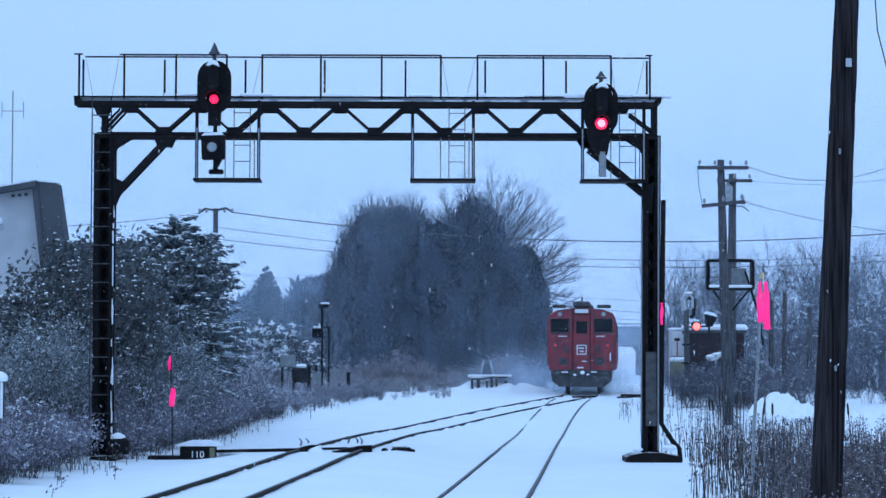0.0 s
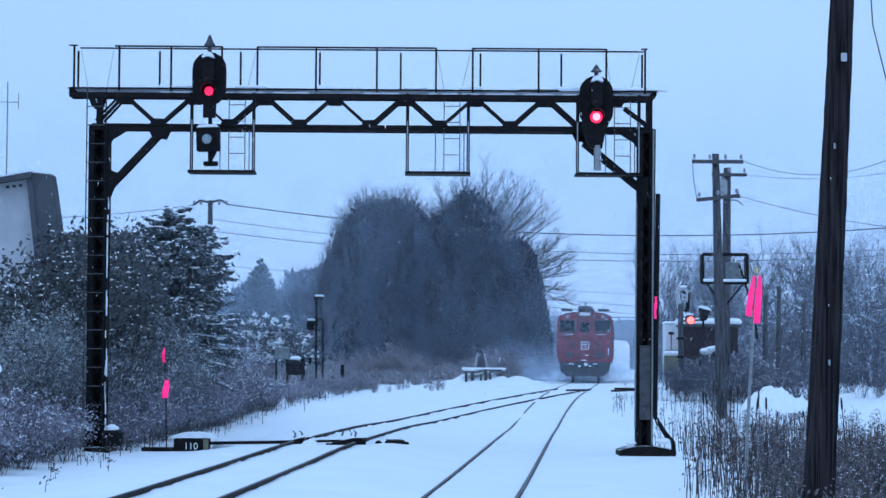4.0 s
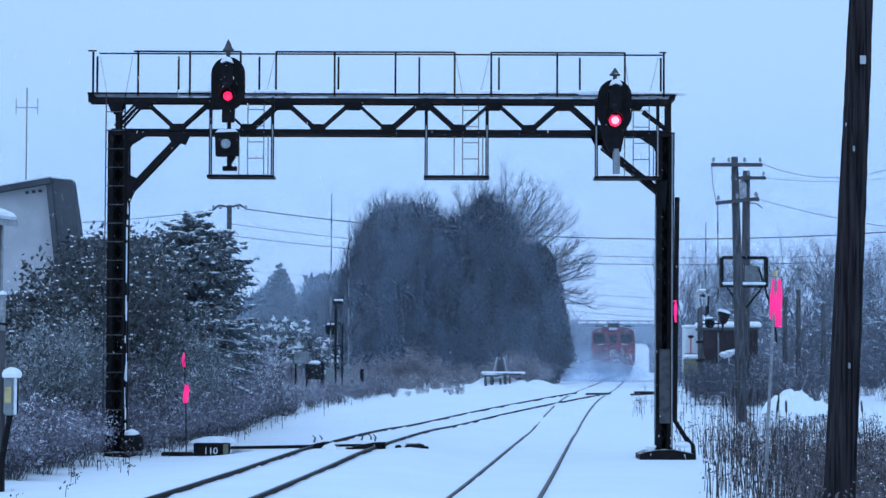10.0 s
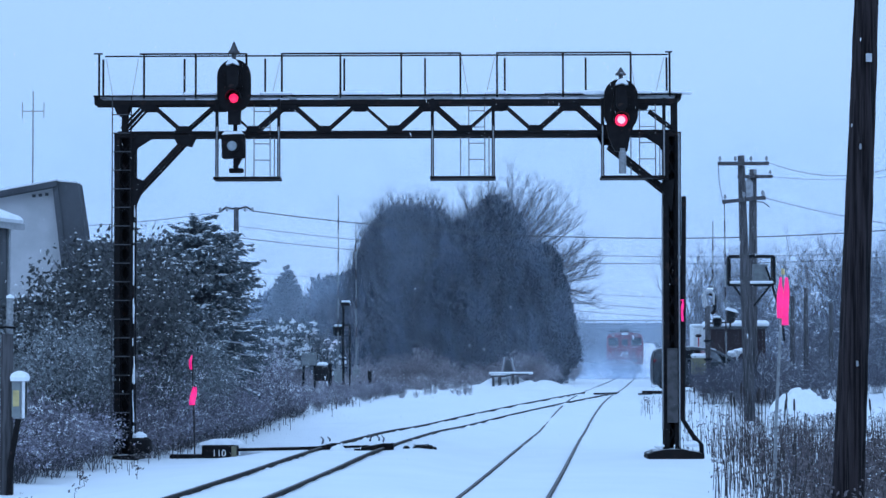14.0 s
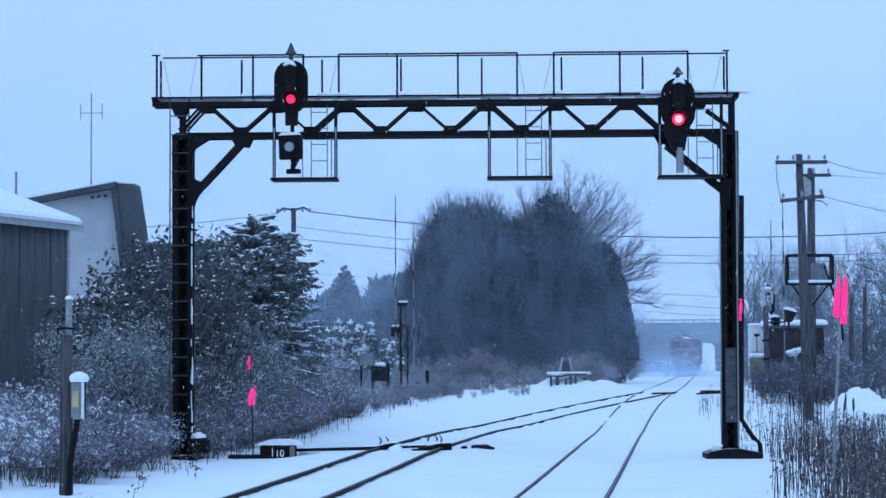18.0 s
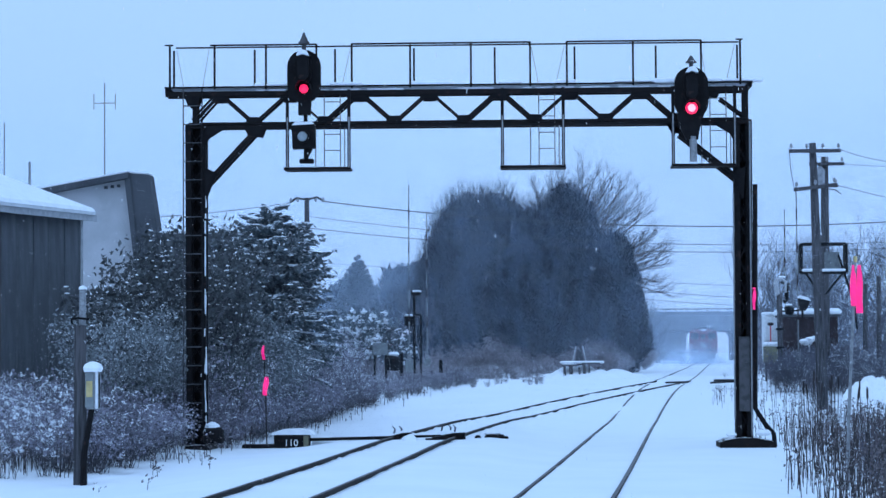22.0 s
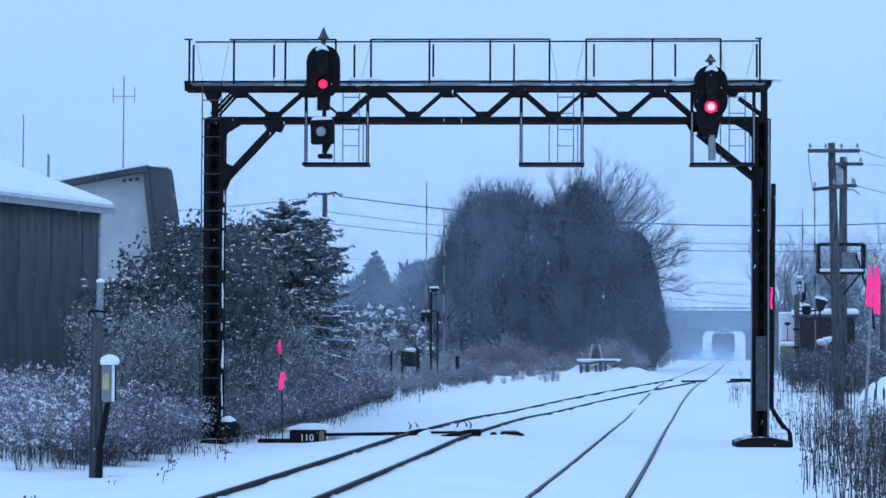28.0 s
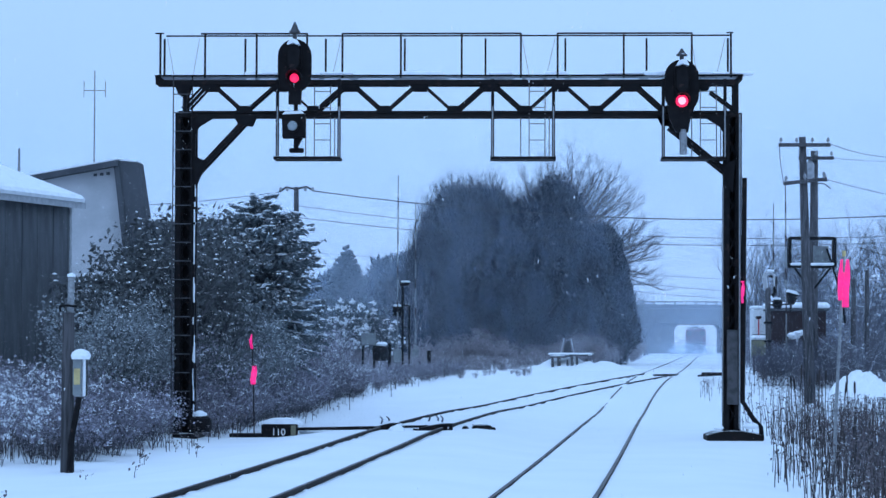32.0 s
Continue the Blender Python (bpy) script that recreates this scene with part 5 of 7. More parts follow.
    for x, yy, w in ((-3.25, 59.5, 0.5), (-2.2, 59.8, 0.55), (-3.0, 57.0, 0.35), (-5.2, 58.6, 0.5), (-6.4, 58.5, 0.6), (-1.2, 58.9, 0.35)):
        heap = Shape().lathe([(w * 0.5, -0.05), (w * 0.46, 0.05), (w * 0.34, 0.12 + 0.1 * lumps.random()), (w * 0.15, 0.2), (0.004, 0.22)], 12, Matrix.Diagonal((1.3, 0.8, 0.8, 1)))
        heap.v = [(a + 0.05 * noise.noise((a * 5, b * 5, c * 5 + w)), b, c + 0.05 * noise.noise((a * 6, b * 6, w))) for a, b, c in heap.v]
        solid("snow_mound", heap, SNOW, "small heap of snow cleared from the switch", "snow mound", "snow heaps by the switch", at=(x, yy, ground(x, yy)), smooth=True)
    # planks of the road crossing
    for k, (a, b) in enumerate((((5.5, 101.7), (6.5, 101.9)), ((7.3, 100.4), (7.9, 100.5)), ((8.3, 100.6), (8.9, 100.6)))):
        solid("crossing_timber", Shape().beam((a[0], a[1], 1.0), (b[0], b[1], 1.02), 0.16, 0.08, bevel=0.02), BLACKS, "dark timber at the edge of the road crossing", "timber", "crossing timbers")


def ribbon_strip(w, h, rnd):
    """A strip of tape, gently curled along its length, hanging from its upper end."""
    s = Shape()
    n, vs = 8, []
    ph = rnd.uniform(0, 6)
    for i in range(n + 1):
        t = i / n
        c = 0.02 * math.sin(ph + t * 5)
        ww = w * (0.45 + 0.55 * min(1, t * 3)) / 2
        for dy in (-0.006, 0.006):
            for k in (-1, 1):
                vs.append((k * ww + c * 0.6, dy + c + 0.015 * k * math.sin(t * 3 + ph), -h * t))
    fs = []
    for i in range(n):
        a, b = i * 4, i * 4 + 4
        fs += [(a, a + 1, b + 1, b), (a + 3, a + 2, b + 2, b + 3), (a + 1, a + 3, b + 3, b + 1), (a + 2, a, b, b + 2)]
    fs += [(0, 2, 3, 1), (n * 4, n * 4 + 1, n * 4 + 3, n * 4 + 2)]
    return s.add(vs, fs)


RIBBONS = []


def build_ribbons():
    rnd = random.Random(4)
    a = thing("marker_stake", (5.29, 41.0, -0.1), "tall thin grey stake with fluttering bright pink marker tape", "stake")
    top = Vector((0.18, 0, 3.88))
    part("rod", Shape().tube([(0, 0, 0), (0.03, 0, 1.2), top], [0.032, 0.03, 0.022], 8), GALV, a)
    part("tip", Shape().tube([top, top + Vector((0.0, 0, 0.1))], 0.03, 8), STICKER, a, "ochre cap")
    for dx, w, h in ((-0.05, 0.10, 0.70), (0.05, 0.11, 0.82)):
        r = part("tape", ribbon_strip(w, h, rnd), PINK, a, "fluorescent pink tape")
        RIBBONS.append((r, top + Vector((dx, -0.03, -0.05)), 0.45 if dx < 0 else 0.3, h))
    b = thing("marker_stake", (-6.44, 57.0, 0.1), "thin stake in the brush with two knots of pink tape", "stake")
    part("rod", Shape().tube([(0.02, 0, 0), (0, 0, 1.0), (-0.05, 0, 2.3)], 0.018, 6), STALK, b)
    for dx, z, w, h in ((-0.06, 2.49 - 0.1, 0.065, 0.34), (-0.02, 1.74 - 0.1, 0.07, 0.44), (0.04, 1.74 - 0.1, 0.07, 0.44)):
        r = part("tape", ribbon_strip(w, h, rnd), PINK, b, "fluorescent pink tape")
        RIBBONS.append((r, Vector((dx, -0.03, z)), 0.5, h))
    c = thing("marker_tape", (5.13, 56.2, 3.75), "pink marker tape tied to the conduit of the bridge", "tape")
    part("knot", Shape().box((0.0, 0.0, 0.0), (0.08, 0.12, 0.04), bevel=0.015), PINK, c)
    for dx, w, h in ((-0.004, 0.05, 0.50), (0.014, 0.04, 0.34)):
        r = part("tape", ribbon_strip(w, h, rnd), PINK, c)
        RIBBONS.append((r, Vector((dx, -0.09, 0)), 0.4, h))


build_lineside()
build_ribbons()


# ---------------------------------------------------------------- the road crossing
FLASHERS, GATES = [], []


def flasher(parent, x, y, z, name):
    """A round lamp in a deep hood; the lens stands forward when lit and draws back when dark."""
    turn = Matrix.Translation((x, y, z)) @ Matrix.Rotation(radians(90), 4, "X")
    part("hood", Shape().lathe([(0.19, -0.5), (0.19, 0.0), (0.17, 0.0), (0.17, -0.44), (0.0, -0.44)], 18, turn), BLACK, parent)
    lens = part("lens", Shape().lathe([(0.165, -0.04), (0.16, 0.0), (0.13, 0.05), (0.07, 0.075), (0.004, 0.08)], 18, Matrix.Rotation(radians(90), 4, "X")), FLASHRED, parent, "red warning lens")
    FLASHERS.append((lens, Vector((x, y, z)), name))


def gate(x, y, length, out, label):
    gt = thing("crossing_gate", (x, y, 1.05), label, "crossing gate", "crossing gates")
    part("mechanism", Shape().box((0, 0, 0.7), (0.35, 0.5, 0.6), bevel=0.04), GREY, gt)
    part("post", Shape().tube([(0, 0, 0), (0, 0, 1.2)], 0.09, 10), GALV, gt)
    arm = part("arm", Shape().beam((0, 0, 0), (0, length * out, 0), 0.045, 0.06), GREY, gt, "slim grey gate arm")
    for i in range(4):
        part("stripe", Shape().beam((0, length * out * (0.2 + 0.2 * i), 0), (0, length * out * (0.27 + 0.2 * i), 0), 0.05, 0.066), BRICKRED, arm, "faded red stripe")
    part("counterweight", Shape().box((0, -0.5 * out, 0), (0.12, 0.4, 0.3), bevel=0.03), BLACK, arm)
    GATES.append((arm, out))


def build_crossing():
    y = 108.0
    k = y / 4230
    m = thing("crossing_signal", (-5.46, y, 1.05), "slim crossing signal mast with a hooded lamp and snow on top", "crossing signal")
    part("mast", Shape().tube([(0, 0, 0), (0, 0, 3.9)], 0.06, 10), BLACK, m)
    part("head", Shape().box((0.08, 0, 3.95), (0.45, 0.3, 0.16), bevel=0.03), BLACK, m)
    part("snow_cover", Shape().box((0.12, 0, 4.06), (0.42, 0.3, 0.1), bevel=0.04), SNOWCAP, m)
    part("lamp_box", Shape().box((-0.24, 0.15, 2.72), (0.42, 0.3, 0.42), bevel=0.03), BLACK, m)
    part("lamp_snow", Shape().box((-0.24, 0.1, 2.98), (0.36, 0.3, 0.1), bevel=0.04), SNOWCAP, m)
    part("guard", Shape().tube([(0.05, 0, 3.0), (0.26, 0, 3.0), (0.3, 0, 2.9), (0.3, 0, 0.0)], 0.045, 6), BLACK, m, "bent pipe guard")
    part("rung", Shape().tube([(0, 0, 2.0), (0.3, 0, 2.0)], 0.03, 6), BLACK, m)
    part("base", Shape().box((0.1, 0, 0.1), (0.8, 0.6, 0.25), bevel=0.03), BRICKRED, m)
    flasher(m, -0.24, -0.1, 2.72, "left")
    c = thing("cabinet", (-6.87, 106, 1.0), "grey signal cabinet under snow beside the crossing", "cabinet")
    part("body", Shape().box((0, 0, 1.5), (0.65, 0.5, 0.55), bevel=0.03), GREY, c)
    for dx in (-0.25, 0.25):
        part("leg", Shape().box((dx, 0, 0.62), (0.08, 0.3, 1.24)), BLACK, c)
    part("snow_cover", Shape().box((0.6, -0.2, 1.28), (0.5, 0.5, 0.2), bevel=0.09), SNOWCAP, c)
    part("housing", Shape().lathe([(0.3, -0.3), (0.36, -0.2), (0.36, 0.2), (0.2, 0.36)], 12, Matrix.Translation((0.55, -0.2, 0.85))), BLACK, c, "dark round housing")
    for u, h in ((547, 1.3), (617, 1.0), (600, 0.5)):
        solid("bollard", Shape().tube([(0, 0, 0), (0, 0, h)], 0.09, 8), BLACK, "short dark post beside the road", "post", "short roadside posts", at=((u - 784) * 107 / 4230, 107, 1.0))
    gate(-5.59, 106.0, 7.6, 1, "road crossing gate with a slim arm beside the signal mast")
    gate(-5.28, 117.0, 7.0, -1, "road crossing gate with a slim arm beyond the road")
    gate(12.17, 117.0, 7.0, -1, "road crossing gate with a slim arm beyond the road")
    gate(11.60, 106.0, 7.4, 1, "road crossing gate with a slim arm among the cabinets")
    # right of the line
    y = 104.0
    r = thing("crossing_signal", (10.57, y, 0.9), "crossing signal mast with a snow-crusted bent pipe at its top", "crossing signal")
    o = Vector((10.57, y, 0.9))
    part("mast", Shape().tube([(0.05, 0, 0), (0, 0, 4.76 - 0.9)], 0.12, 12), WOODGREY, r, smooth=True)
    part("pipe", Shape().tube([(-0.05, 0, 4.71 - 0.9), (-0.15, 0, 5.20 - 0.9), (-0.05, 0, 5.40 - 0.9), (0.12, 0, 5.42 - 0.9), (0.28, 0, 5.30 - 0.9), (0.3, 0, 4.83 - 0.9)], [0.10, 0.11, 0.09, 0.08, 0.07, 0.04], 8), PALETRIM, r, "bent pipe crusted with snow")
    part("pipe_core", Shape().tube([(0.1, 0.05, 5.40 - 0.98), (0.34, 0.05, 5.25 - 0.95), (0.33, 0.05, 4.56 - 0.9), (0.2, 0.05, 4.41 - 0.9)], 0.09, 8), BLACK, r)
    part("cap", Shape().box((0.12, 0, 5.45 - 0.84), (0.3, 0.25, 0.1), bevel=0.04), SNOWCAP, r)
    part("lamp_bar", Shape().tube([(0, 0, 4.02 - 0.9), (1.0, 0, 4.07 - 0.9)], 0.04, 6), BLACK, r)
    part("hooded_lamp", Shape().prism([(0.8, 4.59 - 0.9), (1.3, 4.46 - 0.9), (1.12, 4.04 - 0.9), (0.88, 4.02 - 0.9)], -0.3, 0.2), BLACK, r, "large black lamp hood")
    part("lamp_snow", Shape().prism([(0.78, 4.59 - 0.9), (1.34, 4.46 - 0.9), (1.2, 4.61 - 0.88), (0.86, 4.68 - 0.88)], -0.3, 0.2), SNOWCAP, r)
    part("lamp_stem", Shape().tube([(1.0, 0, 4.07 - 0.9), (1.0, 0, 3.73 - 0.9)], 0.05, 6), BLACK, r)
    part("bell", Shape().lathe([(0.0, -0.12), (0.2, -0.08), (0.22, 0.05), (0.1, 0.16)], 12, Matrix.Translation((0.42, -0.1, 4.12 - 0.9))), BLACK, r, "dark bell with snow on it")
    part("bell_snow", Shape().box((0.4, -0.1, 4.29 - 0.9), (0.32, 0.3, 0.1), bevel=0.04), SNOWCAP, r)
    flasher(r, 0.42, -0.35, 4.04 - 0.9, "right")
    for z in (0.6, 1.5, 2.3):
        part("band", Shape().lathe([(0.2, 0), (0.2, 0.1), (0.17, 0.1), (0.17, 0)], 12, Matrix.Translation((0.03, 0, z))), BLACK, r)
    h = thing("relay_house", (12.82, 112, 1.0), "small brown-red relay hut with thick snow on its roof", "hut")
    part("wall", Shape().box((0, 1.2, 1.45), (2.55, 2.4, 2.9), bevel=0.02), BRICKRED, h)
    for i in range(9):
        part("wall_panel", Shape().box((-1.13 + i * 0.283, -0.012, 1.4), (0.26, 0.03, 2.75), bevel=0.006), BRICKRED, h)
    part("roof", Shape().box((0, 1.2, 2.95), (2.75, 2.7, 0.12)), DARKGREY, h)
    part("roof_snow", Shape().box((0, 1.2, 3.12), (2.9, 2.75, 0.34), bevel=0.12), SNOWCAP, h, "thick snow on the roof")
    part("pipe", Shape().tube([(0.72, -0.2, 2.3), (0.72, -0.2, 3.75)], 0.06, 8), WHITEP, h, "white vent pipe")
    lump = Shape()
    rl = random.Random(9)
    for k in range(9):
        lump.lathe([(0.004, -0.1), (0.2, -0.06), (0.22, 0.04), (0.12, 0.12), (0.004, 0.14)], 8, Matrix.Translation((rl.gauss(0, 0.18), rl.gauss(0, 0.12), 0.25 + rl.uniform(-0.15, 0.18))) @ Matrix.Scale(rl.uniform(0.6, 1.1), 4))
    lump.tube([(0, 0, -1.0), (0, 0, 0.1)], 0.05, 5)
    solid("snow_mound", lump, SNOWCAP, "clotted snow on a bush before the hut", "snow mound", at=(12.53, 110, 2.51))
    w = thing("equipment_box", (11.42, 115, 1.0), "white equipment box under snow", "equipment box")
    part("body", Shape().box((0, 0.6, 1.6), (0.95, 1.2, 2.9), bevel=0.08), WHITEP, w)
    part("lid", Shape().box((0, 0.6, 3.1), (1.0, 1.3, 0.16), bevel=0.06), SNOWCAP, w)
    part("band", Shape().box((0, -0.03, 1.75), (0.9, 0.05, 0.12)), GREY, w)
    n = thing("warning_marker", (10.77, 110, 1.0), "short red warning marker on a thin post", "marker")
    part("post", Shape().tube([(0, 0, 0), (0, 0, 2.5)], 0.03, 6), SIGNRED, n)
    part("lamp", Shape().box((0, 0, 2.55), (0.28, 0.2, 0.14), bevel=0.05), BRICKRED, n)
    q = thing("battery_box", (10.33, 105, 0.85), "faded yellow-green battery box capped with snow", "equipment box")
    part("body", Shape().box((0, 0, 1.3), (0.72, 0.5, 0.72), bevel=0.03), YELLOWBOX, q)
    for dx in (-0.25, 0.25):
        part("leg", Shape().box((dx, 0, 0.45), (0.08, 0.2, 0.95)), BLACK, q)
    part("snow_cover", Shape().box((0, 0, 1.76), (0.76, 0.55, 0.22), bevel=0.09), SNOWCAP, q)
    for x, top in ((16.4, 5.9), (15.75, 5.5), (17.6, 5.2)):
        solid("old_post", Shape().tube([(0, 0, 0), (0.04, 0, top - 1.0)], [0.13, 0.11], 9), WOODGREY, "weathered wooden post standing in the thicket", "post", "posts in the thicket", at=(x, 115, 1.0), smooth=True)
    # low timber platform with a trestle, left of the line
    t = thing("timber_platform", (2.16, 113, 1.0), "low timber platform on posts, topped with snow", "platform")
    for dx, w, z in ((-0.55, 0.7, 0.70), (0.45, 0.85, 0.78)):
        part("deck", Shape().box((dx, 0, z), (w, 0.7, 0.07)), WOODGREY, t)
        part("snow_cover", Shape().lathe([(w * 0.5, 0.0), (w * 0.49, 0.05), (w * 0.36, 0.08), (0.01, 0.09)], 12, Matrix.Translation((dx, 0, z + 0.03)) @ Matrix.Diagonal((1, 0.6, 1, 1))), SNOWCAP, t)
    for dx, w, h in ((-0.8, 0.12, 0.7), (-0.5, 0.16, 0.72), (-0.1, 0.1, 0.6), (0.12, 0.14, 0.75), (0.35, 0.1, 0.7), (0.8, 0.14, 0.62)):
        part("leg", Shape().beam((dx + 0.03, -0.3, -0.1), (dx, -0.3, h), w, 0.12), WOODGREY, t)
    part("snow_slab", Shape().box((0.05, 0.25, 0.84), (2.1, 0.8, 0.13), bevel=0.06), SNOWCAP, t, "thick snow lying across the platform")
    mound = Shape()
    for j in range(11):
        for i in range(25):
            u, v = i / 12 - 1, j / 5 - 1
            q = max(0.0, 1 - u * u - v * v)
            mound.v.append((u * 2.9 + 0.5, v * 1.3, 0.62 * q ** 0.8 * (1 + 0.8 * noise.noise((u * 3, v * 3, 7))) - 0.08))
    mound.f = [(j * 25 + i, j * 25 + i + 1, (j + 1) * 25 + i + 1, (j + 1) * 25 + i) for j in range(10) for i in range(24)]
    solid("snow_mound", mound, SNOW, "uneven mound of snow round the platform's posts", "snow mound", at=(2.16, 113.4, 1.0), smooth=True)
    e = thing("trestle", (2.10, 114.3, 1.0), "dark wedge-shaped trestle with pale legs", "trestle")
    part("panel", Shape().prism([(-0.26, 0.6), (0.26, 0.6), (0.1, 1.45), (-0.1, 1.45)], 0, 0.1), DARKGREY, e)
    for kx in (-1, 1):
        part("leg", Shape().beam((kx * 0.5, 0, 0), (kx * 0.16, 0, 1.6), 0.06, 0.06), PALETRIM, e)
    for u, zz in ((1112, 0.0),):
        solid("crossing_timber", Shape().box((0, 0, 0), (0.85, 0.3, 0.14), bevel=0.02), BLACKS, "dark timber at the edge of the road crossing", "timber", "crossing timbers", at=((u - 784) * 98 / 4230 + 0.1, 98, 1.1 + zz))


build_crossing()


# ---------------------------------------------------------------- plants
def grow(rnd, s, p, d, length, r, depth, spread, tips, rise=0.15, kids=(3, 4), bend=0.25, sides=3):
    """A branch of two or three bent pieces with side branches; notes the tips and the nodes."""
    if depth <= 0:
        tip = Vector(p) + (Vector(d).normalized() + Vector((rnd.uniform(-bend, bend), rnd.uniform(-bend, bend), rnd.uniform(-bend, bend) + rise))).normalized() * length
        x = Vector((rnd.uniform(-1, 1), rnd.uniform(-1, 1), rnd.uniform(-0.4, 0.4))).normalized() * r
        y = x.cross(tip - Vector(p)).normalized() * r
        s.add([Vector(p) + x, Vector(p) - x * 0.5 + y, Vector(p) - x * 0.5 - y, tip], [(0, 1, 3), (1, 2, 3), (2, 0, 3)])
        tips.append((tip, (tip - Vector(p)).normalized(), depth))
        tips.append((Vector(p).lerp(tip, 0.6), (tip - Vector(p)).normalized(), depth))
        return
    pts, radii = [p], [r]
    n = 3 if depth > 1 else 2
    q, v = Vector(p), Vector(d).normalized()
    for i in range(n):
        v = (v + Vector((rnd.uniform(-bend, bend), rnd.uniform(-bend, bend), rnd.uniform(-bend, bend) + rise))).normalized()
        q = q + v * length / n
        pts.append(q.copy())
        radii.append(r * (1 - 0.55 * (i + 1) / n))
    s.tube(pts, radii, sides, False)
    tips.append((pts[-1], v, depth))
    if depth <= 0:
        return
    for k in range(rnd.randint(*kids)):
        t = rnd.uniform(0.35, 1.0) * n
        i = min(n - 1, int(t))
        base = pts[i].lerp(pts[i + 1], t - i)
        a = rnd.uniform(0, 2 * math.pi)
        side = Vector((math.cos(a), math.sin(a), rnd.uniform(-0.1, 0.5)))
        grow(rnd, s, base, v * (1 - spread) + side * spread, length * rnd.uniform(0.5, 0.75), radii[i] * 0.6, depth - 1, spread, tips, rise, kids, bend, sides)


def leaf(s, rnd, p, size, stretch=1.6, droop=0.0):
    a, b = rnd.uniform(0, 6.28), rnd.uniform(-1.2, 1.2)
    x = Vector((math.cos(a) * math.cos(b), math.sin(a) * math.cos(b), math.sin(b) - droop)).normalized() * size * stretch / 2
    y = Vector((rnd.uniform(-1, 1), rnd.uniform(-1, 1), rnd.uniform(-1, 1))).cross(x)
    if y.length < 1e-6:
        return
    y = y.normalized() * size / 2
    p = Vector(p)
    k = len(s.v)
    s.v += [tuple(p - x), tuple(p + y), tuple(p + x), tuple(p - y)]
    s.f.append((k, k + 1, k + 2, k + 3))


def clump(s, rnd, p, w, h):
    """A small irregular cushion of snow."""
    p = Vector(p)
    k = len(s.v)
    n = 5
    ring = [p + Vector((w * rnd.uniform(0.7, 1.2) * math.cos(6.283 * i / n), w * rnd.uniform(0.7, 1.2) * math.sin(6.283 * i / n), rnd.uniform(-0.2, 0.2) * h)) for i in range(n)]
    s.v += [tuple(v) for v in ring] + [tuple(p + Vector((0, 0, h))), tuple(p - Vector((0, 0, h * 0.4)))]
    for i in range(n):
        s.f.append((k + i, k + (i + 1) % n, k + n))
        s.f.append((k + (i + 1) % n, k + i, k + n + 1))


def make_shrub(name, seed, height, stems, depth, spread, leaves, leaf_size, leaf_mat, snow, snow_size, label, category="shrub", group="", lean=0.35, stalk=TWIG, r=0.014, kids=(3, 4), rise=0.15):
    rnd = random.Random(seed)
    ob = thing(name, (0, -300, 0), label, category, group)
    s, tips = Shape(), []
    for i in range(stems):
        a = rnd.uniform(0, 6.283)
        base = Vector((rnd.uniform(-0.3, 0.3) * height * 0.5, rnd.uniform(-0.3, 0.3) * height * 0.5, -0.1))
        grow(rnd, s, base, (lean * math.cos(a), lean * math.sin(a), 1), height * rnd.uniform(0.45, 0.7), r * height / 2, depth, spread, tips, rise, kids)
    tagged(part("branchwork", s, stalk, ob), kind="stuff")
    if leaves:
        l = Shape()
        for i in range(leaves):
            p, v, d = rnd.choice(tips)
            leaf(l, rnd, p + Vector((rnd.gauss(0, 1), rnd.gauss(0, 1), rnd.gauss(0, 1))) * 0.05 * height, leaf_size * rnd.uniform(0.6, 1.3), 1.6, 0.3)
        tagged(part("foliage", l, leaf_mat, ob), kind="stuff")
    if snow:
        c = Shape()
        for i in range(int(snow * 0.6)):
            p, v, d = rnd.choice(tips)
            run = Vector((rnd.gauss(0, 1), rnd.gauss(0, 1), rnd.gauss(0, 0.35))).normalized() * 0.06 * height
            for j in range(7):
                q = p + run * rnd.uniform(-1, 1) + Vector((rnd.gauss(0, 1), rnd.gauss(0, 1), rnd.gauss(0, 1))) * 0.012 * height
                leaf(c, rnd, q, snow_size * rnd.uniform(0.4, 1.3), 1.9)
            if snow_size > 0.08 or rnd.random() < 0.5:
                clump(c, rnd, p, snow_size * rnd.uniform(0.7, 1.9), snow_size * rnd.uniform(0.3, 0.6))
        tagged(part("snow_cover", c, SNOWCAP, ob, "fresh snow caught in the twigs"), kind="stuff")
    return ob


def place(protos, spots, rnd):
    """Copies of the patterns at the spots (x, y, size); the patterns themselves take the first ones."""
    used = set()
    for i, (x, y, size) in enumerate(spots):
        pr = protos[i % len(protos)] if i < len(protos) else rnd.choice(protos)
        m = pose(x, y, ground(x, y) - 0.05, rnd.uniform(-4, 4), rnd.uniform(-4, 4), rnd.uniform(0, 360))
        if pr not in used:
            used.add(pr)
            pr.matrix_basis = m
            pr.scale = (size, size, size * rnd.uniform(0.9, 1.15))
        else:
            ob = copy_thing(pr, m)
            ob.scale = (size, size, size * rnd.uniform(0.9, 1.15))


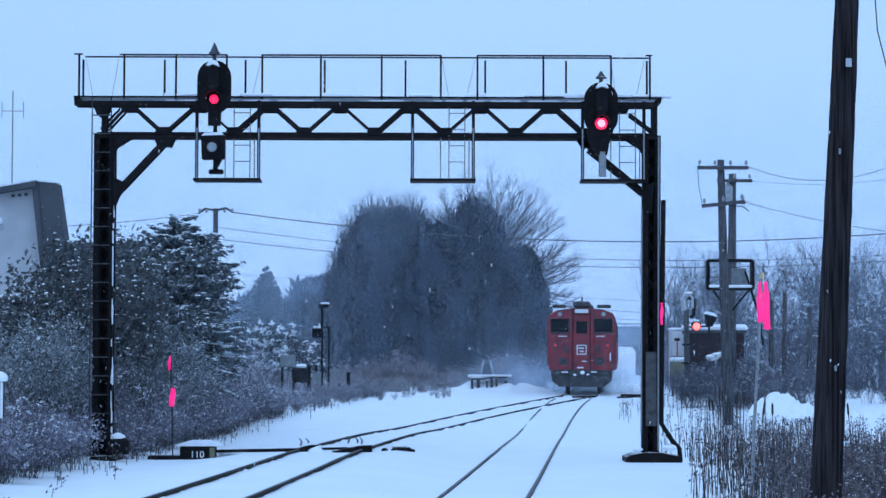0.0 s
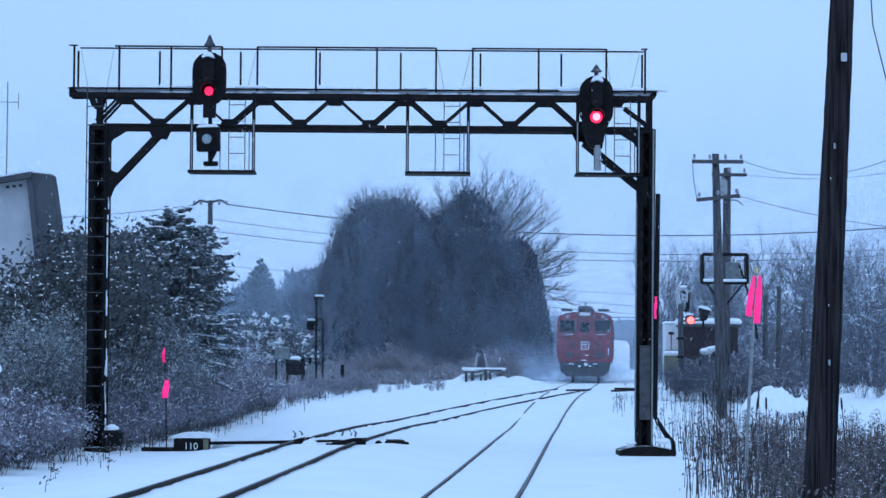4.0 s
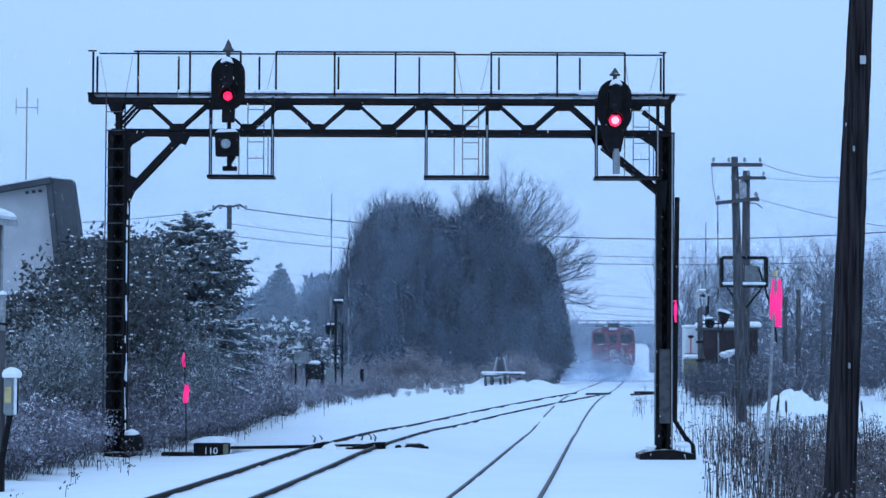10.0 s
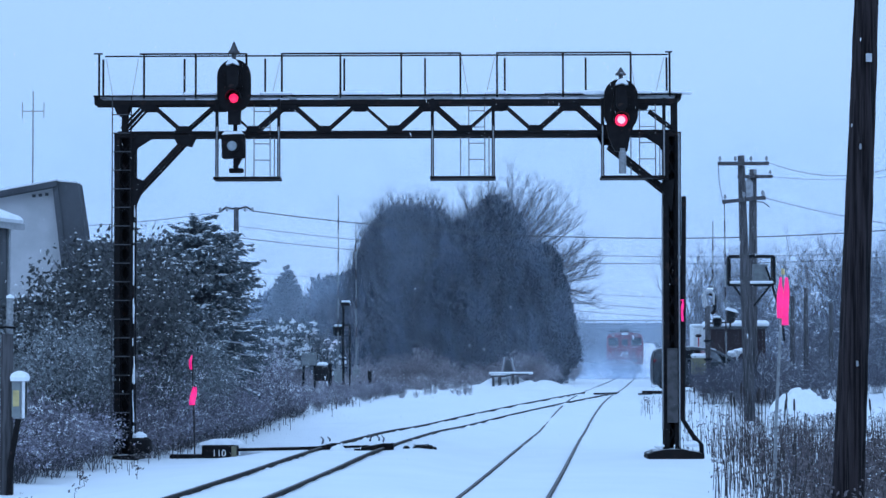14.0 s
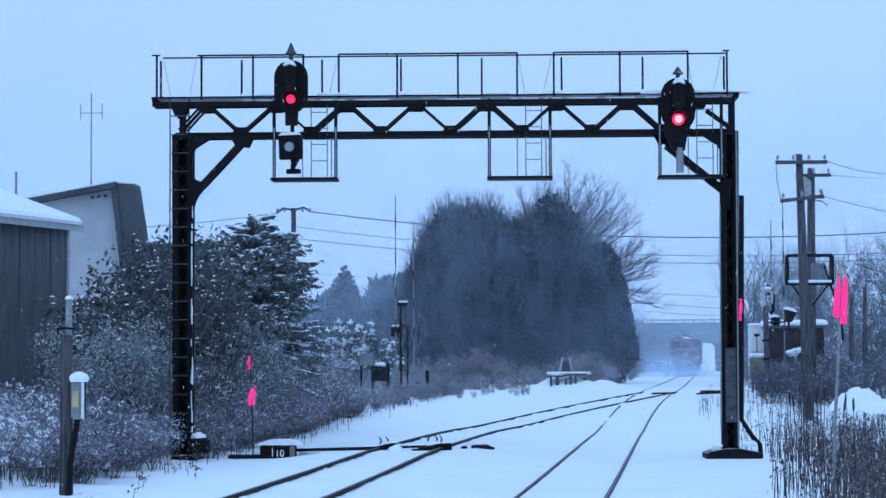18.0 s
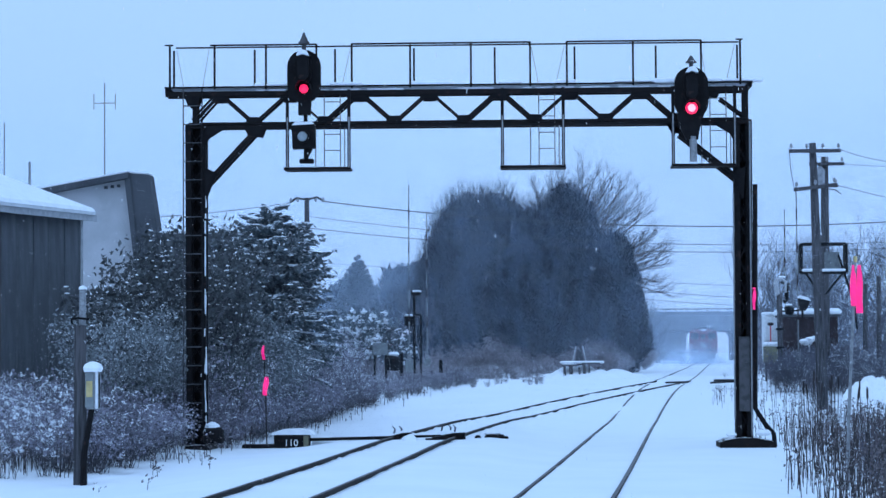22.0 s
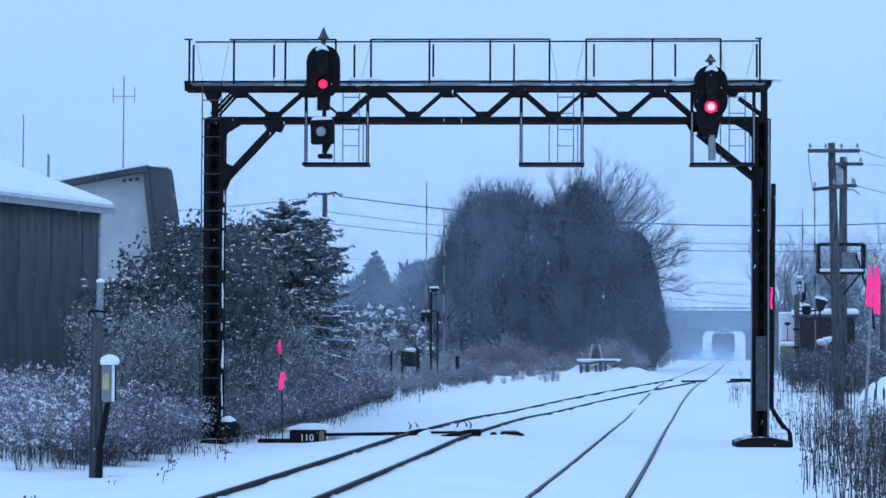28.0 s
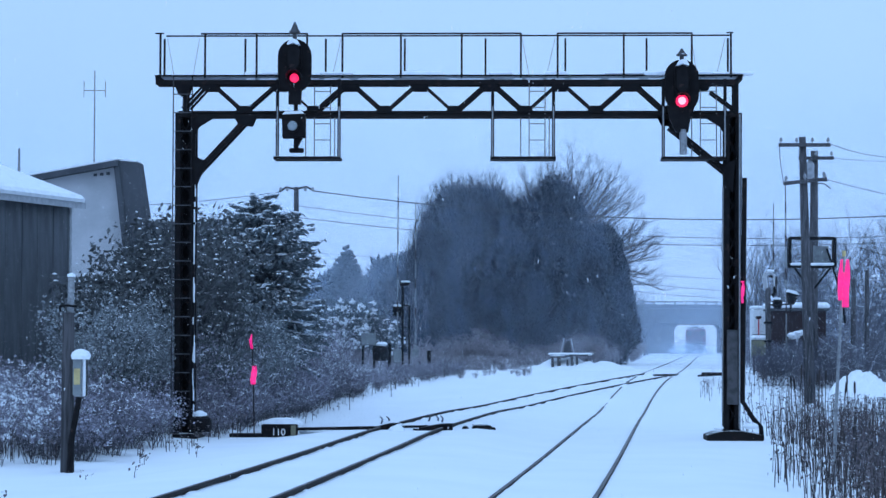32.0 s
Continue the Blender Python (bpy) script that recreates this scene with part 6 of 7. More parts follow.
def build_brush():
    rnd = random.Random(11)
    low = [make_shrub("bush", 20 + k, 1.5, 15, 2, 0.55, 900, 0.045, BROWNLEAF, 62, 0.024, "low tangled brown bush sprinkled with snow", "bush", "brush along the line", kids=(4, 5), lean=0.5) for k in range(4)]
    snowy = [make_shrub("snowy_bush", 30 + k, 1.3, 13, 2, 0.5, 520, 0.045, BROWNLEAF, 150, 0.030, "low bush thickly flecked with fresh snow", "bush", "brush along the line", kids=(3, 5), lean=0.5) for k in range(3)]
    tall = [make_shrub("shrub", 40 + k, 3.2, 8, 3, 0.45, 1900, 0.062, OLIVE, 120, 0.028, "tall dense shrub with withered olive leaves and flecks of snow", "shrub", "brush along the line", kids=(3, 4), lean=0.3) for k in range(4)]
    twiggy = [make_shrub("shrub", 50 + k, 2.2, 10, 3, 0.5, 420, 0.045, BROWNLEAF, 100, 0.026, "bare twiggy shrub with thin snow on its branches", "shrub", "brush along the line", kids=(3, 4)) for k in range(3)]
    # a closed front of low bushes along the foot of the bank
    spots = []
    for i in range(210):
        y = 44 + 60 * rnd.random() ** 0.85
        size = rnd.uniform(0.6, 1.0) if y < 88 else rnd.uniform(0.38, 0.62) if y < 97 else rnd.uniform(0.28, 0.45)
        spots.append((along(BANK, y) - 0.35 * size - abs(rnd.gauss(0, 0.75)), y, size))
    place(low, [p for p in spots if not (p[1] < 57.5 and p[0] > -0.153 * p[1])], rnd)
    spots = []
    for i in range(60):
        y = rnd.uniform(42.5, 60)
        spots.append((rnd.uniform(-0.245, -0.175) * y, y, rnd.uniform(0.7, 1.15)))
    for i in range(24):
        y = rnd.uniform(66, 100)
        spots.append((along(BANK, y) - rnd.uniform(0.6, 2.2), y, rnd.uniform(0.7, 1.0) if y < 90 else rnd.uniform(0.3, 0.5)))
    place(snowy, [p for p in spots if p[0] < along(BANK, p[1]) - 0.25], rnd)
    spots = []
    for i in range(56):
        y = rnd.uniform(53, 84)
        spots.append((rnd.uniform(-0.182 * y, -9.4), y, rnd.uniform(0.6, 0.85)))
    for i in range(12):
        y = rnd.uniform(84, 100)
        spots.append((rnd.uniform(-0.18 * y, -12.5), y, rnd.uniform(0.8, 1.0)))
    for i in range(24):
        y = rnd.uniform(62, 74)
        x = min(rnd.uniform(-0.13, -0.074) * y, along(BANK, y) - rnd.uniform(0.9, 1.6))
        spots.append((x, y, rnd.uniform(0.7, 0.9)))
    place(tall, spots, rnd)
    spots = []
    for i in range(40):
        y = rnd.uniform(56, 104)
        spots.append((rnd.uniform(-0.16 * y, -9.0) if y < 86 else rnd.uniform(-13, along(BANK, y) - 0.8), y, rnd.uniform(0.5, 0.85) if y < 90 else rnd.uniform(0.25, 0.42)))
    for i in range(56):
        y = rnd.uniform(60, 90)
        spots.append((along(BANK, y) - rnd.uniform(0.5, 2.6), y, rnd.uniform(0.7, 1.1)))
    place(twiggy, spots, rnd)
    # dry tufts on both sides of the road and a pale bush below the big trees
    tuft = [make_shrub("dry_tuft", 55 + k, 1.2, 22, 1, 0.3, 420, 0.04, PALEBRUSH, 24, 0.03, "pale dry tuft of weeds poking out of the snow", "dry weeds", "dry tufts by the road", kids=(2, 3), stalk=PALEBRUSH, r=0.012) for k in range(3)]
    spots = [(rnd.uniform(-5.5, 1.4), rnd.uniform(99.5, 104.5), rnd.uniform(0.22, 0.42)) for i in range(34)]
    spots = [p for p in spots if p[0] < along(MAIN, p[1]) - 5.4 and p[0] < -2.6 + 0.9 * (p[1] - 99)]
    spots += [(rnd.uniform(-7.5, 1.0), rnd.uniform(112, 118), rnd.uniform(0.45, 0.8)) for i in range(60)]
    spots += [(rnd.uniform(1.0, 4.4), rnd.uniform(115, 121), rnd.uniform(0.3, 0.6)) for i in range(16)]
    place(tuft, spots, rnd)
    far = [make_shrub("dry_bush", 60 + k, 2.0, 14, 2, 0.5, 1500, 0.06, PALEBRUSH, 4, 0.04, "pale dry bush below the big trees", "bush", "brush below the big trees", stalk=PALEBRUSH, kids=(4, 5), r=0.016) for k in range(3)]
    spots = [(-1.9, 119, 0.9), (-2.6, 120, 0.85), (-1.1, 118.5, 0.75), (-0.3, 119, 0.6), (-3.4, 120.5, 0.75)]
    spots += [(rnd.uniform(-10, 1.5), rnd.uniform(118, 126), rnd.uniform(0.4, 0.75)) for i in range(44)]
    spots += [(rnd.uniform(1.0, 4.8), rnd.uniform(122, 132), rnd.uniform(0.4, 0.6)) for i in range(12)]
    spots += [(along(MAIN, y) - rnd.uniform(3.4, 6.0), y, rnd.uniform(0.5, 0.9)) for y in [rnd.uniform(122, 230) for i in range(40)]]
    spots += [(along(MAIN, y) + rnd.uniform(4.2, 6.5), y, rnd.uniform(0.8, 1.5)) for y in [rnd.uniform(118, 300) for i in range(30)]]
    place(far, spots, rnd)
    spots = [(k * y, y, rnd.uniform(0.5, 0.8)) for k, y in [(rnd.uniform(0.097, 0.133), rnd.uniform(108.6, 111)) for i in range(26)]]
    spots += [(k * y, y, rnd.uniform(0.45, 0.7)) for k, y in [(rnd.uniform(0.131, 0.193), rnd.uniform(96, 106)) for i in range(22)]]
    spots += [(k * y, y, rnd.uniform(0.5, 0.85)) for k, y in [(rnd.uniform(0.098, 0.132), rnd.uniform(95, 103.5)) for i in range(46)]]
    spots += [(k * y, y, rnd.uniform(0.3, 0.44)) for k, y in [(rnd.uniform(0.137, 0.24), rnd.uniform(34, 60)) for i in range(44)]]
    place([make_shrub("bramble", 65 + k, 1.9, 12, 2, 0.5, 800, 0.05, THICKET, 16, 0.022, "dark low bush of withered leaves in the snow", "bush", "low brush beside the line", kids=(3, 5)) for k in range(2)], spots, rnd)


def make_spruce(seed, height, width, snow_amount, label, at, most=9.0, needle=0.05, power=0.8):
    """A spruce in whorls: each bough dips and turns up at the tip, set with side twigs of needles, with snow along its back."""
    rnd = random.Random(seed)
    ob = thing("spruce_tree", (at[0], at[1], ground(at[0], at[1]) - 0.05), label, "tree", turn=rnd.uniform(-20, 20))
    part("trunk", Shape().tube([(0, 0, 0), (0.03, 0, height * 0.5), (0, 0, height * 0.98)], [0.02 * height, 0.013 * height, 0.004], 8), TWIG, ob)
    br, nd, sn = Shape(), Shape(), Shape()
    z = height * (0.22 if height > 4 else 0.05)
    while z < height * 0.985:
        t = z / height
        reach = min(most, width * (1 - t) ** power)
        count = max(5, int(6 + 6 * reach))
        turn = rnd.uniform(0, 6.283)
        for k in range(count):
            a = turn + 6.283 * (k + rnd.uniform(-0.3, 0.3)) / count
            R = max(0.14, reach * rnd.uniform(0.6, 1.0))
            lift, bow = 0.25 + 0.55 * t, rnd.uniform(-0.25, 0.25)
            out, across = Vector((math.cos(a), math.sin(a), 0)), Vector((-math.sin(a), math.cos(a), 0))
            zk = z + rnd.uniform(-0.5, 0.5) * (height * 0.030 + 0.10)
            dip = rnd.uniform(0.55, 0.95)
            lift += rnd.uniform(-0.15, 0.2)
            bough = lambda u: out * (R * u) + across * (bow * R * u * u) + Vector((0, 0, zk + R * (lift * u - dip * u * u + 0.30 * u ** 3)))
            br.tube([bough(0), bough(0.5), bough(1.0)], [0.022, 0.014, 0.004], 3, False)
            for i in range(int(10 + 16 * R)):
                u = rnd.uniform(0.15, 1.0)
                p = bough(u)
                side = rnd.choice((-1, 1))
                twig = (out * rnd.uniform(0.5, 0.9) + across * side * rnd.uniform(0.4, 1.0) + Vector((0, 0, rnd.uniform(-0.8, 0.15)))).normalized() * (0.10 + 0.26 * R * (1.05 - u) + 0.05) * rnd.uniform(0.6, 1.2)
                wide = twig.cross(Vector((rnd.uniform(-0.4, 0.4), rnd.uniform(-0.4, 0.4), 1))).normalized() * needle * rnd.uniform(0.7, 1.3)
                drop = Vector((0, 0, -needle * 1.2))
                j = len(nd.v)
                nd.v += [tuple(p), tuple(p + twig * 0.45 + wide), tuple(p + twig), tuple(p + twig * 0.45 - wide), tuple(p + twig * 0.5 + drop)]
                nd.f += [(j, j + 1, j + 2, j + 3), (j, j + 4, j + 2)]
                if snow_amount and rnd.random() < 0.30 * snow_amount:
                    leaf(sn, rnd, p + twig * rnd.uniform(0.3, 0.8) + Vector((0, 0, 0.03)), rnd.uniform(0.03, 0.06), 2.4)
            if rnd.random() < snow_amount * 0.62:
                u0, u1 = rnd.uniform(0.35, 0.6), rnd.uniform(0.8, 1.02)
                for i in range(3 + int(4 * R)):
                    p = bough(u0 + (u1 - u0) * rnd.random()) + across * rnd.gauss(0, 0.05 * R) + Vector((0, 0, 0.04))
                    clump(sn, rnd, p, rnd.uniform(0.04, 0.10) * (3.2 if snow_amount > 2 else 2.2 if snow_amount > 1.4 else 1.5 if snow_amount > 0.8 else 1.0), rnd.uniform(0.025, 0.05))
        z += height * 0.022 + 0.07
    tagged(part("branchwork", br, TWIG, ob), kind="stuff")
    tagged(part("foliage", nd, NEEDLE, ob), kind="stuff")
    if snow_amount:
        tagged(part("snow_cover", sn, SNOWCAP, ob, "snow lying on the boughs"), kind="stuff")
    return ob


def build_sapling(seed, x, y, height, label):
    rnd = random.Random(seed)
    ob = thing("young_tree", (x, y, ground(x, y) - 0.05), label, "tree", "young trees in the brush")
    s, tips = Shape(), []
    for k in range(3):
        grow(rnd, s, Vector((rnd.uniform(-0.3, 0.3), rnd.uniform(-0.3, 0.3), 0)), (rnd.uniform(-0.15, 0.15), rnd.uniform(-0.15, 0.15), 1), height * 0.47, 0.045, 3, 0.42, tips, 0.2, (3, 5), 0.2, 4)
    tagged(part("branchwork", s, TWIG, ob), kind="stuff")
    l, c = Shape(), Shape()
    for i in range(1300):
        p, v, d = rnd.choice(tips)
        leaf(l, rnd, p + Vector((rnd.gauss(0, 0.18), rnd.gauss(0, 0.18), rnd.gauss(-0.1, 0.15))), rnd.uniform(0.06, 0.115), 1.9, 0.5)
    for i in range(70):
        p, v, d = rnd.choice(tips)
        clump(c, rnd, p + Vector((rnd.gauss(0, 0.1), rnd.gauss(0, 0.1), 0.04)), rnd.uniform(0.03, 0.09), 0.035)
    tagged(part("foliage", l, DARKLEAF, ob), kind="stuff")
    tagged(part("snow_cover", c, SNOWCAP, ob, "snow on leaves and twigs"), kind="stuff")


def build_evergreen(seed, x, y, rx, ry, height, label, sprays=24000, size=0.15, twigs=640, group="big dark evergreens", mat=None, flat=0.42, waist=0.72, plume=0.85):
    """A broad dense evergreen: many rounded tufts of sprays heaped into an uneven dome that narrows towards the ground, fringed with fine twigs."""
    rnd = random.Random(seed)
    z0 = ground(x, y) - 0.1
    ob = thing("evergreen_tree", (x, y, z0), label, "tree", group)
    tr = Shape()
    for k in range(9):
        a, q = rnd.uniform(0, 6.283), math.sqrt(rnd.random()) * 0.6
        tr.tube([(rx * q * math.cos(a) * 0.3, ry * q * math.sin(a) * 0.3, 0), (rx * q * math.cos(a) * 0.7, ry * q * math.sin(a) * 0.7, height * 0.4), (rx * q * math.cos(a), ry * q * math.sin(a), height * 0.8)], [0.16, 0.09, 0.02], 5)
    tagged(part("branchwork", tr, FROSTTWIG, ob), kind="stuff")

    def dome(a, q, t):
        top = height * (1 - flat * q ** 3.0) * (1 + 0.06 * noise.noise((q * math.cos(a) * 2.6 + seed, q * math.sin(a) * 2.6, 0.5)))
        z = top * (0.03 + 0.97 * t)
        wide = (waist + (1 - waist) * smoothstep(0.0, 0.42, t)) * (1 + 0.10 * noise.noise((a * 1.6 + seed, z * 0.35, 1.5)))
        return Vector((rx * q * wide * math.cos(a), ry * q * wide * math.sin(a), z))

    r = np.random.RandomState(seed)
    tufts = []
    base = 0.5 * (rx * ry * height) ** (1 / 3)
    for k in range(150):
        a = rnd.uniform(0, 6.283)
        if rnd.random() < 0.62:
            q, t = rnd.uniform(0.86, 1.0), rnd.random()
        else:
            q, t = math.sqrt(rnd.random()) * 0.9, 1.0
        rad = base * rnd.uniform(0.14, 0.40)
        c = dome(a, q, t)
        inward = Vector((c.x * 0.7, c.y * 0.7, (c.z - height * 0.45) * 0.5)).normalized()
        tufts.append((c - inward * rad * 0.9, rad))
    area = sum(w * w for c, w in tufts)
    vs = []
    for c, rad in tufts:
        n = max(8, int(sprays * 0.85 * rad * rad / area))
        d = r.normal(size=(n, 3))
        d[:, 2] += 0.25
        d /= np.linalg.norm(d, axis=1)[:, None]
        p = np.array(c) + d * rad * np.array((1, 1, 1.45)) * np.where(r.rand(n, 1) < 0.14, r.uniform(1.0, 1.45, (n, 1)), r.uniform(0.72, 1.06, (n, 1)))
        way = d * 0.7 + np.array((0, 0, 0.8)) + r.normal(0, 0.35, (n, 3))
        vs.append((p, way))
    n = int(sprays * 0.15)
    inner = np.array([tuple(dome(rnd.uniform(0, 6.283), math.sqrt(rnd.random()) * 0.85, rnd.random())) for k in range(n)])
    vs.append((inner * np.array((1, 1, 0.93)), r.normal(0, 0.5, (n, 3)) + np.array((0, 0, 0.6))))
    p, way = np.concatenate([q[0] for q in vs]), np.concatenate([q[1] for q in vs])
    p[:, 2] = np.maximum(p[:, 2], 0.1)
    way /= np.linalg.norm(way, axis=1)[:, None]
    long = size * r.uniform(0.6, 1.4, (len(p), 1))
    side = np.cross(way, r.normal(size=way.shape))
    side /= np.linalg.norm(side, axis=1)[:, None] + 1e-9
    quad = np.stack([p - way * long, p + side * long * 0.36, p + way * long * 1.2, p - side * long * 0.36], 1).reshape(-1, 3)
    me = bpy.data.meshes.new("crown")
    me.vertices.add(len(quad))
    me.vertices.foreach_set("co", quad.astype(np.float32).ravel())
    me.loops.add(len(quad))
    me.loops.foreach_set("vertex_index", np.arange(len(quad), dtype=np.int32))
    me.polygons.add(len(p))
    me.polygons.foreach_set("loop_start", np.arange(0, len(quad), 4, dtype=np.int32))
    me.materials.append(mat or HAZEDLEAF)
    me.update(calc_edges=True)
    tagged(part("crown", None, None, ob, data=me), kind="stuff")
    rime = Shape()
    for i in range(sprays // 60):
        c, rad = rnd.choice(tufts)
        d = Vector((rnd.gauss(0, 1), rnd.gauss(0, 1), rnd.gauss(0.4, 0.8))).normalized()
        leaf(rime, rnd, c + Vector((d.x * rad, d.y * rad, d.z * rad * 1.45)) * 1.03, size * rnd.uniform(0.5, 1.1), 1.8)
    tagged(part("rimed_sprays", rime, FARTWIG, ob, "sprays grey with rime"), kind="stuff")
    tw, tips = Shape(), []
    for i in range(twigs):
        a = rnd.uniform(0, 6.283)
        q = dome(a, rnd.uniform(0.8, 1.0), rnd.random() ** 0.6) if rnd.random() < 0.4 else dome(a, math.sqrt(rnd.random()), 1.0)
        grow(rnd, tw, q - Vector((0, 0, 0.1)), (0.35 * q.x / rx + rnd.uniform(-0.15, 0.15), 0.2 * q.y / ry, 1), rnd.uniform(0.4, plume), 0.016, 1, 0.3, tips, 0.1, (2, 4))
    tagged(part("fringe", tw, FRINGE, ob, "fine bare twigs along the crown's edge"), kind="stuff")
    return ob


def build_fan_tree(seed, x, y, base, limbs, reach, a0, a1, label, group="bare trees", droop=0.0):
    """A bare broadleaf tree whose long limbs fan out from a short trunk, feathered with fine rising twigs."""
    rnd = random.Random(seed)
    z0 = ground(x, y) - 0.1
    ob = thing("bare_tree", (x, y, z0), label, "tree", group)
    part("trunk", Shape().tube([(0, 0, 0), (0.1, 0, (base - z0) * 0.6), (0.05, 0, base - z0 + 0.3)], [0.3, 0.24, 0.16], 7), FROSTTWIG, ob)
    s, tips = Shape(), []
    for k in range(limbs):
        f = (k + rnd.random()) / limbs
        a = radians(a0 + (a1 - a0) * f)
        deep = rnd.uniform(-0.55, 0.55)
        d = Vector((math.sin(a), deep, math.cos(a))).normalized()
        length = reach * rnd.uniform(0.72, 1.0)
        p = Vector((rnd.uniform(-0.15, 0.15), 0, base - z0 + rnd.uniform(-1.0, 0.3)))
        pts, n = [p], 7
        for i in range(n):
            d = (d + Vector((rnd.gauss(0, 0.06), rnd.gauss(0, 0.06), rnd.gauss(0.02, 0.05) - droop * (i > 3)))).normalized()
            pts.append(pts[-1] + d * length / n)
        s.tube(pts, [0.05 * (1 - 0.85 * i / n) + 0.007 for i in range(n + 1)], 4, False)
        for i in range(2, n + 1):
            for j in range(4):
                u = rnd.random()
                b = pts[i - 1].lerp(pts[i], u)
                along_ = (pts[i] - pts[i - 1]).normalized()
                turn = Vector((rnd.gauss(0, 1), rnd.gauss(0, 1), rnd.gauss(0.35, 0.8))).normalized()
                grow(rnd, s, b, along_ * 0.75 + turn * 0.55, length * rnd.uniform(0.10, 0.22), 0.013, 2, 0.4, tips, 0.08, (2, 4), 0.18)
    tagged(part("branchwork", s, FROSTTWIG, ob), kind="stuff")
    return ob


def build_bare_tree(seed, x, y, height, mat, label, depth=5, spread=0.42, r=0.2, group="bare trees", stems=1, lean=0.0, kids=(3, 4)):
    rnd = random.Random(seed)
    ob = thing("bare_tree", (x, y, ground(x, y) - 0.1), label, "tree", group)
    s, tips = Shape(), []
    for k in range(stems):
        grow(rnd, s, Vector((rnd.uniform(-0.3, 0.3) * (stems > 1), 0, 0)), (lean + rnd.uniform(-0.4, 0.4) * (stems > 1), rnd.uniform(-0.2, 0.2), 1), height * 0.5, r, depth, spread, tips, 0.14, kids, 0.28)
    tagged(part("branchwork", s, mat, ob), kind="stuff")
    return ob


def build_trees():
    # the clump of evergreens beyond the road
    build_evergreen(1, -3.45, 150, 3.75, 3.4, 12.1 - 1.3, "broad dark evergreen, hazed blue, faintly rimed, beyond the road crossing", 75000, flat=0.50, twigs=2200, plume=1.7)
    build_evergreen(2, 1.6, 152, 3.4, 3.2, 12.35 - 1.3, "taller dark evergreen, hazed blue, faintly rimed, beyond the road crossing", 70000, flat=0.5, twigs=1200, plume=1.4)
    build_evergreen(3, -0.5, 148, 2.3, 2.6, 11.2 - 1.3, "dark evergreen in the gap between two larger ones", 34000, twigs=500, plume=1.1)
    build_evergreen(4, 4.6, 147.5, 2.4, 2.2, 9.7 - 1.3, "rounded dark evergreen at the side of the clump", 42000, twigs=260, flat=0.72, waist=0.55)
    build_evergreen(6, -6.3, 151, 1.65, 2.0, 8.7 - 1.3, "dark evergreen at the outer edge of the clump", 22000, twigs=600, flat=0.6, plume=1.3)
    build_fan_tree(7, 2.9, 164, 9.4, 52, 6.2, -24, 66, "tall bare broadleaf tree with a fan of rimed twigs")
    build_fan_tree(8, 4.6, 160, 7.6, 26, 5.2, 30, 112, "bare broadleaf tree with spreading rimed branches", droop=0.02)
    build_fan_tree(9, 0.9, 168, 11.3, 10, 3.6, -70, 10, "bare tree half hidden behind the evergreens")
    build_bare_tree(33, -6.9, 158, 9.6 - 1.2, FROSTTWIG, "bare young tree behind the evergreens", 4, 0.45, 0.1, stems=2, lean=-0.1)
    build_bare_tree(9, -6.63, 146, 8.46 - 1.5, FROSTTWIG, "bare young tree beside the evergreens", 4, 0.45, 0.1, stems=2, lean=-0.15)
    make_spruce(1, 7.42 - 0.4, 5.4, 0.95, "dark spruce with snow on its boughs", (-8.62, 78), 2.3, power=0.72)
    laden = [make_shrub("evergreen_bush", 95 + k, 2.6, 9, 2, 0.5, 900, 0.09, NEEDLE, 80, 0.13, "bushy young evergreen bent under thick snow", "bush", "snow-laden bushes by the crossing", kids=(4, 5), lean=0.45) for k in range(2)]
    place(laden, [(-7.2, 109.0, 1.05), (-8.2, 108.0, 1.1), (-6.7, 110.5, 0.85), (-8.9, 112.0, 1.1)], random.Random(77))
    make_spruce(4, 11.1 - 1.5, 4.2, 0.0, "distant spruce, faint in the falling snow", (-15.72, 212), needle=0.16)
    for k, (u, v, yy, w) in enumerate(((455, 525, 245, 2.6), (485, 540, 235, 2.4), (535, 505, 255, 2.6), (560, 500, 240, 2.5), (590, 490, 250, 2.8), (505, 548, 225, 2.6), (545, 540, 220, 2.6), (625, 505, 235, 2.8), (430, 545, 240, 2.8), (580, 535, 215, 2.4))):
        build_evergreen(70 + k, (u - 784) * yy / 4230, yy, w, w, 2.25 + (650 - v) * yy / 4230 - 1.2, "distant dense tree, pale in the falling snow", 2600, 0.42, 90, "distant trees", flat=0.7)
    for k, (u, yy, v) in enumerate(((45, 60, 480), (98, 64, 385), (135, 66, 352), (238, 64, 368), (215, 68, 440), (60, 66, 470), (20, 58, 520), (260, 70, 450), (165, 62, 430))):
        x = (u - 784) * yy / 4230
        build_sapling(60 + k, x, yy, 2.25 + (650 - v) * yy / 4230 - ground(x, yy), "slender young tree with hanging withered leaves dusted with snow")
    rnd = random.Random(8)
    # far rimed woods on either side
    for k in range(10):
        y = rnd.uniform(190, 250)
        u = rnd.uniform(440, 640)
        x = (u - 784) * y / 4230
        build_bare_tree(100 + k, x, y, rnd.uniform(6.0, 9.0), FROSTTWIG, "distant rimed tree, pale in the falling snow", 4, 0.45, 0.12, "distant trees", 2)
    for k in range(9):
        y = rnd.uniform(180, 300)
        x = along(MAIN, y) - rnd.uniform(5, 9)
        build_bare_tree(120 + k, x, y, rnd.uniform(5, 8), FROSTTWIG, "distant rimed tree, pale in the falling snow", 4, 0.45, 0.12, "distant trees", 2)
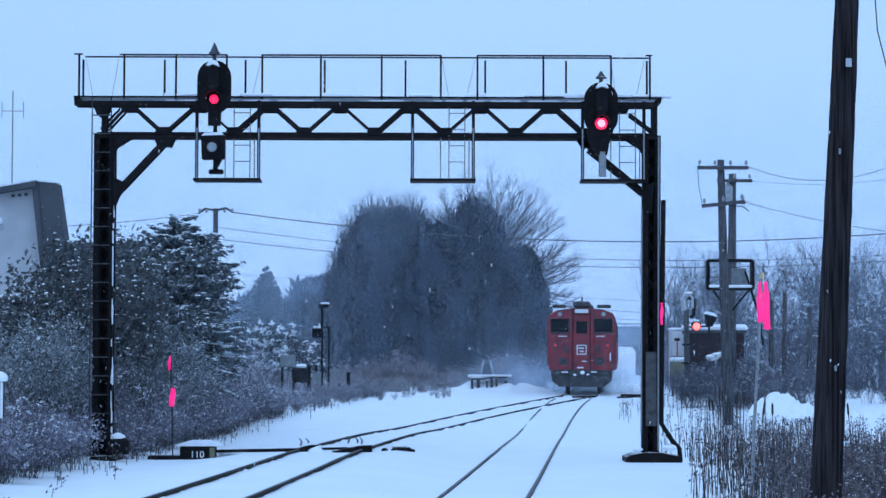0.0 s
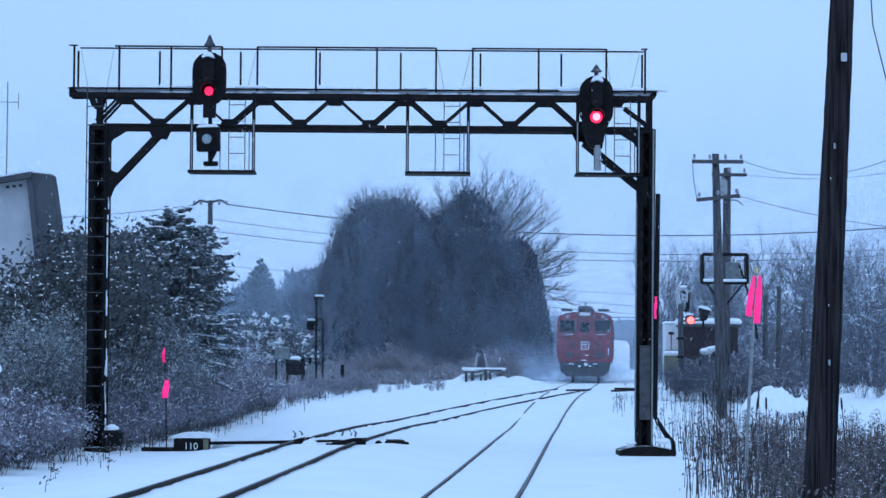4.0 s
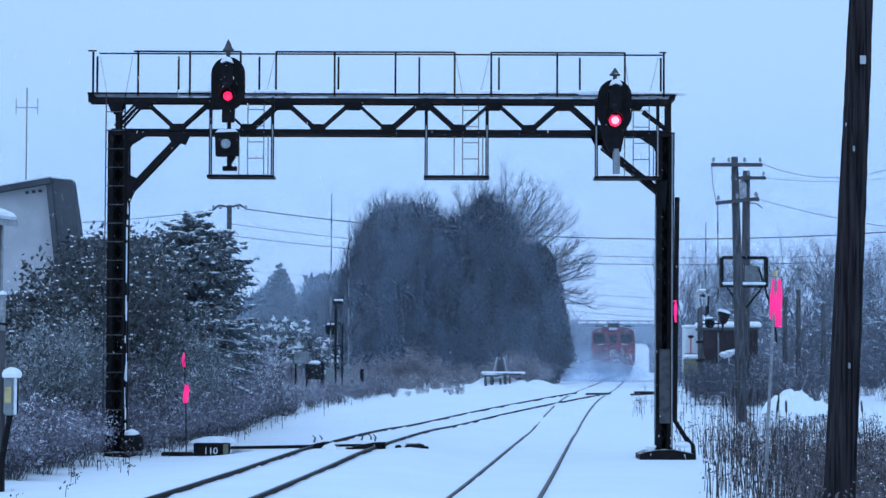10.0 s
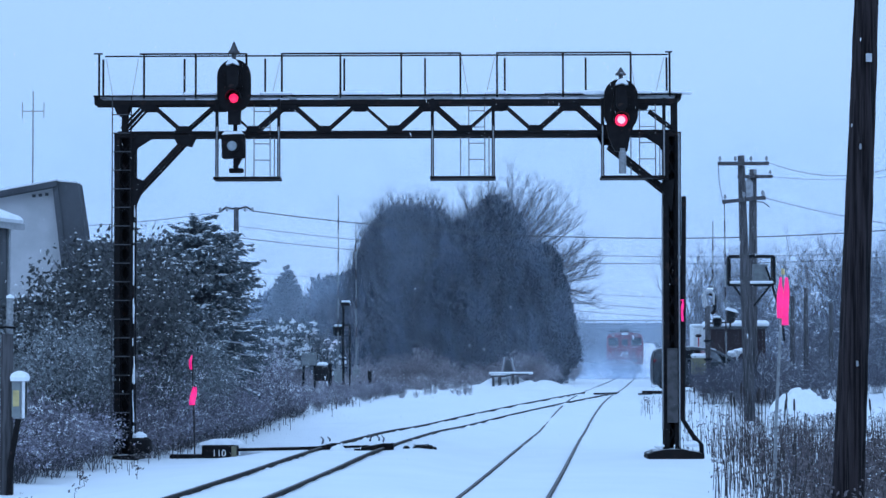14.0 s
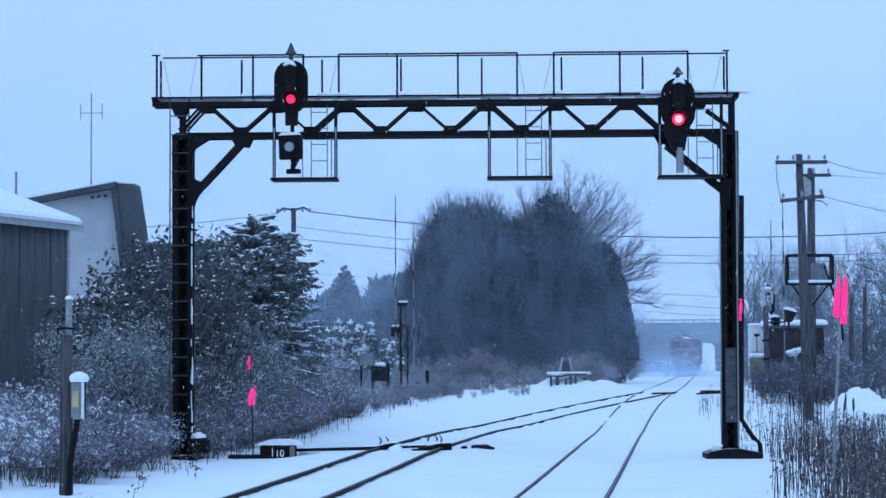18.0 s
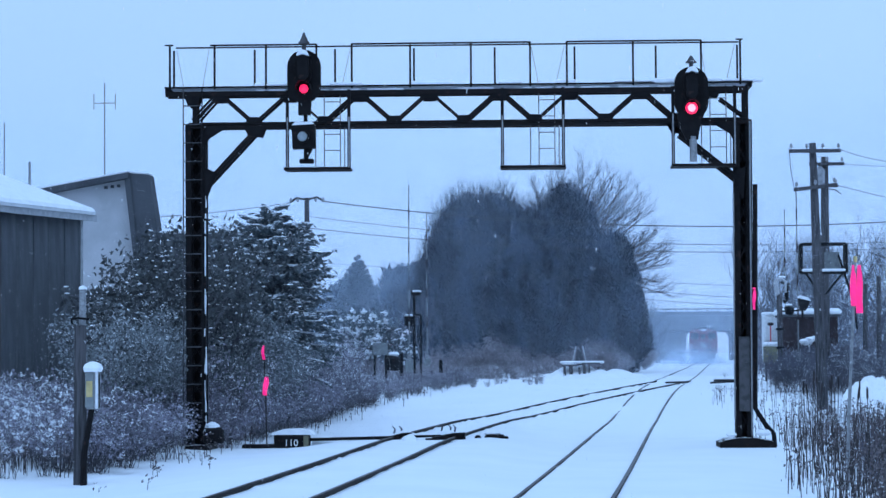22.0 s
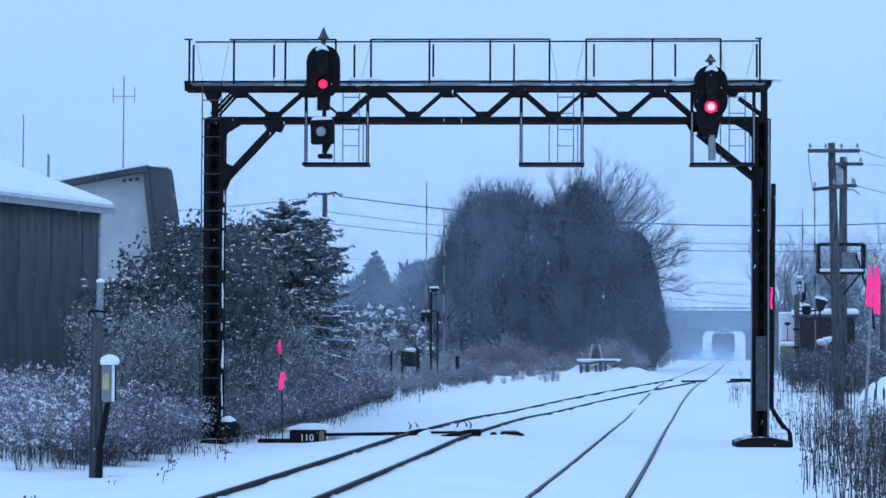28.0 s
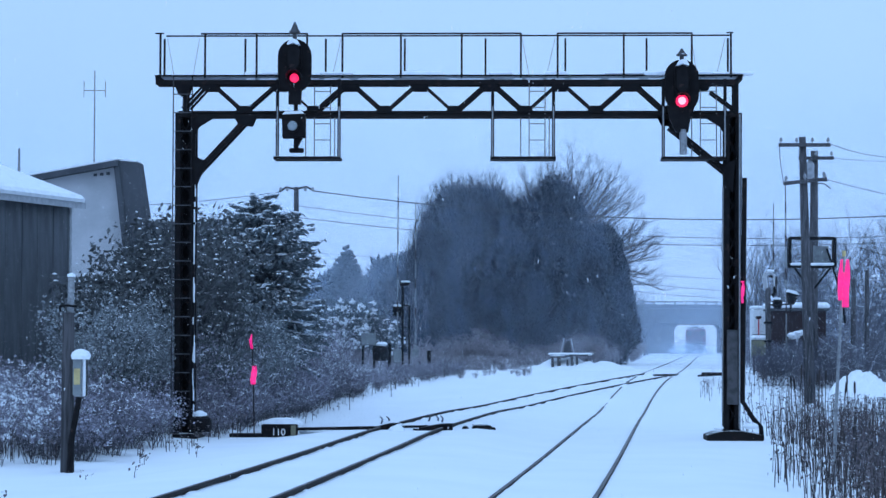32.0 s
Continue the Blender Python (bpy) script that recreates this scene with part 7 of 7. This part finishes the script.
    for k in range(44):
        y = rnd.uniform(128, 190)
        u = rnd.uniform(1190, 1760)
        x = (u - 784) * y / 4230
        v = rnd.uniform(425, 490)
        build_bare_tree(140 + k, x, y, 1.22 * (2.25 + (650 - v) * y / 4230 - 1.2), FROSTTWIG, "rimed bare tree beyond the crossing", 4, 0.45, 0.14, "distant trees", 2)
    for k in range(7):
        y = rnd.uniform(178, 215)
        x = along(MAIN, y) - rnd.uniform(3.6, 6.8)
        build_bare_tree(190 + k, x, y, rnd.uniform(4.0, 6.5), FARTWIG, "slender tree white with rime beside the line", 4, 0.45, 0.08, "rimed trees by the line", 2)
    for k in range(8):
        y = rnd.uniform(300, 360)
        x = along(MAIN, y) - rnd.uniform(5, 12)
        build_bare_tree(200 + k, x, y, rnd.uniform(6, 9.5), FARTWIG, "slender tree white with rime before the overpass", 4, 0.45, 0.14, "rimed trees by the line", 2)
    # snowy thicket right of the line
    mid = [make_shrub("shrub", 80 + k, 3.2, 9, 3, 0.5, 420, 0.06, THICKET, 60, 0.034, "dark thicket with snow lining its branches", "shrub", "thicket beyond the poles", r=0.02) for k in range(3)]
    spots = []
    for i in range(54):
        y = rnd.uniform(120, 146)
        spots.append((rnd.uniform(14.5, 0.245 * y), y, rnd.uniform(0.8, 1.4)))
    for i in range(22):
        y = rnd.uniform(86, 104)
        spots.append((rnd.uniform(10.2, 0.14 * y + 1.2), y, rnd.uniform(0.35, 0.6)))
    place(mid, spots, rnd)
    tall = [make_shrub("shrub", 90 + k, 5.0, 6, 3, 0.4, 160, 0.07, THICKET, 40, 0.04, "tall bare thicket tree with snow on its branches", "shrub", "thicket beyond the poles", r=0.016) for k in range(2)]
    spots = [(rnd.uniform(16, 33), rnd.uniform(124, 146), rnd.uniform(0.85, 1.2)) for i in range(18)]
    place(tall, spots, rnd)


def build_weeds():
    """Dry stalks, seed heads and leaves in the snow along the right of the line, and a fringe left of it."""
    rnd = random.Random(31)
    st, lf, sn = Shape(), Shape(), Shape()

    def stalk(x, y, h, r=0.011):
        z = ground(x, y) - 0.03
        dx, dy = rnd.uniform(-0.12, 0.12) * h, rnd.uniform(-0.1, 0.1) * h
        a, b, c = Vector((x, y, z)), Vector((x + dx * 0.3, y + dy * 0.3, z + h * 0.55)), Vector((x + dx, y + dy, z + h))
        st.tube([a, b, c], [r, r * 0.8, r * 0.4], 3)
        kind = rnd.random()
        if kind < 0.05:
            st.tube([c - (c - b) * 0.22, c], [r * 2.4, r * 2.1], 5)
        else:
            for i in range(rnd.randint(7, 18) if x > (0.122 + 0.04 * rnd.random()) * y and y < 54 else rnd.randint(3, 9) if x > 0 and y > 54 else rnd.randint(3, 12) if x < 0 else rnd.randint(0, 5)):
                t = rnd.uniform(0.3, 1.0)
                p = b.lerp(c, t) if t > 0.5 else a.lerp(b, 0.5 + t)
                q = p + Vector((rnd.gauss(0, 0.07), rnd.gauss(0, 0.07), rnd.uniform(-0.02, 0.08)))
                leaf(lf, rnd, q, rnd.uniform(0.020, 0.048), 2.0, 0.4)
                if rnd.random() < 0.08:
                    clump(sn, rnd, q + Vector((0, 0, 0.02)), rnd.uniform(0.007, 0.017), 0.010)
        return c

    for i in range(330):
        y = rnd.uniform(32, 62)
        lo = max(0.104 * y - 0.05, 3.9)
        x = lo + abs(rnd.gauss(0, 0.55 + 0.03 * y)) * 1.15
        stalk(x, y, rnd.uniform(0.3, 0.8) if rnd.random() < 0.6 else rnd.uniform(0.8, 1.4), rnd.uniform(0.006, 0.012))
    for i in range(2300):
        y = rnd.uniform(27, 54)
        x = rnd.triangular(0.118, 0.245, 0.215) * y
        stalk(x, y, rnd.uniform(0.5, 1.15), rnd.uniform(0.006, 0.011))
    for i in range(1100):
        y = rnd.uniform(44, 82)
        x = rnd.uniform(max(0.115, 5.4 / y), 0.235) * y
        stalk(x, y, rnd.uniform(0.4, 1.0), rnd.uniform(0.007, 0.012))
    for i in range(240):
        y = rnd.uniform(60, 100)
        x = along(MAIN, y) + rnd.uniform(3.4, 8.5)
        stalk(x, y, rnd.uniform(0.4, 1.1), rnd.uniform(0.008, 0.014))
    for i in range(16):
        y = rnd.uniform(86, 100)
        stalk(along(MAIN, y) + rnd.uniform(2.3, 3.4), y, rnd.uniform(0.3, 0.8), 0.010)
    for i in range(320):
        y = rnd.uniform(43.5, 55)
        x = rnd.uniform(-0.245, -0.19 + 0.0022 * (y - 44)) * y
        if x < -7.6:
            stalk(x, y, rnd.uniform(0.35, 0.9), rnd.uniform(0.006, 0.011))
    for i in range(90):
        y = rnd.uniform(46, 100)
        stalk(along(BANK, min(y, 104)) + rnd.gauss(0.15, 0.3), y, rnd.uniform(0.2, 0.6), rnd.uniform(0.008, 0.014))
    for i in range(26):
        y = rnd.uniform(30, 100)
        stalk(rnd.uniform(-7.4, -6.2), y, rnd.uniform(0.1, 0.3), 0.008)
    w = thing("weeds", label="dry weed stalks and seed heads standing in the snow", category="weeds")
    tagged(w, kind="stuff")
    tagged(part("stalkwork", st, STALK, w), kind="stuff")
    tagged(part("foliage", lf, SEEDLEAF, w), kind="stuff")
    tagged(part("snow_cover", sn, SNOWCAP, w), kind="stuff")
    # tall reeds that stand clear of the rest
    reeds = Shape().tube([(0, 0, 0), (0.02, 0, 0.9), (0.0, 0, 1.7)], [0.013, 0.011, 0.008], 5).tube([(0.0, 0, 1.66), (0.0, 0, 1.7), (0.0, 0, 1.86), (0.0, 0, 1.9)], [0.01, 0.022, 0.02, 0.008], 6)
    me = reeds.mesh("reed", STALK)
    for i in range(14):
        y = rnd.uniform(44, 60)
        x = 0.105 * y + abs(rnd.gauss(0, 1.2)) + 0.3
        ob = new("reed", me)
        ob.matrix_basis = pose(x, y, ground(x, y) - 0.05, rnd.uniform(-5, 5), rnd.uniform(-5, 5), rnd.uniform(0, 360))
        tagged(ob, "tall dark reed with a thick seed head", "reed", "reeds by the line")
    # heap of ploughed snow between the poles
    h = Shape()
    n, m = 70, 40
    for j in range(m + 1):
        for i in range(n + 1):
            u, v = i / n * 2 - 1, j / m * 2 - 1
            q = max(0.0, 1 - u * u - v * v * 0.9)
            lump = 0.5 + 0.6 * noise.noise((u * 2.6, v * 2.6, 1)) + 0.30 * noise.noise((u * 6, v * 6, 4)) + 0.16 * noise.noise((u * 13, v * 13, 8))
            z = q ** 0.7 * (0.36 + 0.8 * min(0.8, max(0.0, lump))) * (1.0 - 0.55 * u)
            h.v.append((u * 1.75, v * 1.4, z - 0.05))
    h.f = [(j * (n + 1) + i, j * (n + 1) + i + 1, (j + 1) * (n + 1) + i + 1, (j + 1) * (n + 1) + i) for j in range(m) for i in range(n)]
    solid("snow_mound", h, SNOW, "lumpy heap of ploughed snow beside the road", "snow heap", at=(12.35, 84, 0.4), smooth=True)


build_brush()
build_trees()
build_weeds()


# ---------------------------------------------------------------- falling snow
FALL = {"near": 1.3, "mid": 0.9, "far": 0.6}


def flakes(name, count, label, seed, y0, y1, x0, x1, top, fall, wide, tall, power=1.0):
    """Upright slips of falling snow, strewn through a wedge of air that widens with distance."""
    r = np.random.RandomState(seed)
    y = y0 + (y1 - y0) * r.rand(count) ** power
    x = y * r.uniform(x0, x1, count)
    z = r.rand(count) * (3 + top * y + 32 * fall)
    a, w, h = r.uniform(-0.9, 0.9, count), r.uniform(*wide, count) / 2, r.uniform(*tall, count) / 2
    dx, dy = np.cos(a) * w, np.sin(a) * w
    lean = h * r.uniform(-0.25, 0.25, count)
    v = np.empty((count, 3, 3))
    for i, (s1, s2) in enumerate(((-1.2, 0.5), (1.2, 0.3), (0, -1.3))):
        v[:, i, 0], v[:, i, 1], v[:, i, 2] = x + dx * s1 + lean * s2, y + dy * s1, z + h * s2
    return strewn(name, v, label)


def strewn(name, v, label):
    count = len(v)
    me = bpy.data.meshes.new(name)
    me.vertices.add(count * 3)
    me.vertices.foreach_set("co", v.astype(np.float32).ravel())
    me.loops.add(count * 3)
    me.loops.foreach_set("vertex_index", np.arange(count * 3, dtype=np.int32))
    me.polygons.add(count)
    me.polygons.foreach_set("loop_start", np.arange(0, count * 3, 3, dtype=np.int32))
    me.materials.append(FLAKE)
    me.update(calc_edges=True)
    return tagged(new(name, me), label, "snow", kind="stuff")


FLAKE = material("snowflakes", (0.88, 0.90, 0.92), 0.9, second=(0.84, 0.86, 0.89), scale=1)


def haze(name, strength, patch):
    """Translucent film that imitates haze and whirled powder: it scatters some light, tinted with haze's blue, and lets
    the rest through, unevenly, thinning where the mesh says so.
    """
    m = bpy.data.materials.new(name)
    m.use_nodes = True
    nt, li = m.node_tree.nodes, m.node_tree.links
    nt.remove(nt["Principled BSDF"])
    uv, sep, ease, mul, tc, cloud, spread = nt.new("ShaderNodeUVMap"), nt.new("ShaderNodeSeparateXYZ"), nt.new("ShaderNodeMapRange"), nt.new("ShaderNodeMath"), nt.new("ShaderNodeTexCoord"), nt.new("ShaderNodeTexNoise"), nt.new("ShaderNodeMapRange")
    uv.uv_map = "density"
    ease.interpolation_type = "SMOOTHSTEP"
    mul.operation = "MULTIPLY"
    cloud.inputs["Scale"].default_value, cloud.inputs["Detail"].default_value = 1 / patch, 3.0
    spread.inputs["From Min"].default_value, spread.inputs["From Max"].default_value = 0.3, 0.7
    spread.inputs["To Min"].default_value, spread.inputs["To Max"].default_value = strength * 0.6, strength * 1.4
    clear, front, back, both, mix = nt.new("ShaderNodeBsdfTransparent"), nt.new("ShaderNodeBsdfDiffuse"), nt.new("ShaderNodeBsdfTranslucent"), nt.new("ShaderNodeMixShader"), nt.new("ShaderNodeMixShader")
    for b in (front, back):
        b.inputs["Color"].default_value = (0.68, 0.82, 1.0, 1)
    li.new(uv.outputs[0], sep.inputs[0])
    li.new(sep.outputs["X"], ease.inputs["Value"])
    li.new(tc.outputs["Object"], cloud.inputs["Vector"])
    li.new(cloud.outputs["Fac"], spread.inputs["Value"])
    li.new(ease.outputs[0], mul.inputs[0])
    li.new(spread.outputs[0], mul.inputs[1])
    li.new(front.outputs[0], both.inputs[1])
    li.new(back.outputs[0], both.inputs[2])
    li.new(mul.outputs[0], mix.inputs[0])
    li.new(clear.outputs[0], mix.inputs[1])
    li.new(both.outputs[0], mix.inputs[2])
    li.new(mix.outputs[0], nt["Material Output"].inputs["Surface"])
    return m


def drift(name, n, m, point, density, mat, label):
    """A billowing film standing in for airborne snow: point and density over a grid of n by m cells."""
    vs = [point(i / n, j / m) for j in range(m + 1) for i in range(n + 1)]
    fs = [(j * (n + 1) + i, j * (n + 1) + i + 1, (j + 1) * (n + 1) + i + 1, (j + 1) * (n + 1) + i) for j in range(m) for i in range(n)]
    me = bpy.data.meshes.new(name)
    me.from_pydata(vs, [], fs)
    uv = []
    for f in fs:
        for k in f:
            uv += [density((k % (n + 1)) / n, (k // (n + 1)) / m), 0]
    me.uv_layers.new(name="density").data.foreach_set("uv", uv)
    me.materials.append(mat)
    for p in me.polygons:
        p.use_smooth = True
    return tagged(new(name, me), label, "snow", kind="stuff")


# An added sheet across the view that imitates the paling of distance.
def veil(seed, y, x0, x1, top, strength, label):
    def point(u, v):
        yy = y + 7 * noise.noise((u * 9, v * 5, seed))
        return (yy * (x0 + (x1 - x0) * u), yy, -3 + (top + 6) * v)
    return drift("snow_veil", 48, 16, point, lambda u, v: 1.0 - smoothstep(0.3, 0.72, v), haze("haze_film", strength, 5.0), label)


def build_dust():
    mat = haze("whirled_powder_snow", 0.62, 1.6)
    clouds = []
    for k, (back, w, h, shift) in enumerate(((0.8, 4.2, 3.3, -0.7), (7.0, 5.6, 2.8, -1.7))):
        def point(u, v):
            a, q = u * math.pi, v
            return (shift + w * q * math.cos(a), -back + 1.2 * noise.noise((u * 4, v * 3, k + 3)) - 0.4 * q, 0.02 + h * q * math.sin(a) * (1 + 0.25 * noise.noise((u * 5, k, 1))))
        clouds.append(drift("snow_dust", 20, 8, point, lambda u, v: 1 - v, mat, "powder snow whirled up behind the railcar"))
    return clouds


SNOWFALL = [
    (flakes("falling_snow", 3200, "snowflakes drifting down close by", 1, 20, 55, -0.25, 0.22, 0.17, FALL["near"], (0.006, 0.012), (0.03, 0.06)), FALL["near"]),
    (flakes("falling_snow", 45000, "fine snow falling over the tracks", 2, 52, 112, -0.24, 0.22, 0.10, FALL["mid"], (0.005, 0.010), (0.015, 0.035)), FALL["mid"]),
    (flakes("falling_snow", 26000, "fine snowfall beyond the crossing", 3, 112, 146, -0.23, 0.22, 0.085, FALL["far"], (0.007, 0.013), (0.03, 0.06)), FALL["far"]),
    # Films added at set depths to imitate distance haze.
    (veil(1, 64, -0.25, 0.25, 20, 0.014, "added film imitating faint snow haze beyond the bridge"), 0.05),
    (veil(2, 98, -0.25, 0.25, 26, 0.008, "added film imitating faint snow haze short of the crossing"), 0.05),
    (veil(3, 123, -0.25, 0.25, 34, 0.085, "added film imitating snow haze beyond the crossing"), 0.05),
    (veil(4, 182, -0.25, 0.25, 40, 0.12, "added film imitating thick snow haze"), 0.05),
    (veil(5, 222, -0.25, 0.25, 46, 0.13, "added film imitating thick snow haze"), 0.05),
    (veil(6, 285, -0.25, 0.25, 56, 0.10, "added film imitating thick snow haze"), 0.05),
]
SNOW_DUST = build_dust()


# ---------------------------------------------------------------- what moves
def train_pose(t):
    y = 105.2 + 5.5 * t + 0.078 * t * t
    x = along(MAIN, y) + 0.1 * (1 - smoothstep(0, 6, t))
    x1 = along(MAIN, y + 18)
    return pose(x, y, bed(y) + 0.03, 0, 0, -math.degrees(math.atan2(x1 - x, 18)))


VAN_X = [(9.6, -12.6), (10.4, -7.7), (10.8, -5.35), (11.2, -3.0), (11.6, -1.05), (12.0, 1.3), (12.3, 2.85), (12.6, 4.4), (13.0, 6.35), (13.3, 7.7), (13.6, 9.05), (14.0, 10.75), (14.5, 13.0), (16.5, 23.0), (20.0, 42.0)]
# seconds at which each crossing lamp is lit
LIT = {"right": ((0.0, 0.2), (0.7, 1.2), (2.4, 2.9), (3.5, 4.0), (4.7, 5.2), (5.8, 6.2)), "left": ((0.3, 0.6), (1.4, 2.1), (3.0, 3.4), (4.1, 4.5), (5.4, 5.6), (6.4, 6.7))}


def lamp_rows(spans, place_):
    rows, state, t = [], None, 0.0
    while t <= 32.01:
        on = any(a - 0.01 <= t <= b + 0.01 for a, b in spans)
        if on != state:
            if rows and t > 0:
                rows.append((round(t - 0.1, 1), pose(*(place_ + Vector((0, 0.0 if state else 0.62, 0))))))
            rows.append((round(t, 1), pose(*(place_ + Vector((0, 0.0 if on else 0.62, 0))))))
            state = on
        t = round(t + 0.1, 1)
    rows.append((32.0, pose(*(place_ + Vector((0, 0.0 if state else 0.62, 0))))))
    seen, out = set(), []
    for t, m in rows:
        if t not in seen:
            seen.add(t)
            out.append((t, m))
    return out


def motions():
    walk(TRAIN, [(t, train_pose(t)) for t in range(0, 33)])
    for cloud in SNOW_DUST:
        walk(cloud, [(t, train_pose(t) @ pose(0, 15 * (1 - smoothstep(1, 10, t)), 0)) for t in range(0, 33)])
    rows = [(0.0, -70.0)] + VAN_X + [(32.0, 112.0)]
    walk(VAN, [(t, pose(x, 107.2, 1.14)) for t, x in rows])
    wheels = [o for o in VAN.children if o.type == "EMPTY"]
    times = [i * 0.08 for i in range(116, 178)]
    for w in wheels:
        base = w.matrix_basis.translation.copy()
        spin = [(0.0, 0.0)]
        for t in times:
            x = along(VAN_X, min(max(t, 9.6), 19.9))
            spin.append((t, math.degrees((x + 12.6) / 0.33)))
        spin.append((32.0, spin[-1][1] + 60))
        walk(w, [(t, pose(*base, 0, a, 0)) for t, a in spin])
    for gate_arm, out in GATES:
        angles = [(0.0, 2), (6.8, 2), (8.0, 30), (8.6, 52), (9.2, 72), (10.0, 88), (32.0, 88)]
        walk(gate_arm, [(t, pose(0, 0, 1.15, a * out, 0, 0)) for t, a in angles])
    for lens, spot, name in FLASHERS:
        walk(lens, lamp_rows(LIT[name], spot))
    rnd = random.Random(12)
    for tape, spot, amount, h in RIBBONS:
        rows, a, b = [], 0.0, 0.0
        for i in range(65):
            t = i * 0.5
            gust = 0.5 + 0.5 * math.sin(t * 0.8) * math.sin(t * 0.31 + 1)
            a = 0.5 * a + rnd.gauss(0, 5) * amount
            b = 0.5 * b + rnd.gauss(0, 6) * amount
            rows.append((t, pose(*spot, b - 4 * gust, a + 6 * gust * amount, 0)))
        walk(tape, rows)
    for sheet, fall in SNOWFALL:
        walk(sheet, [(0.0, pose(0, 0, 0)), (16.0, pose(0.5, 0, -16 * fall)), (32.0, pose(0, 0, -32 * fall))])


motions()
